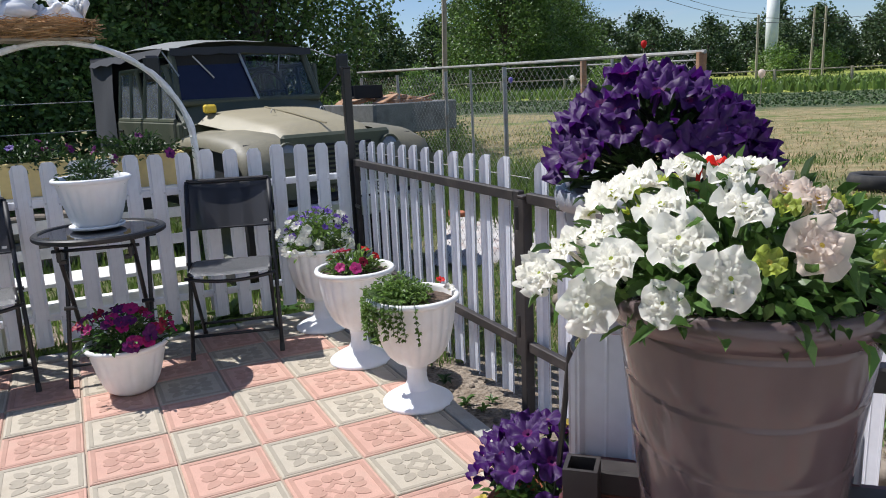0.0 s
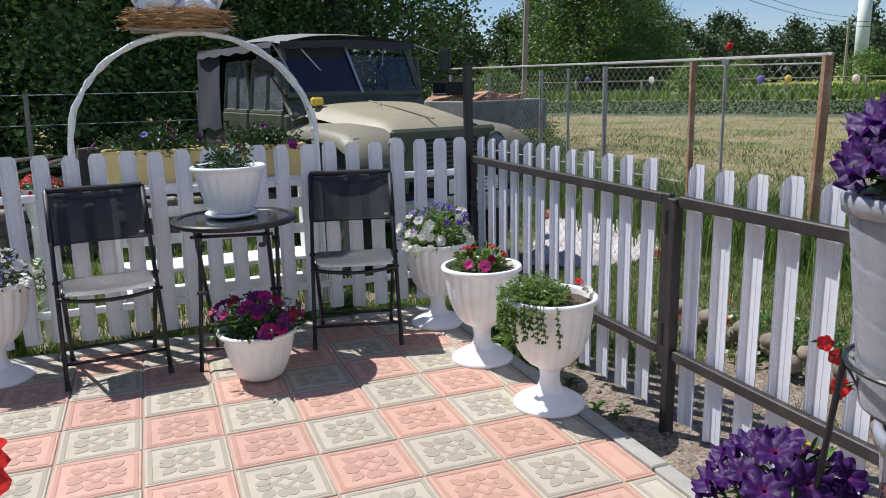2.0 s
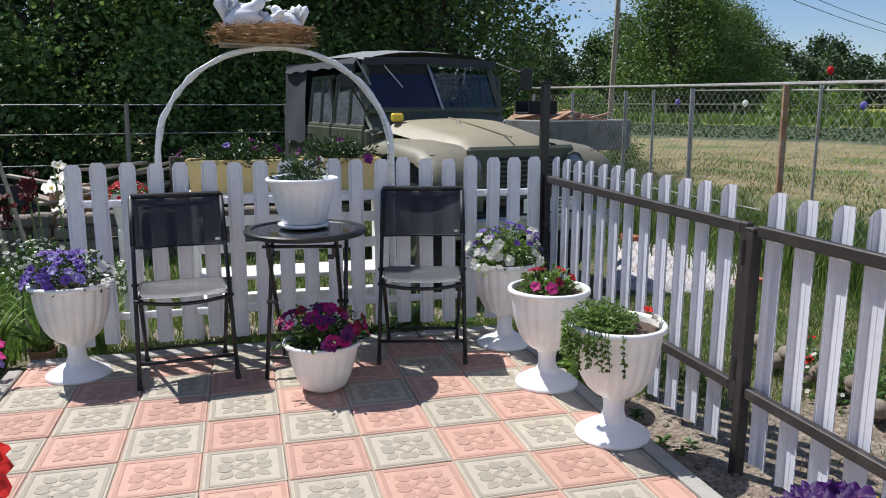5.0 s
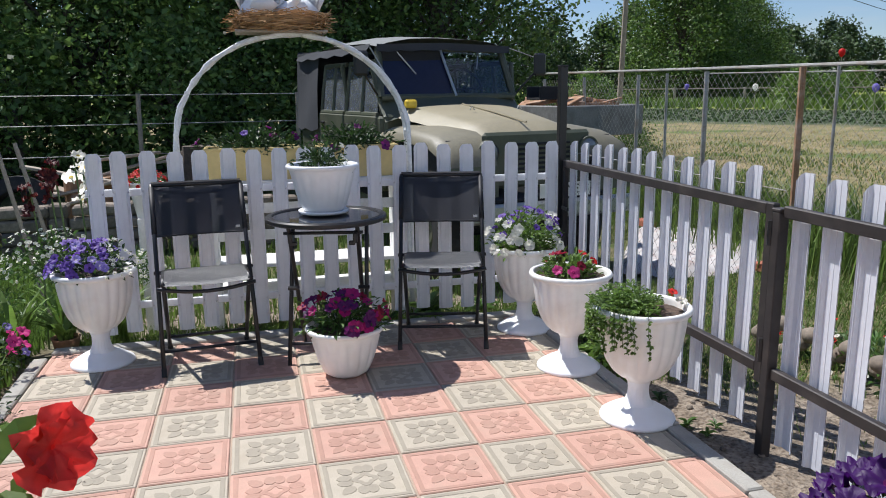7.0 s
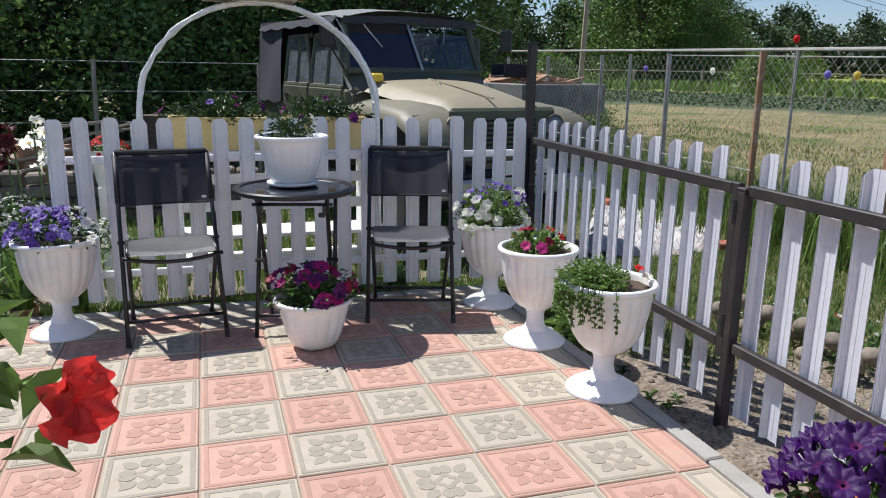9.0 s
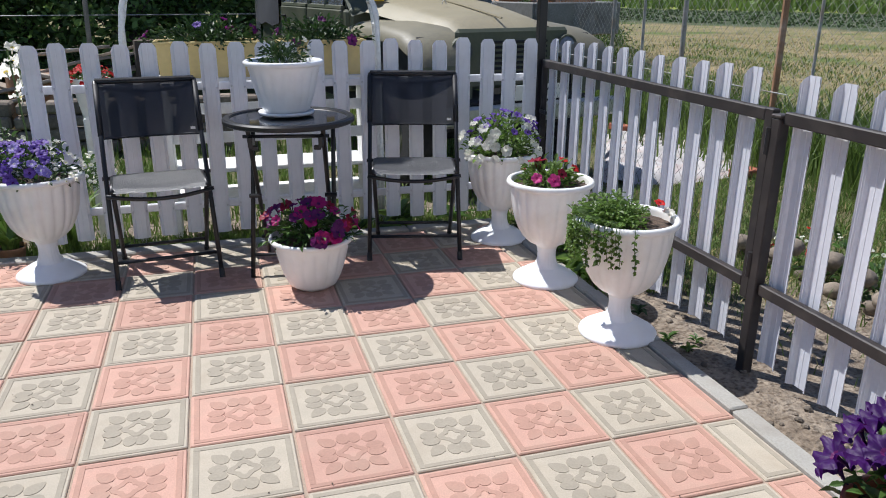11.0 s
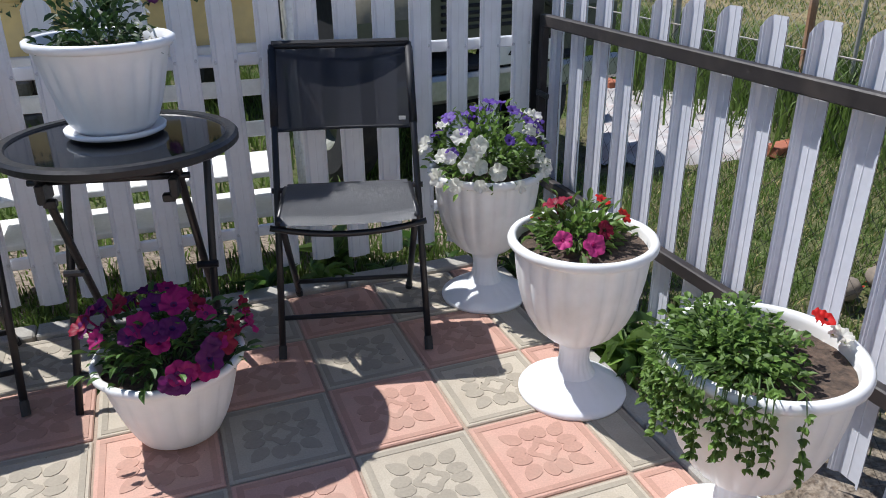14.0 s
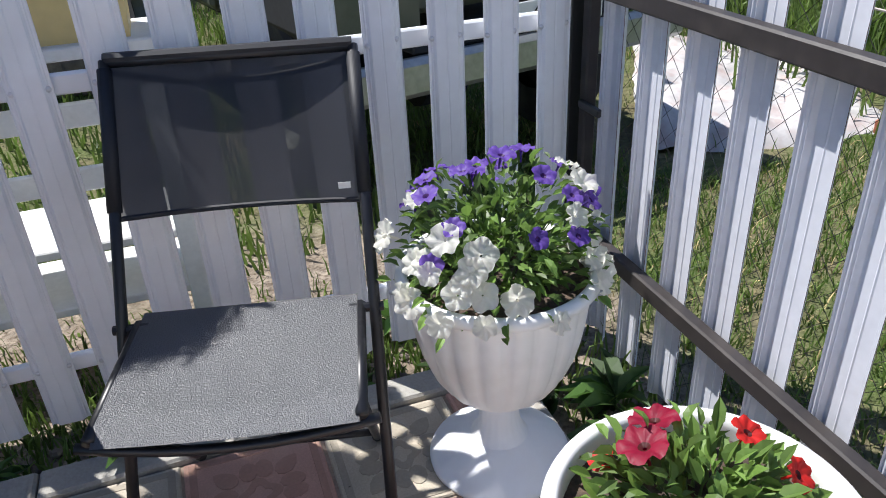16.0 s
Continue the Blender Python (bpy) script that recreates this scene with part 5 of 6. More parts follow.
def build_distance():
    p = thing("utility_pole", pose(12.1, 22, -0.1), "slim pale concrete utility pole", "pole")
    part("shaft", G().tube([(0, 0, -0.3), (0.25, 0, 7.6)], [0.10, 0.075], 8), M["weathered_wood"], p)
    part("crossarm", G().box((1.2, 0.08, 0.08), (0.25, 0, 7.2), 0.01), M["weathered_wood"], p)
    t = thing("water_tower", pose(90.2, 75, 0.4), "tall pale cylindrical water tower beyond the trees", "water tower")
    part("shaft", G().tube([(0, 0, 0), (0, 0, 14)], 0.85, 20), M["tower"], t, smooth=True)
    part("tank", G().lathe([(0.85, 13.8), (1.7, 15.2), (1.7, 19), (0.1, 20)], 24), M["tower"], t, smooth=True)
    for x, y, h in ((81.5, 60, 8.0), (70.5, 60, 7.0), (96, 58, 8.0), (87, 66, 8.5)):
        q = thing("utility_pole", pose(x, y, 0.4), "distant thin grey utility pole", "pole")
        part("shaft", G().tube([(0, 0, -0.3), (rnd(-.3, .3), 0, h)], 0.13, 6), M["weathered_wood"], q)
    hs = thing("distant_house", pose(112, 66, 0.4), "small white house with grey roof at the field edge", "house")
    part("wall", G().box((8, 6, 3), (0, 0, 1.5), 0.02), M["plaster"], hs)
    r = G()
    r.add([(-4.4, -3.4, 3), (4.4, -3.4, 3), (4.4, 3.4, 3), (-4.4, 3.4, 3), (-4.4, 0, 5), (4.4, 0, 5)], [(0, 1, 5, 4), (2, 3, 4, 5), (0, 4, 3), (1, 2, 5), (0, 3, 2, 1)])
    part("roof", r, M["canvas_top"], hs)
    for x in (-2, 1.5):
        part("window", G().box((1.0, 0.06, 1.1), (x, -3.02, 1.6), 0.02), M["interior"], hs)
    ty = thing("old_tyre", pose(7.95, 2.75, height(8, 2.7) + 0.09), "worn black tyre lying on mown grass", "tyre")
    part("tyre", G().lathe([(0.20, -0.06), (0.24, -0.09), (0.31, -0.085), (0.33, -0.03), (0.33, 0.03), (0.31, 0.085), (0.24, 0.09), (0.20, 0.06), (0.20, -0.06)], 40), M["rubber"], ty, smooth=True)
    # balloons tied to stakes in the field
    for col, (x, y, z) in (("white", (24, 30.75, 1.33)), ("lilac", (24, 36.9, 1.4)), ("lilac", (24, 23.2, 1.25)), ("yellow", (24, 21.7, 1.24)), ("blush", (24, 18.5, 1.2)), ("red", (24, 25.2, 2.72))):
        b = thing("garden_balloon", pose(x, y, height(x, y)), "coloured balloon tied to a thin stake in the field", "balloon", "field balloons")
        zz = z - height(x, y)
        part("stake", G().tube([(0, 0, 0), (0, 0, zz)], 0.012, 5), M["weathered_wood"], b)
        part("balloon", G().lathe([(0.005, -0.2), (0.05, -0.17), (0.12, -0.08), (0.14, 0.03), (0.11, 0.12), (0.05, 0.165), (0.003, 0.17)], 16), PET[col], b, smooth=True, m=pose(0, 0, zz))
    lines = thing("power_line", Matrix(), "thin overhead wires on distant poles", "cable")
    for dz in (0, 0.5):
        part("wire", G().tube(bend((12.3, 22, 7.2 + dz), (70.5, 60, 7.0 + dz), -0.9, 12), 0.02, 4), M["ink"], lines)
        part("wire", G().tube(bend((70.5, 60, 6.6 + dz), (96, 58, 7.4 + dz), -0.5, 8), 0.03, 4), M["ink"], lines)


build_distance()


# ---------------------------------------------------------------- arch, nest, planters and boards behind the white fence
def build_arch():
    a = thing("garden_arch", pose(-0.195, 2.1, height(-0.2, 2.1)), "white film-wrapped hoop arch over the planters", "garden arch")
    zb = height(-0.2, 2.1)
    for dy in (-0.045, 0.045):
        pts = []
        for k in range(37):
            t = math.pi * k / 36
            pts.append((-0.675 * math.cos(t) + rnd(-.004, .004), dy + rnd(-.004, .004), 1.0 - zb + 0.62 * math.sin(t) + rnd(-.004, .004)))
        pts = [(-0.69, dy, 0)] + [(-0.685, dy, 0.5)] + pts + [(0.685, dy, 0.5), (0.69, dy, 0)]
        part("hoop", G().tube(pts, [0.014 + rnd(-.003, .005) for _ in pts], 8), M["wrap"], a, "crinkled white film round a pipe", True)
    g = G()
    for k in range(16):
        t = math.pi * (k + 0.5) / 16
        c = Vector((-0.675 * math.cos(t), 0, 1.0 - zb + 0.62 * math.sin(t)))
        g.tube([c + Vector((0, -0.06, 0)), c + Vector((0, 0.06, 0))], 0.013, 6)
    tagged(part("film_tie", g, M["wrap"], a), kind="stuff")
    n = thing("straw_nest", pose(-0.25, 2.1, 1.638) @ Matrix.Diagonal((1.22, 1.22, 1.1, 1)), "round straw stork nest on top of the arch", "nest")
    g = G()
    for _ in range(900):
        t, r = rnd(0, 6.283), rnd(0.13, 0.225)
        c = Vector((r * math.cos(t), r * math.sin(t) * 0.75, rnd(0.0, 0.085)))
        d = Vector((-math.sin(t) + rnd(-.45, .45), math.cos(t) + rnd(-.45, .45), rnd(-.25, .25))).normalized() * rnd(0.05, 0.10)
        g.tube([c - d, c + d], 0.0022, 3, caps=False)
    tagged(part("straw", g, M["straw"], n), kind="stuff")
    part("board", G().box((0.42, 0.2, 0.014), (0, 0, -0.009), 0.003), M["weathered_wood"], n)
    part("straw_core", G().lathe([(0.001, 0.004), (0.15, 0.004), (0.185, 0.02), (0.20, 0.05), (0.185, 0.072), (0.15, 0.065), (0.001, 0.05)], 28, lambda i, a: 1 + 0.05 * math.sin(7 * a + i)), M["straw"], n, smooth=True, m=Matrix.Diagonal((1, 0.78, 1, 1)))
    for x, s, t in ((-0.13, 1.15, 10), (0.03, 0.78, -30), (0.15, 0.95, 150)):
        g = G()
        g.lathe([(0.005, -0.13), (0.03, -0.11), (0.055, -0.05), (0.06, 0.01), (0.045, 0.07), (0.028, 0.10), (0.032, 0.125), (0.022, 0.15), (0.003, 0.16)], 14, m=pose(0, 0, 0.08, 0, 48))
        for k in range(5):
            g.slab([(0, -0.018), (0.10, -0.03), (0.125, 0), (0.10, 0.03), (0, 0.018)], -0.004, 0.004, m=pose(-0.06, 0, 0.07, 90, -25 - k * 22, 0))
        for sy in (-1, 1):
            g.slab([(0, 0), (0.10, 0.02), (0.13, 0.06), (0.06, 0.075), (0, 0.05)], -0.005, 0.005, m=pose(-0.04, sy * 0.055, 0.075, 90, 20, 0))
        g.lathe([(0.012, 0), (0.006, 0.02), (0.001, 0.032)], 8, m=pose(0.13, 0, 0.185, 0, 95))
        solid("dove_figurine", g, M["plaster"], "white painted garden dove figurine sitting in straw", "figurine", smooth=True, m=pose(-0.25 + x, 2.1, 1.675, 0, 0, t) @ Matrix.Diagonal((s, s, s, 1)), group="nest doves")


build_arch()


def build_planters():
    for x, w in ((-0.45, 0.50), (0.16, 0.44)):
        b = thing("planter_box", pose(x, 2.12, 0.79), "cream yellow plastic trough planter full of leafy bedding plants", "planter", "trough planters")
        g = G()
        for s in (-1, 1):
            panel(g, [(-w / 2, s * 0.08, 0), (w / 2, s * 0.08, 0), (w / 2 + 0.01, s * 0.10, 0.185), (-w / 2 - 0.01, s * 0.10, 0.185)][::s], 0.006)
            panel(g, [(s * w / 2, -0.08, 0), (s * w / 2, 0.08, 0), (s * (w / 2 + 0.01), 0.10, 0.185), (s * (w / 2 + 0.01), -0.10, 0.185)][::s], 0.006)
        g.box((w, 0.16, 0.01), (0, 0, 0.005))
        part("trough", g, M["cream_box"], b)
        rim = G()
        for s in (-1, 1):
            rim.box((w + 0.05, 0.018, 0.016), (0, s * 0.104, 0.183), 0.004).box((0.018, 0.21, 0.016), (s * (w / 2 + 0.016), 0, 0.183), 0.004)
        part("rim", rim, M["cream_box"], b)
        part("soil", G().box((w - 0.01, 0.17, 0.02), (0, 0, 0.155), 0.004), M["soil"], b)
        build_plant("bedding_plant", pose(x, 2.12, 0.955), "dense dark bedding petunias with few dusky blooms", w / 2 + 0.08, 0.15, 0.135, 800, 0.04,
                    [("plum", 5, None), ("violet", 1, None)], "leaf_dark", 0.2)
    s = thing("plant_stand", pose(-0.15, 2.12, height(-0.15, 2.12)), "pale board stand that carries the trough planters", "plant stand")
    zb = height(-0.15, 2.12)
    part("shelf", G().box((1.22, 0.24, 0.03), (0, 0, 0.775 - zb), 0.004), M["white_wood"], s)
    for x in (-0.55, 0.55):
        part("leg", G().box((0.05, 0.2, 0.76 - zb), (x, 0, (0.76 - zb) / 2), 0.004), M["white_wood"], s)
    part("shelf", G().box((1.1, 0.3, 0.025), (0, 0.10, 0.27 - zb), 0.004), M["white_wood"], s)
    part("shelf", G().box((1.1, 0.3, 0.025), (0, 0.10, 0.10 - zb), 0.004), M["white_wood"], s)
    part("brace", G().box((1.15, 0.02, 0.06), (0, -0.05, 0.62 - zb), 0.004).box((1.15, 0.02, 0.06), (0, -0.05, 0.46 - zb), 0.004), M["white_wood"], s)


build_planters()


# tarpaulin-covered slab, stones and sand track behind the gate
def build_side_yard():
    z = height(3.4, 3.5)
    t = thing("covered_slab", pose(3.5, 3.6, z, 0, 0, 58), "pale faded tarpaulin over a low slab in the grass", "tarpaulin")
    rows = []
    for j in range(33):
        row = []
        for i in range(49):
            u, v = i / 48 * 2 - 1, j / 32 * 2 - 1
            edge = max(abs(u), abs(v))
            zz = 0.09 * (1 - max(0, edge - 0.82) / 0.18) + 0.05 * noise.noise(Vector((u * 5, v * 4, 2))) + 0.025 * noise.noise(Vector((u * 13, v * 9, 7))) + 0.01
            row.append((u * 1.0 + 0.04 * noise.noise(Vector((u * 4, v * 4, 5))), v * 0.62 + 0.04 * noise.noise(Vector((u * 4, v * 4, 9))), zz))
        rows.append(row)
    part("tarpaulin", loft(rows), M["tarp"], t, "", True)
    for x, y in ((-0.9, -0.55), (0.85, -0.5), (0.9, 0.5)):
        part("brick", G().box((0.25, 0.12, 0.065), (0, 0, 0), 0.006), M["brick_red"], t, m=pose(x, y, 0.13, 0, 0, rnd(0, 180)))
    k = thing("stone_edging", Matrix(), "low edging of rounded field stones round a flower bed", "stone edging")
    for i in range(46):
        a = i / 45
        x, y = 2.15 + 0.35 * math.sin(a * 7) * 0.3 + rnd(-.05, .05), 0.9 - 3.2 * a
        g = G()
        g.lathe([(0.003, -0.05), (0.05, -0.04), (0.075, 0), (0.06, 0.035), (0.02, 0.055), (0.002, 0.057)], 9, lambda q, w, i=i: 1 + 0.22 * noise.noise(Vector((math.cos(w), math.sin(w) + i, q * 0.5))))
        part("stone", g, M["stone"], k, smooth=True, m=pose(x, y, height(x, y) + 0.02 + 0.06 * (i % 3), rnd(-20, 20), rnd(-20, 20), rnd(0, 360)) @ Matrix.Diagonal((0.75, 0.75, 0.75, 1)))
    build_plant("red_bedding", pose(2.4, 0.2, height(2.4, 0.2)), "low mixed bed of red and white flowers among stones", 0.3, 0.7, 0.22, 500, 0.05, [("redbig", 10, None), ("tinywhite", 40, None)], "leaf", 0.2)
    build_plant("red_bedding", pose(2.45, -1.0, height(2.4, -1.0)), "low mixed bed of red and white flowers among stones", 0.3, 0.7, 0.2, 450, 0.05, [("redbig", 8, None), ("tinywhite", 30, None)], "leaf", 0.2)


build_side_yard()


# ---------------------------------------------------------------- grass and weeds
def grass_patch(name, label, count, place, h=(0.05, 0.16), w=0.006, mat="grass", lean=0.6):
    vs, fs = [], []
    for _ in range(count):
        x, y = place()
        z = height(x, y) - 0.005
        hh = rnd(*h)
        a = rnd(0, 6.283)
        b = rnd(0, 6.283)
        d = Vector((math.cos(a), math.sin(a), 0)) * hh * lean * rnd(0.2, 1)
        s = Vector((math.cos(b), math.sin(b), 0)) * w * rnd(0.6, 1.3)
        p = Vector((x, y, z))
        o = len(vs)
        m1 = p + d * 0.35 + Vector((0, 0, hh * 0.6))
        vs += [tuple(p - s), tuple(p + s), tuple(m1 + s * 0.7), tuple(m1 - s * 0.7), tuple(p + d + Vector((0, 0, hh * rnd(0.75, 1))))]
        fs += [(o, o + 1, o + 2, o + 3), (o + 3, o + 2, o + 4)]
    solid(name, G().add(vs, fs), M[mat], label, "grass", "stuff")


def yard_spot():
    while True:
        x, y = rnd(1.55, 6.0), rnd(-2.5, 8.5)
        if x < 2.45 and y < 0.3 and rnd(0, 1) < 0.9:
            continue
        if not (abs(x - 3.35) < 1.0 and abs(y - 3.55) < 0.95 and rnd(0, 1) < 0.93) and noise.noise(Vector((x * 0.8, y * 0.8, 3))) > -0.35 - rnd(0, .3):
            return x, y


def field_spot():
    """Clumps of regrowth, thick by the wire fence and patchy further out."""
    while True:
        x, y = 4.4 + abs(random.gauss(0, 4.5)), rnd(-3, 16)
        if noise.noise(Vector((x * 0.7, y * 0.7, 5))) > 0.02 * (x - 4.4) + rnd(-0.35, 0.1):
            return x, y


grass_patch("yard_grass", "uneven green grass between gate and wire fence", 110000, yard_spot, (0.025, 0.09), 0.0032, "grass", 1.0)
grass_patch("dry_tufts", "thin dry straw mixed into the yard grass", 24000, yard_spot, (0.02, 0.06), 0.0028, "dry_grass", 1.6)
grass_patch("tall_grass", "tall weedy grass along the wire fence", 9000, lambda: (4.3 + random.gauss(0, 0.35), rnd(1.0, 10)), (0.2, 0.6), 0.008)
grass_patch("back_grass", "shaded grass round the parked vehicle", 16000, lambda: (rnd(-4.5, 2.0), rnd(2.6, 8)), (0.05, 0.2), 0.007)
grass_patch("field_straw", "dry mown straw lying on the field", 26000, lambda: (4.6 + abs(random.gauss(0, 8)), rnd(-2, 18)), (0.02, 0.06), 0.008, "dry_grass", 2.5)
grass_patch("field_grass", "patchy green regrowth on the mown field", 24000, field_spot, (0.03, 0.10), 0.007)


def crop_spot():
    k = random.randrange(14)
    f, s = 30 + k * 1.05, rnd(-40, 45)
    return 0.78 * f + 0.62 * s + rnd(-.2, .2), 0.62 * f - 0.78 * s + rnd(-.2, .2)


grass_patch("crop_rows", "rows of low green crop plants across the field", 16000, crop_spot, (0.05, 0.14), 0.06, "crop", 1.2)
grass_patch("meadow_tufts", "tall pale meadow grass beyond the crop rows", 16000, lambda: (lambda f, s: (0.78 * f + 0.62 * s, 0.62 * f - 0.78 * s))(rnd(45, 75), rnd(-45, 50)), (0.3, 0.8), 0.12, "grass", 0.5)


def build_weed(x, y, s, n=14, mat="leaf", wide=0.5):
    w = thing("weed_plant", pose(x, y, height(x, y)), "small green weed growing in bare soil", "weed", "soil weeds")
    g = G()
    for i in range(n):
        a = rnd(0, 6.283)
        l = s * rnd(0.6, 1.2)
        leaf_shape(g, aim((0.02 * s * math.cos(a), 0.02 * s * math.sin(a), rnd(0, s * 0.5)), (math.cos(a), math.sin(a), rnd(0.3, 1.3)), rnd(-30, 30)), l, l * wide, 0.3, 0.4)
    part("leaves", g, M[mat], w)


for x, y, s, n, mt in ((1.20, 0.04, 0.042, 18, "leaf"), (1.30, 0.0, 0.034, 14, "leaf"), (1.23, -0.06, 0.04, 12, "leaf_light"), (1.21, 0.80, 0.16, 18, "leaf_light"), (1.19, 0.70, 0.12, 14, "leaf"), (1.25, 0.92, 0.13, 16, "leaf"),
                       (1.22, 1.2, 0.12, 16, "leaf"), (1.15, 1.45, 0.10, 16, "leaf_dark"), (1.28, 1.35, 0.12, 16, "leaf"), (0.95, 1.63, 0.07, 12, "leaf"), (0.70, 1.63, 0.09, 14, "leaf"), (0.45, 1.64, 0.12, 16, "leaf_light"),
                       (0.25, 1.64, 0.14, 12, "leaf"), (-0.1, 1.64, 0.08, 14, "leaf"), (-0.4, 1.65, 0.07, 12, "leaf"), (-0.95, 1.64, 0.08, 12, "leaf_dark"), (0.55, 1.85, 0.16, 16, "leaf_light"), (0.9, 1.9, 0.12, 14, "leaf"), (1.22, 0.3, 0.05, 10, "leaf_dark")):
    build_weed(x, y, s, n, mt, 0.42)
grass_patch("fence_weeds", "short weeds and grass along the foot of the fence", 6500, lambda: (rnd(-1.5, 1.3), 1.66 + abs(random.gauss(0, 0.35))), (0.02, 0.09), 0.004)
grass_patch("soil_grass", "sparse grass at the foot of the gate", 900, lambda: (rnd(1.15, 1.6), rnd(0.5, 1.7)), (0.03, 0.12), 0.004)

_k = thing("pebble_strip", Matrix(), "loose pebbles and crumbs along the foot of the fence", "pebbles", kind="stuff")
_pg = G()
for _ in range(420):
    _x, _y = (rnd(-1.4, 1.3), random.gauss(1.66, 0.05)) if _ % 3 else (rnd(1.14, 1.42), rnd(-2.5, 1.5))
    _r = rnd(0.004, 0.018)
    _pg.lathe([(0.001, -0.5), (0.9, -0.3), (1.0, 0.1), (0.6, 0.5), (0.001, 0.6)], 6, lambda q, w, i=_: 1 + 0.35 * noise.noise(Vector((math.cos(w) + i, math.sin(w), q))), m=pose(_x, _y, height(_x, _y) + _r * 0.3, rnd(-20, 20), 0, rnd(0, 360)) @ Matrix.Diagonal((_r, _r, _r, 1)))
part("pebbles", _pg, M["stone"], _k)


# ---------------------------------------------------------------- flower bed beside the patio
def strap_leaves(g, x, y, n, h, w, spread):
    for _ in range(n):
        a = rnd(0, 6.283)
        hh = h * rnd(0.6, 1.1)
        d = Vector((math.cos(a), math.sin(a), 0))
        side = Vector((-d.y, d.x, 0)) * w
        rows = []
        for k in range(6):
            f = k / 5
            c = Vector((x, y, 0)) + d * (0.03 + spread * f * f) + Vector((0, 0, hh * (f - 0.28 * f ** 3)))
            rows.append([tuple(c - side * (1 - f ** 2)), tuple(c + side * (1 - f ** 2))])
        loft(rows, g)


def build_bed():
    for x, y, n, h in ((-1.72, 1.75, 34, 0.5), (-1.95, 1.5, 30, 0.45), (-2.2, 2.0, 30, 0.5), (-1.55, 2.1, 24, 0.55), (-1.25, 2.0, 20, 0.5), (-2.5, 1.6, 26, 0.45)):
        p = thing("iris_clump", pose(x, y, height(x, y)), "clump of broad sword-shaped green iris leaves", "plant", "iris clumps")
        g = G()
        strap_leaves(g, 0, 0, n, h, 0.020, 0.22)
        part("leaves", g, M["leaf_light"], p)
    for x, y, h, kind, lab in ((-1.48, 1.9, 0.93, "iris", "dark maroon iris bloom on a tall stem"), (-1.55, 2.05, 0.86, "iris", "dark maroon iris bloom on a tall stem"), (-1.42, 2.1, 0.95, "lily", "white iris bloom on a tall stem"),
                               (-1.36, 2.0, 0.90, "lily", "white iris bloom on a tall stem"), (-1.62, 1.95, 0.80, "iris", "dark maroon iris bloom on a tall stem"), (-1.38, 2.15, 0.82, "lily", "white iris bloom on a tall stem")):
        p = thing("iris_stalk", pose(x, y, height(x, y)), lab, "flower", "tall irises")
        hh = h - height(x, y)
        part("stalk", G().tube([(0, 0, 0), (0.02, 0.01, hh * 0.6), (0, 0, hh)], 0.005, 6), M["stem"], p)
        for k in range(3):
            part("blossom", BLOOM[kind][k], None, p, m=pose(rnd(-.025, .025), rnd(-.02, .02), hh - 0.06 * k, rnd(-30, 80), rnd(-30, 30), rnd(0, 360)))
    build_plant("white_bedding", pose(-1.55, 1.88, 0.35), "airy mound of small white flowers", 0.22, 0.2, 0.24, 350, 0.04, [("tinywhite", 120, None)], "leaf", 0.2)
    build_plant("white_bedding", pose(-1.15, 1.95, 0.25), "airy mound of small white flowers", 0.2, 0.14, 0.22, 250, 0.04, [("tinywhite", 60, None)], "leaf", 0.2)
    build_plant("pink_bedding", pose(-1.72, 1.25, 0.05), "low cushion of pink flowers at the patio edge", 0.17, 0.17, 0.2, 300, 0.035, [("pink", 18, None), ("lilac", 12, None)], "leaf_dark", 0.2)
    build_plant("dusty_plant", pose(-1.62, 0.75, -0.05), "grey-green twiggy plant at the patio edge", 0.17, 0.2, 0.3, 420, 0.025, [], "leaf_dark", 0.1, stems=60)
    build_plant("dusty_plant", pose(-1.68, 0.35, -0.05), "grey-green twiggy plant at the patio edge", 0.16, 0.2, 0.24, 320, 0.025, [], "leaf_dark", 0.1, stems=50)
    build_plant("geranium", pose(-1.08, 2.3, 0.72), "red geranium heads above green leaves", 0.11, 0.1, 0.12, 160, 0.045, [("geranium", 60, lambda d: d.z > 0.2)], "leaf", 0.2)
    g = thing("geranium_pot", pose(-1.08, 2.3, height(-1.08, 2.3)), "white pot on a pale stand behind the fence", "flower pot")
    part("pot", G().lathe([(0.06, 0.70), (0.10, 0.92), (0.105, 0.93), (0.095, 0.93), (0.06, 0.8)], 28), M["plastic"], g, smooth=True)
    part("pillar", G().box((0.12, 0.12, 0.72), (0, 0, 0.36), 0.01), M["white_wood"], g)
    # small potted plant with yellow-green leaves
    q = thing("plastic_pot", pose(-1.47, 1.70, SOIL), "small brown pot with yellow-green leaves at the fence", "flower pot")
    part("body", G().lathe([(0.001, 0), (0.05, 0), (0.07, 0.10), (0.075, 0.105), (0.066, 0.105), (0.06, 0.08)], 28), M["rusty"], q, smooth=True)
    part("soil", soil_disc(0.064, 0.09), M["soil"], q, "", True)
    g = G()
    strap_leaves(g, 0, 0, 26, 0.22, 0.022, 0.16)
    q = thing("foliage_plant", pose(-1.47, 1.70, 0.02), "broad yellow-green leaves in a small pot", "plant")
    part("leaves", g, M["leaf_light"], q)
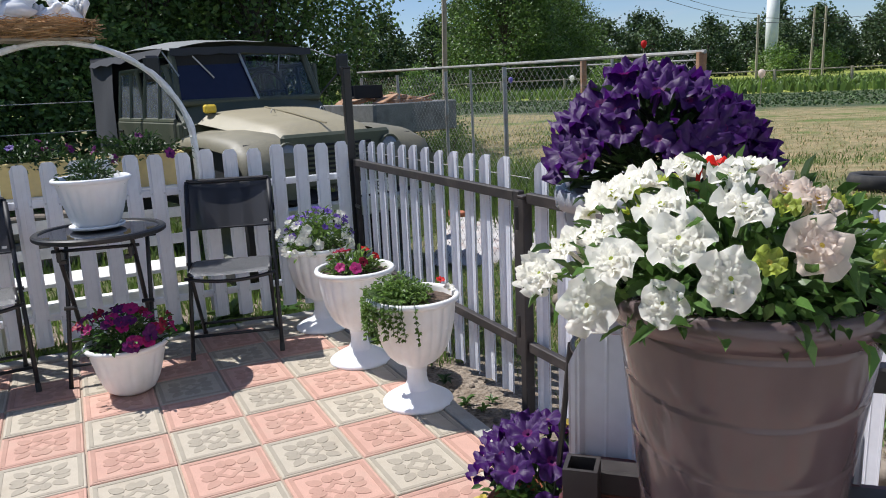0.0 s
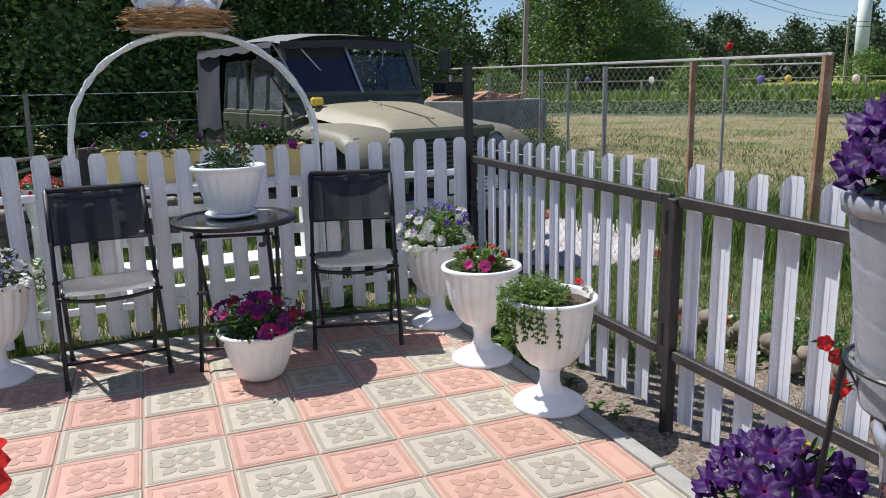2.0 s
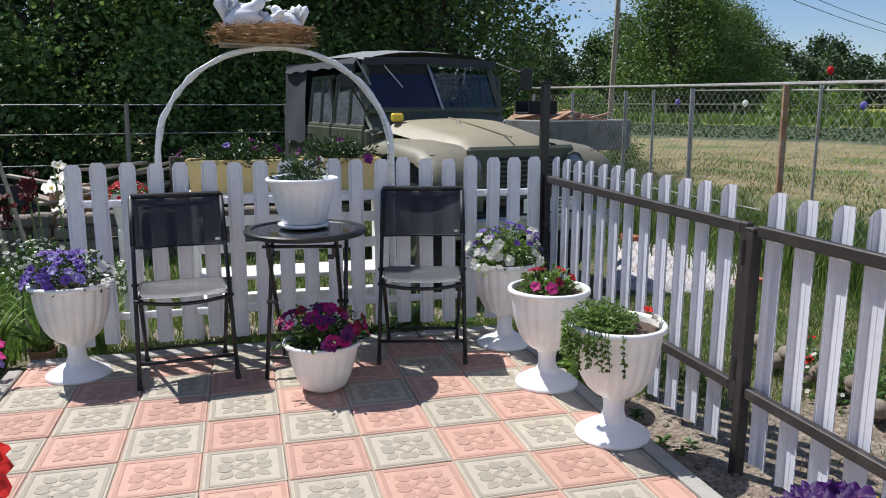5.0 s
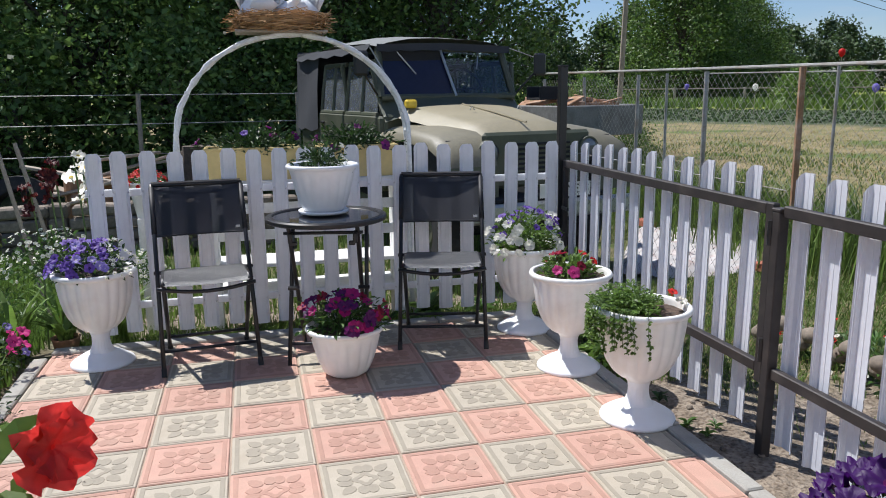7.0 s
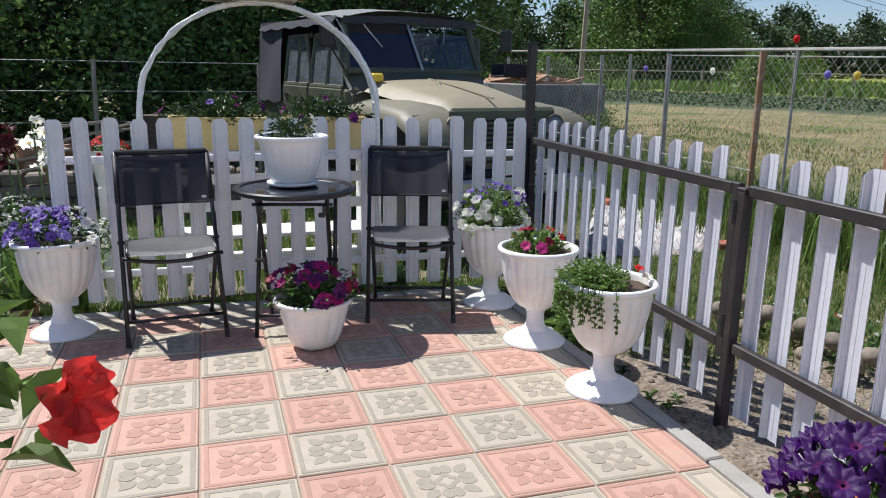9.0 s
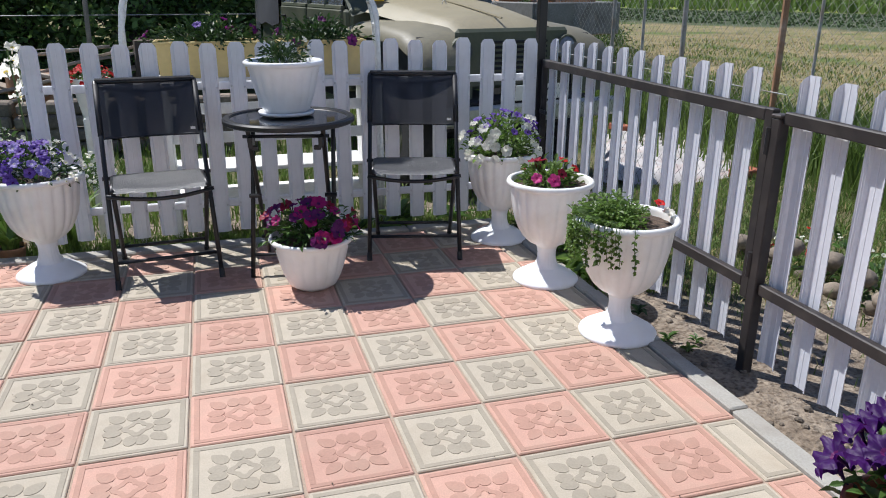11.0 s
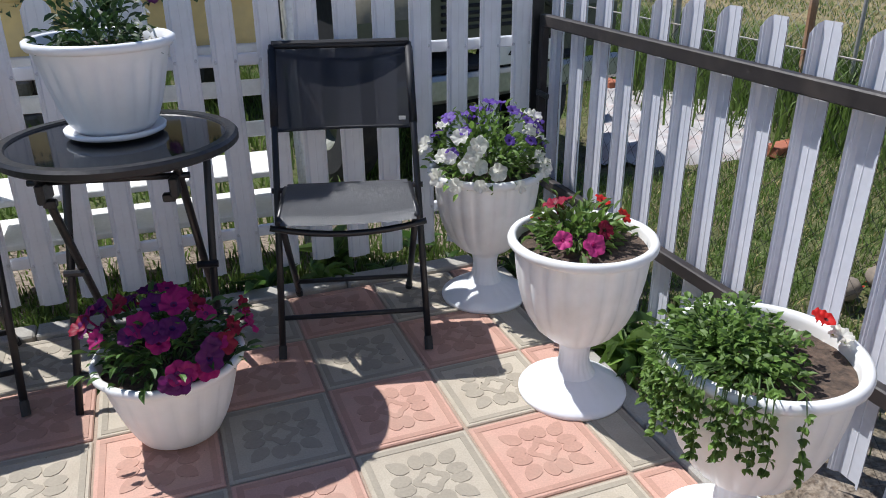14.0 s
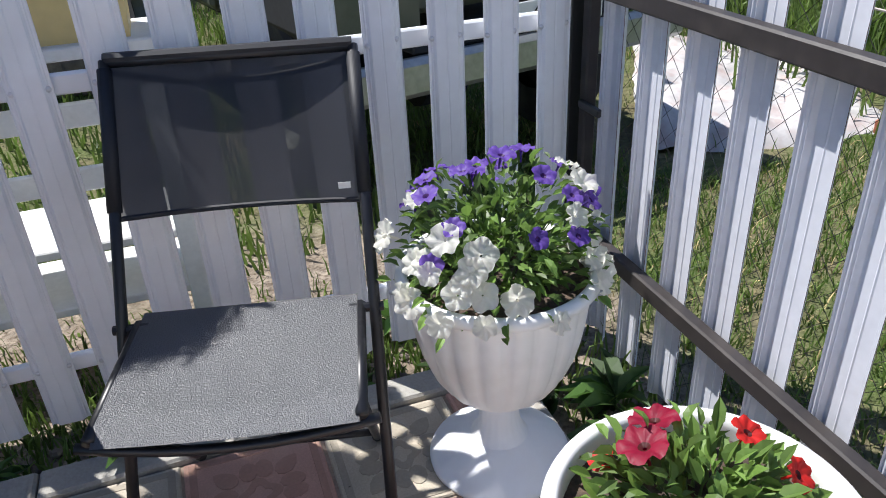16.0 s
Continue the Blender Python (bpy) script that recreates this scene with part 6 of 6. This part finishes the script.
    for x, y, s in ((-2.0, 0.8, 0.3), (-2.1, 0.2, 0.28), (-1.9, -0.4, 0.25), (-2.6, 0.9, 0.35), (-2.9, 2.4, 0.45), (-2.3, 2.9, 0.5), (-3.6, 1.8, 0.5), (-1.85, -1.0, 0.25), (-2.0, -1.8, 0.3), (-3.3, 3.4, 0.5)):
        build_plant("bed_plant", pose(x, y, height(x, y)), "leafy green garden plant in the flower bed", s, s, s, 380, 0.06, [], "leaf", 0.2)
    for k, (x, y) in enumerate(((-1.85, 2.55), (-1.72, 2.6))):
        p = thing("garden_stake", pose(x, y, height(x, y)), "pale weathered wooden stake leaning in the bed", "stake")
        part("stick", G().tube([(0.12, 0, 0), (-0.10 - 0.03 * k, 0.03, 1.24 - 0.04 * k)], 0.013, 7), M["weathered_wood"], p)


build_bed()
grass_patch("lawn", "bright green lawn beyond the flower bed", 34000, lambda: (-1.65 - abs(random.gauss(0, 1.6)), rnd(-2.5, 5.5)), (0.05, 0.16), 0.006, "leaf_light")


def build_junk():
    p = thing("scrap_pile", pose(-1.9, 6.6, -0.3), "shaded heap of weathered boards and scrap under trees", "scrap pile")
    for i in range(12):
        part("board", G().box((rnd(.6, 1.2), 0.12, 0.03), (0, 0, 0), 0.004), M["weathered_wood"], p, m=pose(rnd(-.7, .7), rnd(-.3, .3), 0.35 + i * 0.05, rnd(-12, 12), rnd(-18, 18), rnd(-35, 35)))
    part("tyre", G().lathe([(0.22, -0.08), (0.36, -0.08), (0.38, 0), (0.36, 0.08), (0.22, 0.08)], 28), M["rubber"], p, m=pose(-1.0, -0.2, 0.38, 75))
    part("drum", G().tube([(-0.3, 0, 0), (-0.3, 0, 0.7)], 0.28, 20), M["rusty"], p)
    part("stump", G().tube([(0.85, 0.1, -0.1), (0.85, 0.1, 1.0)], [0.2, 0.17], 12), M["bark"], p)
    w = thing("stone_wall", pose(-1.2, 5.6, -0.3), "low rough tan stone retaining wall in shade", "stone wall")
    for i in range(60):
        g = G().box((rnd(.16, .26), 0.18, rnd(.1, .14)), (0, 0, 0), 0.02)
        part("stone", g, M["stone"], w, m=pose(-2.0 + (i % 15) * 0.22 + rnd(-.02, .02), rnd(-.02, .02), 0.08 + (i // 15) * 0.13, rnd(-4, 4), rnd(-4, 4), rnd(-6, 6)))


build_junk()


# ---------------------------------------------------------------- near pots by the gate side
def wavy_pot(name, m, label, rt, rb, h, mat, waves=4, cat="flower pot"):
    u = thing(name, m, label, cat)
    prof = [(0.001, 0), (rb - 0.004, 0), (rb, 0.006)]
    n = 100
    for i in range(1, n + 1):
        f = i / n
        prof.append((rb + (rt - rb) * f, h * f))

    def wave(i, a):
        if i < 3 or i > n - 4:
            return 1.0
        f = (i - 2) / n
        k = f * (waves + 0.3) - 0.30 * math.sin(a + 0.6)
        return 1.0 - 0.014 * (1 - (k % 1.0)) ** 10

    part("body", G().lathe(prof, 96, wave), M[mat], u, smooth=True)
    part("rim", G().lathe([(rt - 0.004, h - 0.03), (rt + 0.006, h - 0.028), (rt + 0.009, h - 0.008), (rt + 0.006, h), (rt - 0.004, h + 0.002), (rt - 0.01, h - 0.01), (rt - 0.014, h - 0.06)], 80), M[mat], u, smooth=True)
    part("soil", soil_disc(rt - 0.012, h - 0.035), M["soil"], u, "", True)
    return u


# shelf of dark steel tube with pale slats along its back
def build_stand():
    m = pose(0.39, -2.16, 0, 0, 0, -44)
    b = thing("steel_shelf", m, "dark steel tube plant shelf with pale clipped slats along the back", "plant shelf")
    for x in (-0.16, 0.36):
        for y in (-0.15, 0.15):
            part("leg", G().box((0.04, 0.04, 0.795), (x, y, 0.3975), 0.003), M["dark_steel"], b)
    for y in (-0.15, 0.15):
        part("frame", G().box((0.60, 0.036, 0.036), (0.10, y, 0.777), 0.003), M["dark_steel"], b)
    for y in (-0.10, 0.0, 0.10):
        part("plank", G().box((0.60, 0.09, 0.012), (0.10, y, 0.801), 0.003), M["red_brown"], b)
    # square post with an open top, and the tube that leaves it
    g = G()
    for dx, dy, w, d in ((-0.0175, 0, 0.005, 0.04), (0.0175, 0, 0.005, 0.04), (0, -0.0175, 0.03, 0.005), (0, 0.0175, 0.03, 0.005)):
        g.box((w, d, 0.86), (-0.17 + dx, 0.02 + dy, 0.43))
    part("post", g, M["dark_steel"], b, "open-topped square tube")
    part("rail", G().box((0.62, 0.032, 0.032), (0.14, 0.055, 0.826), 0.003), M["dark_steel"], b)
    part("rail", G().box((0.62, 0.028, 0.032), (0.14, 0.168, 0.935), 0.003), M["dark_steel"], b)
    me = picket_mesh("slat", [M["picket_back"], M["edge_brown"]], 0.095, 0.30, 0.024, -0.014)
    for k, x in enumerate((-0.155, -0.03, 0.10, 0.23, 0.36)):
        part("slat", me, None, b, m=pose(x, 0.14, 0.675, 0, 0, rnd(-3, 3)))


build_stand()
GP = (0.388, -2.160)
wavy_pot("flower_pot", pose(GP[0], GP[1], 0.808), "glossy taupe plastic pot with wavy relief lines", 0.131, 0.096, 0.282, "taupe_pot", 4)
_lf = Vector((-0.70, 0.50, 0.3)).normalized()
build_plant("petunia_plant", pose(GP[0] + 0.0, GP[1] + 0.015, 1.082), "ruffled double white petunias with blush blooms and lush leaves", 0.172, 0.172, 0.105, 1500, 0.030,
            [("bigwhite", 21, lambda d: d.dot(_lf) > 0.35 and d.z > 0.02 and d.y < 0.75), ("bigwhite", 4, lambda d: d.dot(_lf) > 0.1 and d.z > 0.4), ("blush", 3, lambda d: -0.1 < d.x * 0.655 - d.y * 0.755 < 0.4 and d.x + d.y < -0.2 and d.z > 0.35), ("limebud", 16, lambda d: d.z > 0.35), ("redbig", 1, lambda d: d.y > 0.3 and d.z > 0.7), ("redbig", 1, lambda d: d.x > 0.75)], "leaf", 0.25, face=0.2, up=0.45, gap=0.038)

TW = (0.574, -1.822)
wavy_pot("stacked_planter", pose(TW[0], TW[1], 0.815), "tall grey plastic planter with wavy relief on a steel ring stand", 0.145, 0.105, 0.325, "grey_pot", 4)
wavy_pot("stacked_planter", pose(0.705, -1.80, 0.352), "grey plastic planter on a low bench under the ring stand", 0.135, 0.10, 0.385, "grey_pot", 3)
lb = thing("low_bench", pose(0.715, -1.80, 0, 0, 0, -30), "low dark steel bench with red-brown planks", "bench")
for x in (-0.17, 0.17):
    for y in (-0.15, 0.15):
        part("leg", G().box((0.03, 0.03, 0.335), (x, y, 0.1675), 0.003), M["dark_steel"], lb)
for y in (-0.12, 0.0, 0.12):
    part("plank", G().box((0.40, 0.11, 0.015), (0, y, 0.3435), 0.003), M["red_brown"], lb)
s = thing("ring_stand", pose(TW[0], TW[1], 0), "black steel ring stand that holds a planter", "plant stand")
part("ring", G().tube([(0.128 * math.cos(t), 0.128 * math.sin(t), 0.885) for t in (2 * math.pi * k / 32 for k in range(33))], 0.004, 6), M["black_steel"], s)
part("ring", G().tube([(0.09 * math.cos(t), 0.09 * math.sin(t), 0.811) for t in (2 * math.pi * k / 32 for k in range(33))], 0.004, 6), M["black_steel"], s)
for k in range(3):
    t = 0.35 + k * 2.094
    part("leg", G().tube([(0.09 * math.cos(t), 0.09 * math.sin(t), 0.811), (0.13 * math.cos(t), 0.13 * math.sin(t), 0.885), (0.215 * math.cos(t), 0.215 * math.sin(t), 0.0)], 0.005, 6), M["black_steel"], s)
build_plant("petunia_plant", pose(TW[0], TW[1], 1.15), "deep purple petunias mounded over a grey planter", 0.135, 0.135, 0.132, 520, 0.036,
            [("bigpurple", 52, lambda d: d.z > 0.16), ("purple", 14, lambda d: d.z > 0.0)], "leaf_dark", 0.3, face=0.3)
build_plant("petunia_plant", pose(0.705, -1.80, 0.725), "leafy young petunias in the lower planter", 0.13, 0.13, 0.09, 240, 0.034, [], "leaf", 0.3)
sp = thing("trailing_petunia", pose(0.705, -1.80, 0.72), "thin trailing stems with small red petunias over a planter rim", "plant")
sg, sl = G(), G()
for k, (q, kind) in enumerate((((-0.125, 0.19, 0.135), "sprig"), ((-0.065, 0.215, 0.095), "sprig"), ((-0.085, 0.185, 0.05), "sprig"), ((-0.02, 0.20, 0.16), "sprig"))):
    pts = bend((-0.02, 0.03, 0.01), q, 0.035, 8)
    sg.tube(pts, 0.0016, 5)
    for c in pts[2:]:
        for _ in range(2):
            leaf_shape(sl, aim(c, (rnd(-1, 1), rnd(-1, 1), rnd(-.4, .6)), rnd(-40, 40)), rnd(0.015, 0.026), 0.009, 0.2, 0.3)
    part("blossom", BLOOM[kind][k], None, sp, m=Matrix.Translation(q) @ Vector((-0.5, -0.6, 0.25 - 0.3 * (k % 2))).to_track_quat("Z", "Y").to_matrix().to_4x4())
part("stems", sg, M["stem"], sp)
part("leaves", sl, M["leaf_dark"], sp)

LP = (0.487, -1.645)
ls = thing("plant_stool", pose(*LP, 0), "low dark steel stool under a flower pot", "plant stand")
part("top", G().box((0.22, 0.22, 0.02), (0, 0, 0.185), 0.004), M["dark_steel"], ls)
for a in (-0.095, 0.095):
    for b in (-0.095, 0.095):
        part("leg", G().box((0.02, 0.02, 0.176), (a, b, 0.088), 0.002), M["dark_steel"], ls)
t = thing("plastic_pot", pose(*LP, 0.1955), "orange terracotta-coloured pot with yellow pansies and purple petunias", "flower pot")
part("body", G().lathe([(0.001, 0), (0.08, 0), (0.108, 0.31), (0.113, 0.312), (0.115, 0.345), (0.107, 0.345), (0.097, 0.30)], 56), M["terracotta"], t, smooth=True)
part("soil", soil_disc(0.102, 0.32), M["soil"], t, "", True)
build_plant("petunia_plant", pose(LP[0], LP[1], 0.525), "deep purple petunias with yellow pansies in a low pot", 0.12, 0.125, 0.16, 360, 0.034,
            [("bigpurple", 34, lambda d: d.x > -0.7), ("yellow", 9, lambda d: d.x < -0.2 and d.y < 0.1 and d.z < 0.4)], "leaf", 0.3, face=0.3)

# red petunia on the near side
r = thing("plant_table", pose(-1.02, -1.96, 0), "small dark steel stand for a flower pot", "plant stand")
part("top", G().box((0.30, 0.30, 0.02), (0, 0, 0.67), 0.004), M["dark_steel"], r)
for a in (-0.12, 0.12):
    for b in (-0.12, 0.12):
        part("leg", G().box((0.025, 0.025, 0.66), (a, b, 0.33), 0.002), M["dark_steel"], r)
wavy_pot("flower_pot", pose(-1.02, -1.96, 0.681), "white round pot with a red petunia", 0.13, 0.10, 0.19, "plastic", 2)
p = thing("red_petunia", pose(-1.028, -1.96, 0.848), "scarlet ruffled petunia on green stems leaning over the pot", "plant")
part("stems", G().tube(bend((0, 0, 0), (0.365, 0.11, 0.17), 0.05, 8), 0.0035, 6).tube(bend((0, 0, 0), (0.25, 0.05, 0.22), 0.04, 8), 0.003, 6), M["stem"], p)
for k, (q, d) in enumerate((((0.385, 0.105, 0.155), (0.75, -0.65, 0.05)),)):
    part("blossom", BLOOM["bigred"][0], None, p, m=Matrix.Translation(q) @ Vector(d).to_track_quat("Z", "Y").to_matrix().to_4x4() @ pose(0, 0, 0, 0, 0, 70 * k))
g = G()
for k in range(70):
    f = rnd(0, 0.92) if k < 46 else rnd(0.7, 0.96)
    q = Vector((0.34 * f, 0.09 * f, 0.21 * f + 0.06 * math.sin(math.pi * f) - (0 if k % 3 else 0.04)))
    if k > 45:
        q = Vector((0.335 + rnd(-.04, .035), 0.09 + rnd(-.03, .03), 0.20 + rnd(-.09, .05)))
    l = rnd(0.04, 0.065)
    leaf_shape(g, aim(q, (rnd(-1, 1), rnd(-1, 1), rnd(-.2, 1)), rnd(-40, 40)), l, l * 0.5, 0.3, 0.3)
part("leaves", g, M["leaf_light"], p)


# ---------------------------------------------------------------- patio tiles, each a piece of its own
def tile_mesh(name, base, relief, w=0.292, d=0.292):
    g = G()
    a, b = w / 2, d / 2
    g.box((w, d, 0.03), (0, 0, -0.0155), 0.003)
    # a low frame band a little in from the edge
    for x0, x1, y0, y1 in ((-a + 0.010, a - 0.010, -b + 0.010, -b + 0.026), (-a + 0.010, a - 0.010, b - 0.026, b - 0.010),
                           (-a + 0.010, -a + 0.026, -b + 0.026, b - 0.026), (a - 0.026, a - 0.010, -b + 0.026, b - 0.026)):
        g.box((x1 - x0, y1 - y0, 0.002), ((x0 + x1) / 2, (y0 + y1) / 2, 0.0), 0.0006, slot=1)
    z0, z1 = -0.001, 0.0006
    rise = [0.0]

    def blob(cx, cy, l, wd, ang, tip=1.0):
        out = []
        for k in range(10):
            t = 2 * math.pi * k / 10
            u = math.cos(t)
            out.append((u * l / 2, math.sin(t) * wd / 2 * (1 - 0.35 * tip * max(0, u))))
        c, s = math.cos(ang), math.sin(ang)
        rise[0] += 0.00006
        g.slab([(cx + c * x - s * y, cy + s * x + c * y) for x, y in out], z0 - rise[0], z1 + rise[0], slot=1)

    if min(w, d) > 0.2:
        for q in range(4):
            t = math.pi / 4 + q * math.pi / 2
            for off, r, l, wd in ((0, 0.092, 0.064, 0.045), (0.56, 0.072, 0.054, 0.041), (-0.56, 0.072, 0.054, 0.041)):
                blob(r * math.cos(t + off), r * math.sin(t + off), l, wd, t + off * 1.5, 1.6 if off == 0 else 0.2)
        # quatrefoil ring round an open centre
        k = 24
        ring = [(0.040 * (1 + 0.18 * math.cos(4 * 2 * math.pi * s / k)), 0.021 * (1 + 0.24 * math.cos(4 * 2 * math.pi * s / k))) for s in range(k)]
        vs, fs = [], []
        for s, (ro, ri) in enumerate(ring):
            t = 2 * math.pi * s / k
            vs += [(ro * math.cos(t), ro * math.sin(t), z1), (ri * math.cos(t), ri * math.sin(t), z1), (ro * math.cos(t), ro * math.sin(t), z0), (ri * math.cos(t), ri * math.sin(t), z0)]
        for s in range(k):
            i, j = 4 * s, 4 * ((s + 1) % k)
            fs += [(i, j, j + 1, i + 1), (i + 2, j + 2, j, i), (i + 1, j + 1, j + 3, i + 3)]
        g.add(vs, fs, slot=1)
    return g.mesh(name, [M[base], M[relief]])


def lay_tiles():
    white, pink = tile_mesh("tile", "tile_white", "tile_white_relief"), tile_mesh("tile", "tile_pink", "tile_pink_relief")
    cut_w, cut_p = (tile_mesh("tile", *s, w=0.122) for s in (("tile_white", "tile_white_relief"), ("tile_pink", "tile_pink_relief")))
    for j in range(-12, 5):
        for i in range(-5, 4):
            w = 0.122 if i == 3 else 0.292
            me = ((cut_w, cut_p) if i == 3 else (white, pink))[(i + j) % 2]
            x = i * P + (0.065 if i == 3 else P / 2)
            part("tile", me, None, floor, m=pose(x + rnd(-.001, .001), j * P + P / 2 + rnd(-.001, .001), rnd(-0.0012, 0.0012), rnd(-.2, .2), rnd(-.2, .2), rnd(-.25, .25) + (0 if i == 3 else 90 * random.randrange(4))))


lay_tiles()


# crumbs of leaf and petal dropped on the tiles
_lg = G()
for _ in range(90):
    _x, _y = rnd(-1.3, 1.0), rnd(-2.2, 1.45)
    _s = rnd(0.004, 0.010)
    leaf_shape(_lg, pose(_x, _y, 0.0035, rnd(-12, 12), rnd(-12, 12), rnd(0, 360)), _s, _s * 0.6, 0.3, 0.1)
solid("leaf_litter", _lg, M["bark"], "tiny dry crumbs of leaf scattered on the tiles", "leaf litter", "stuff")
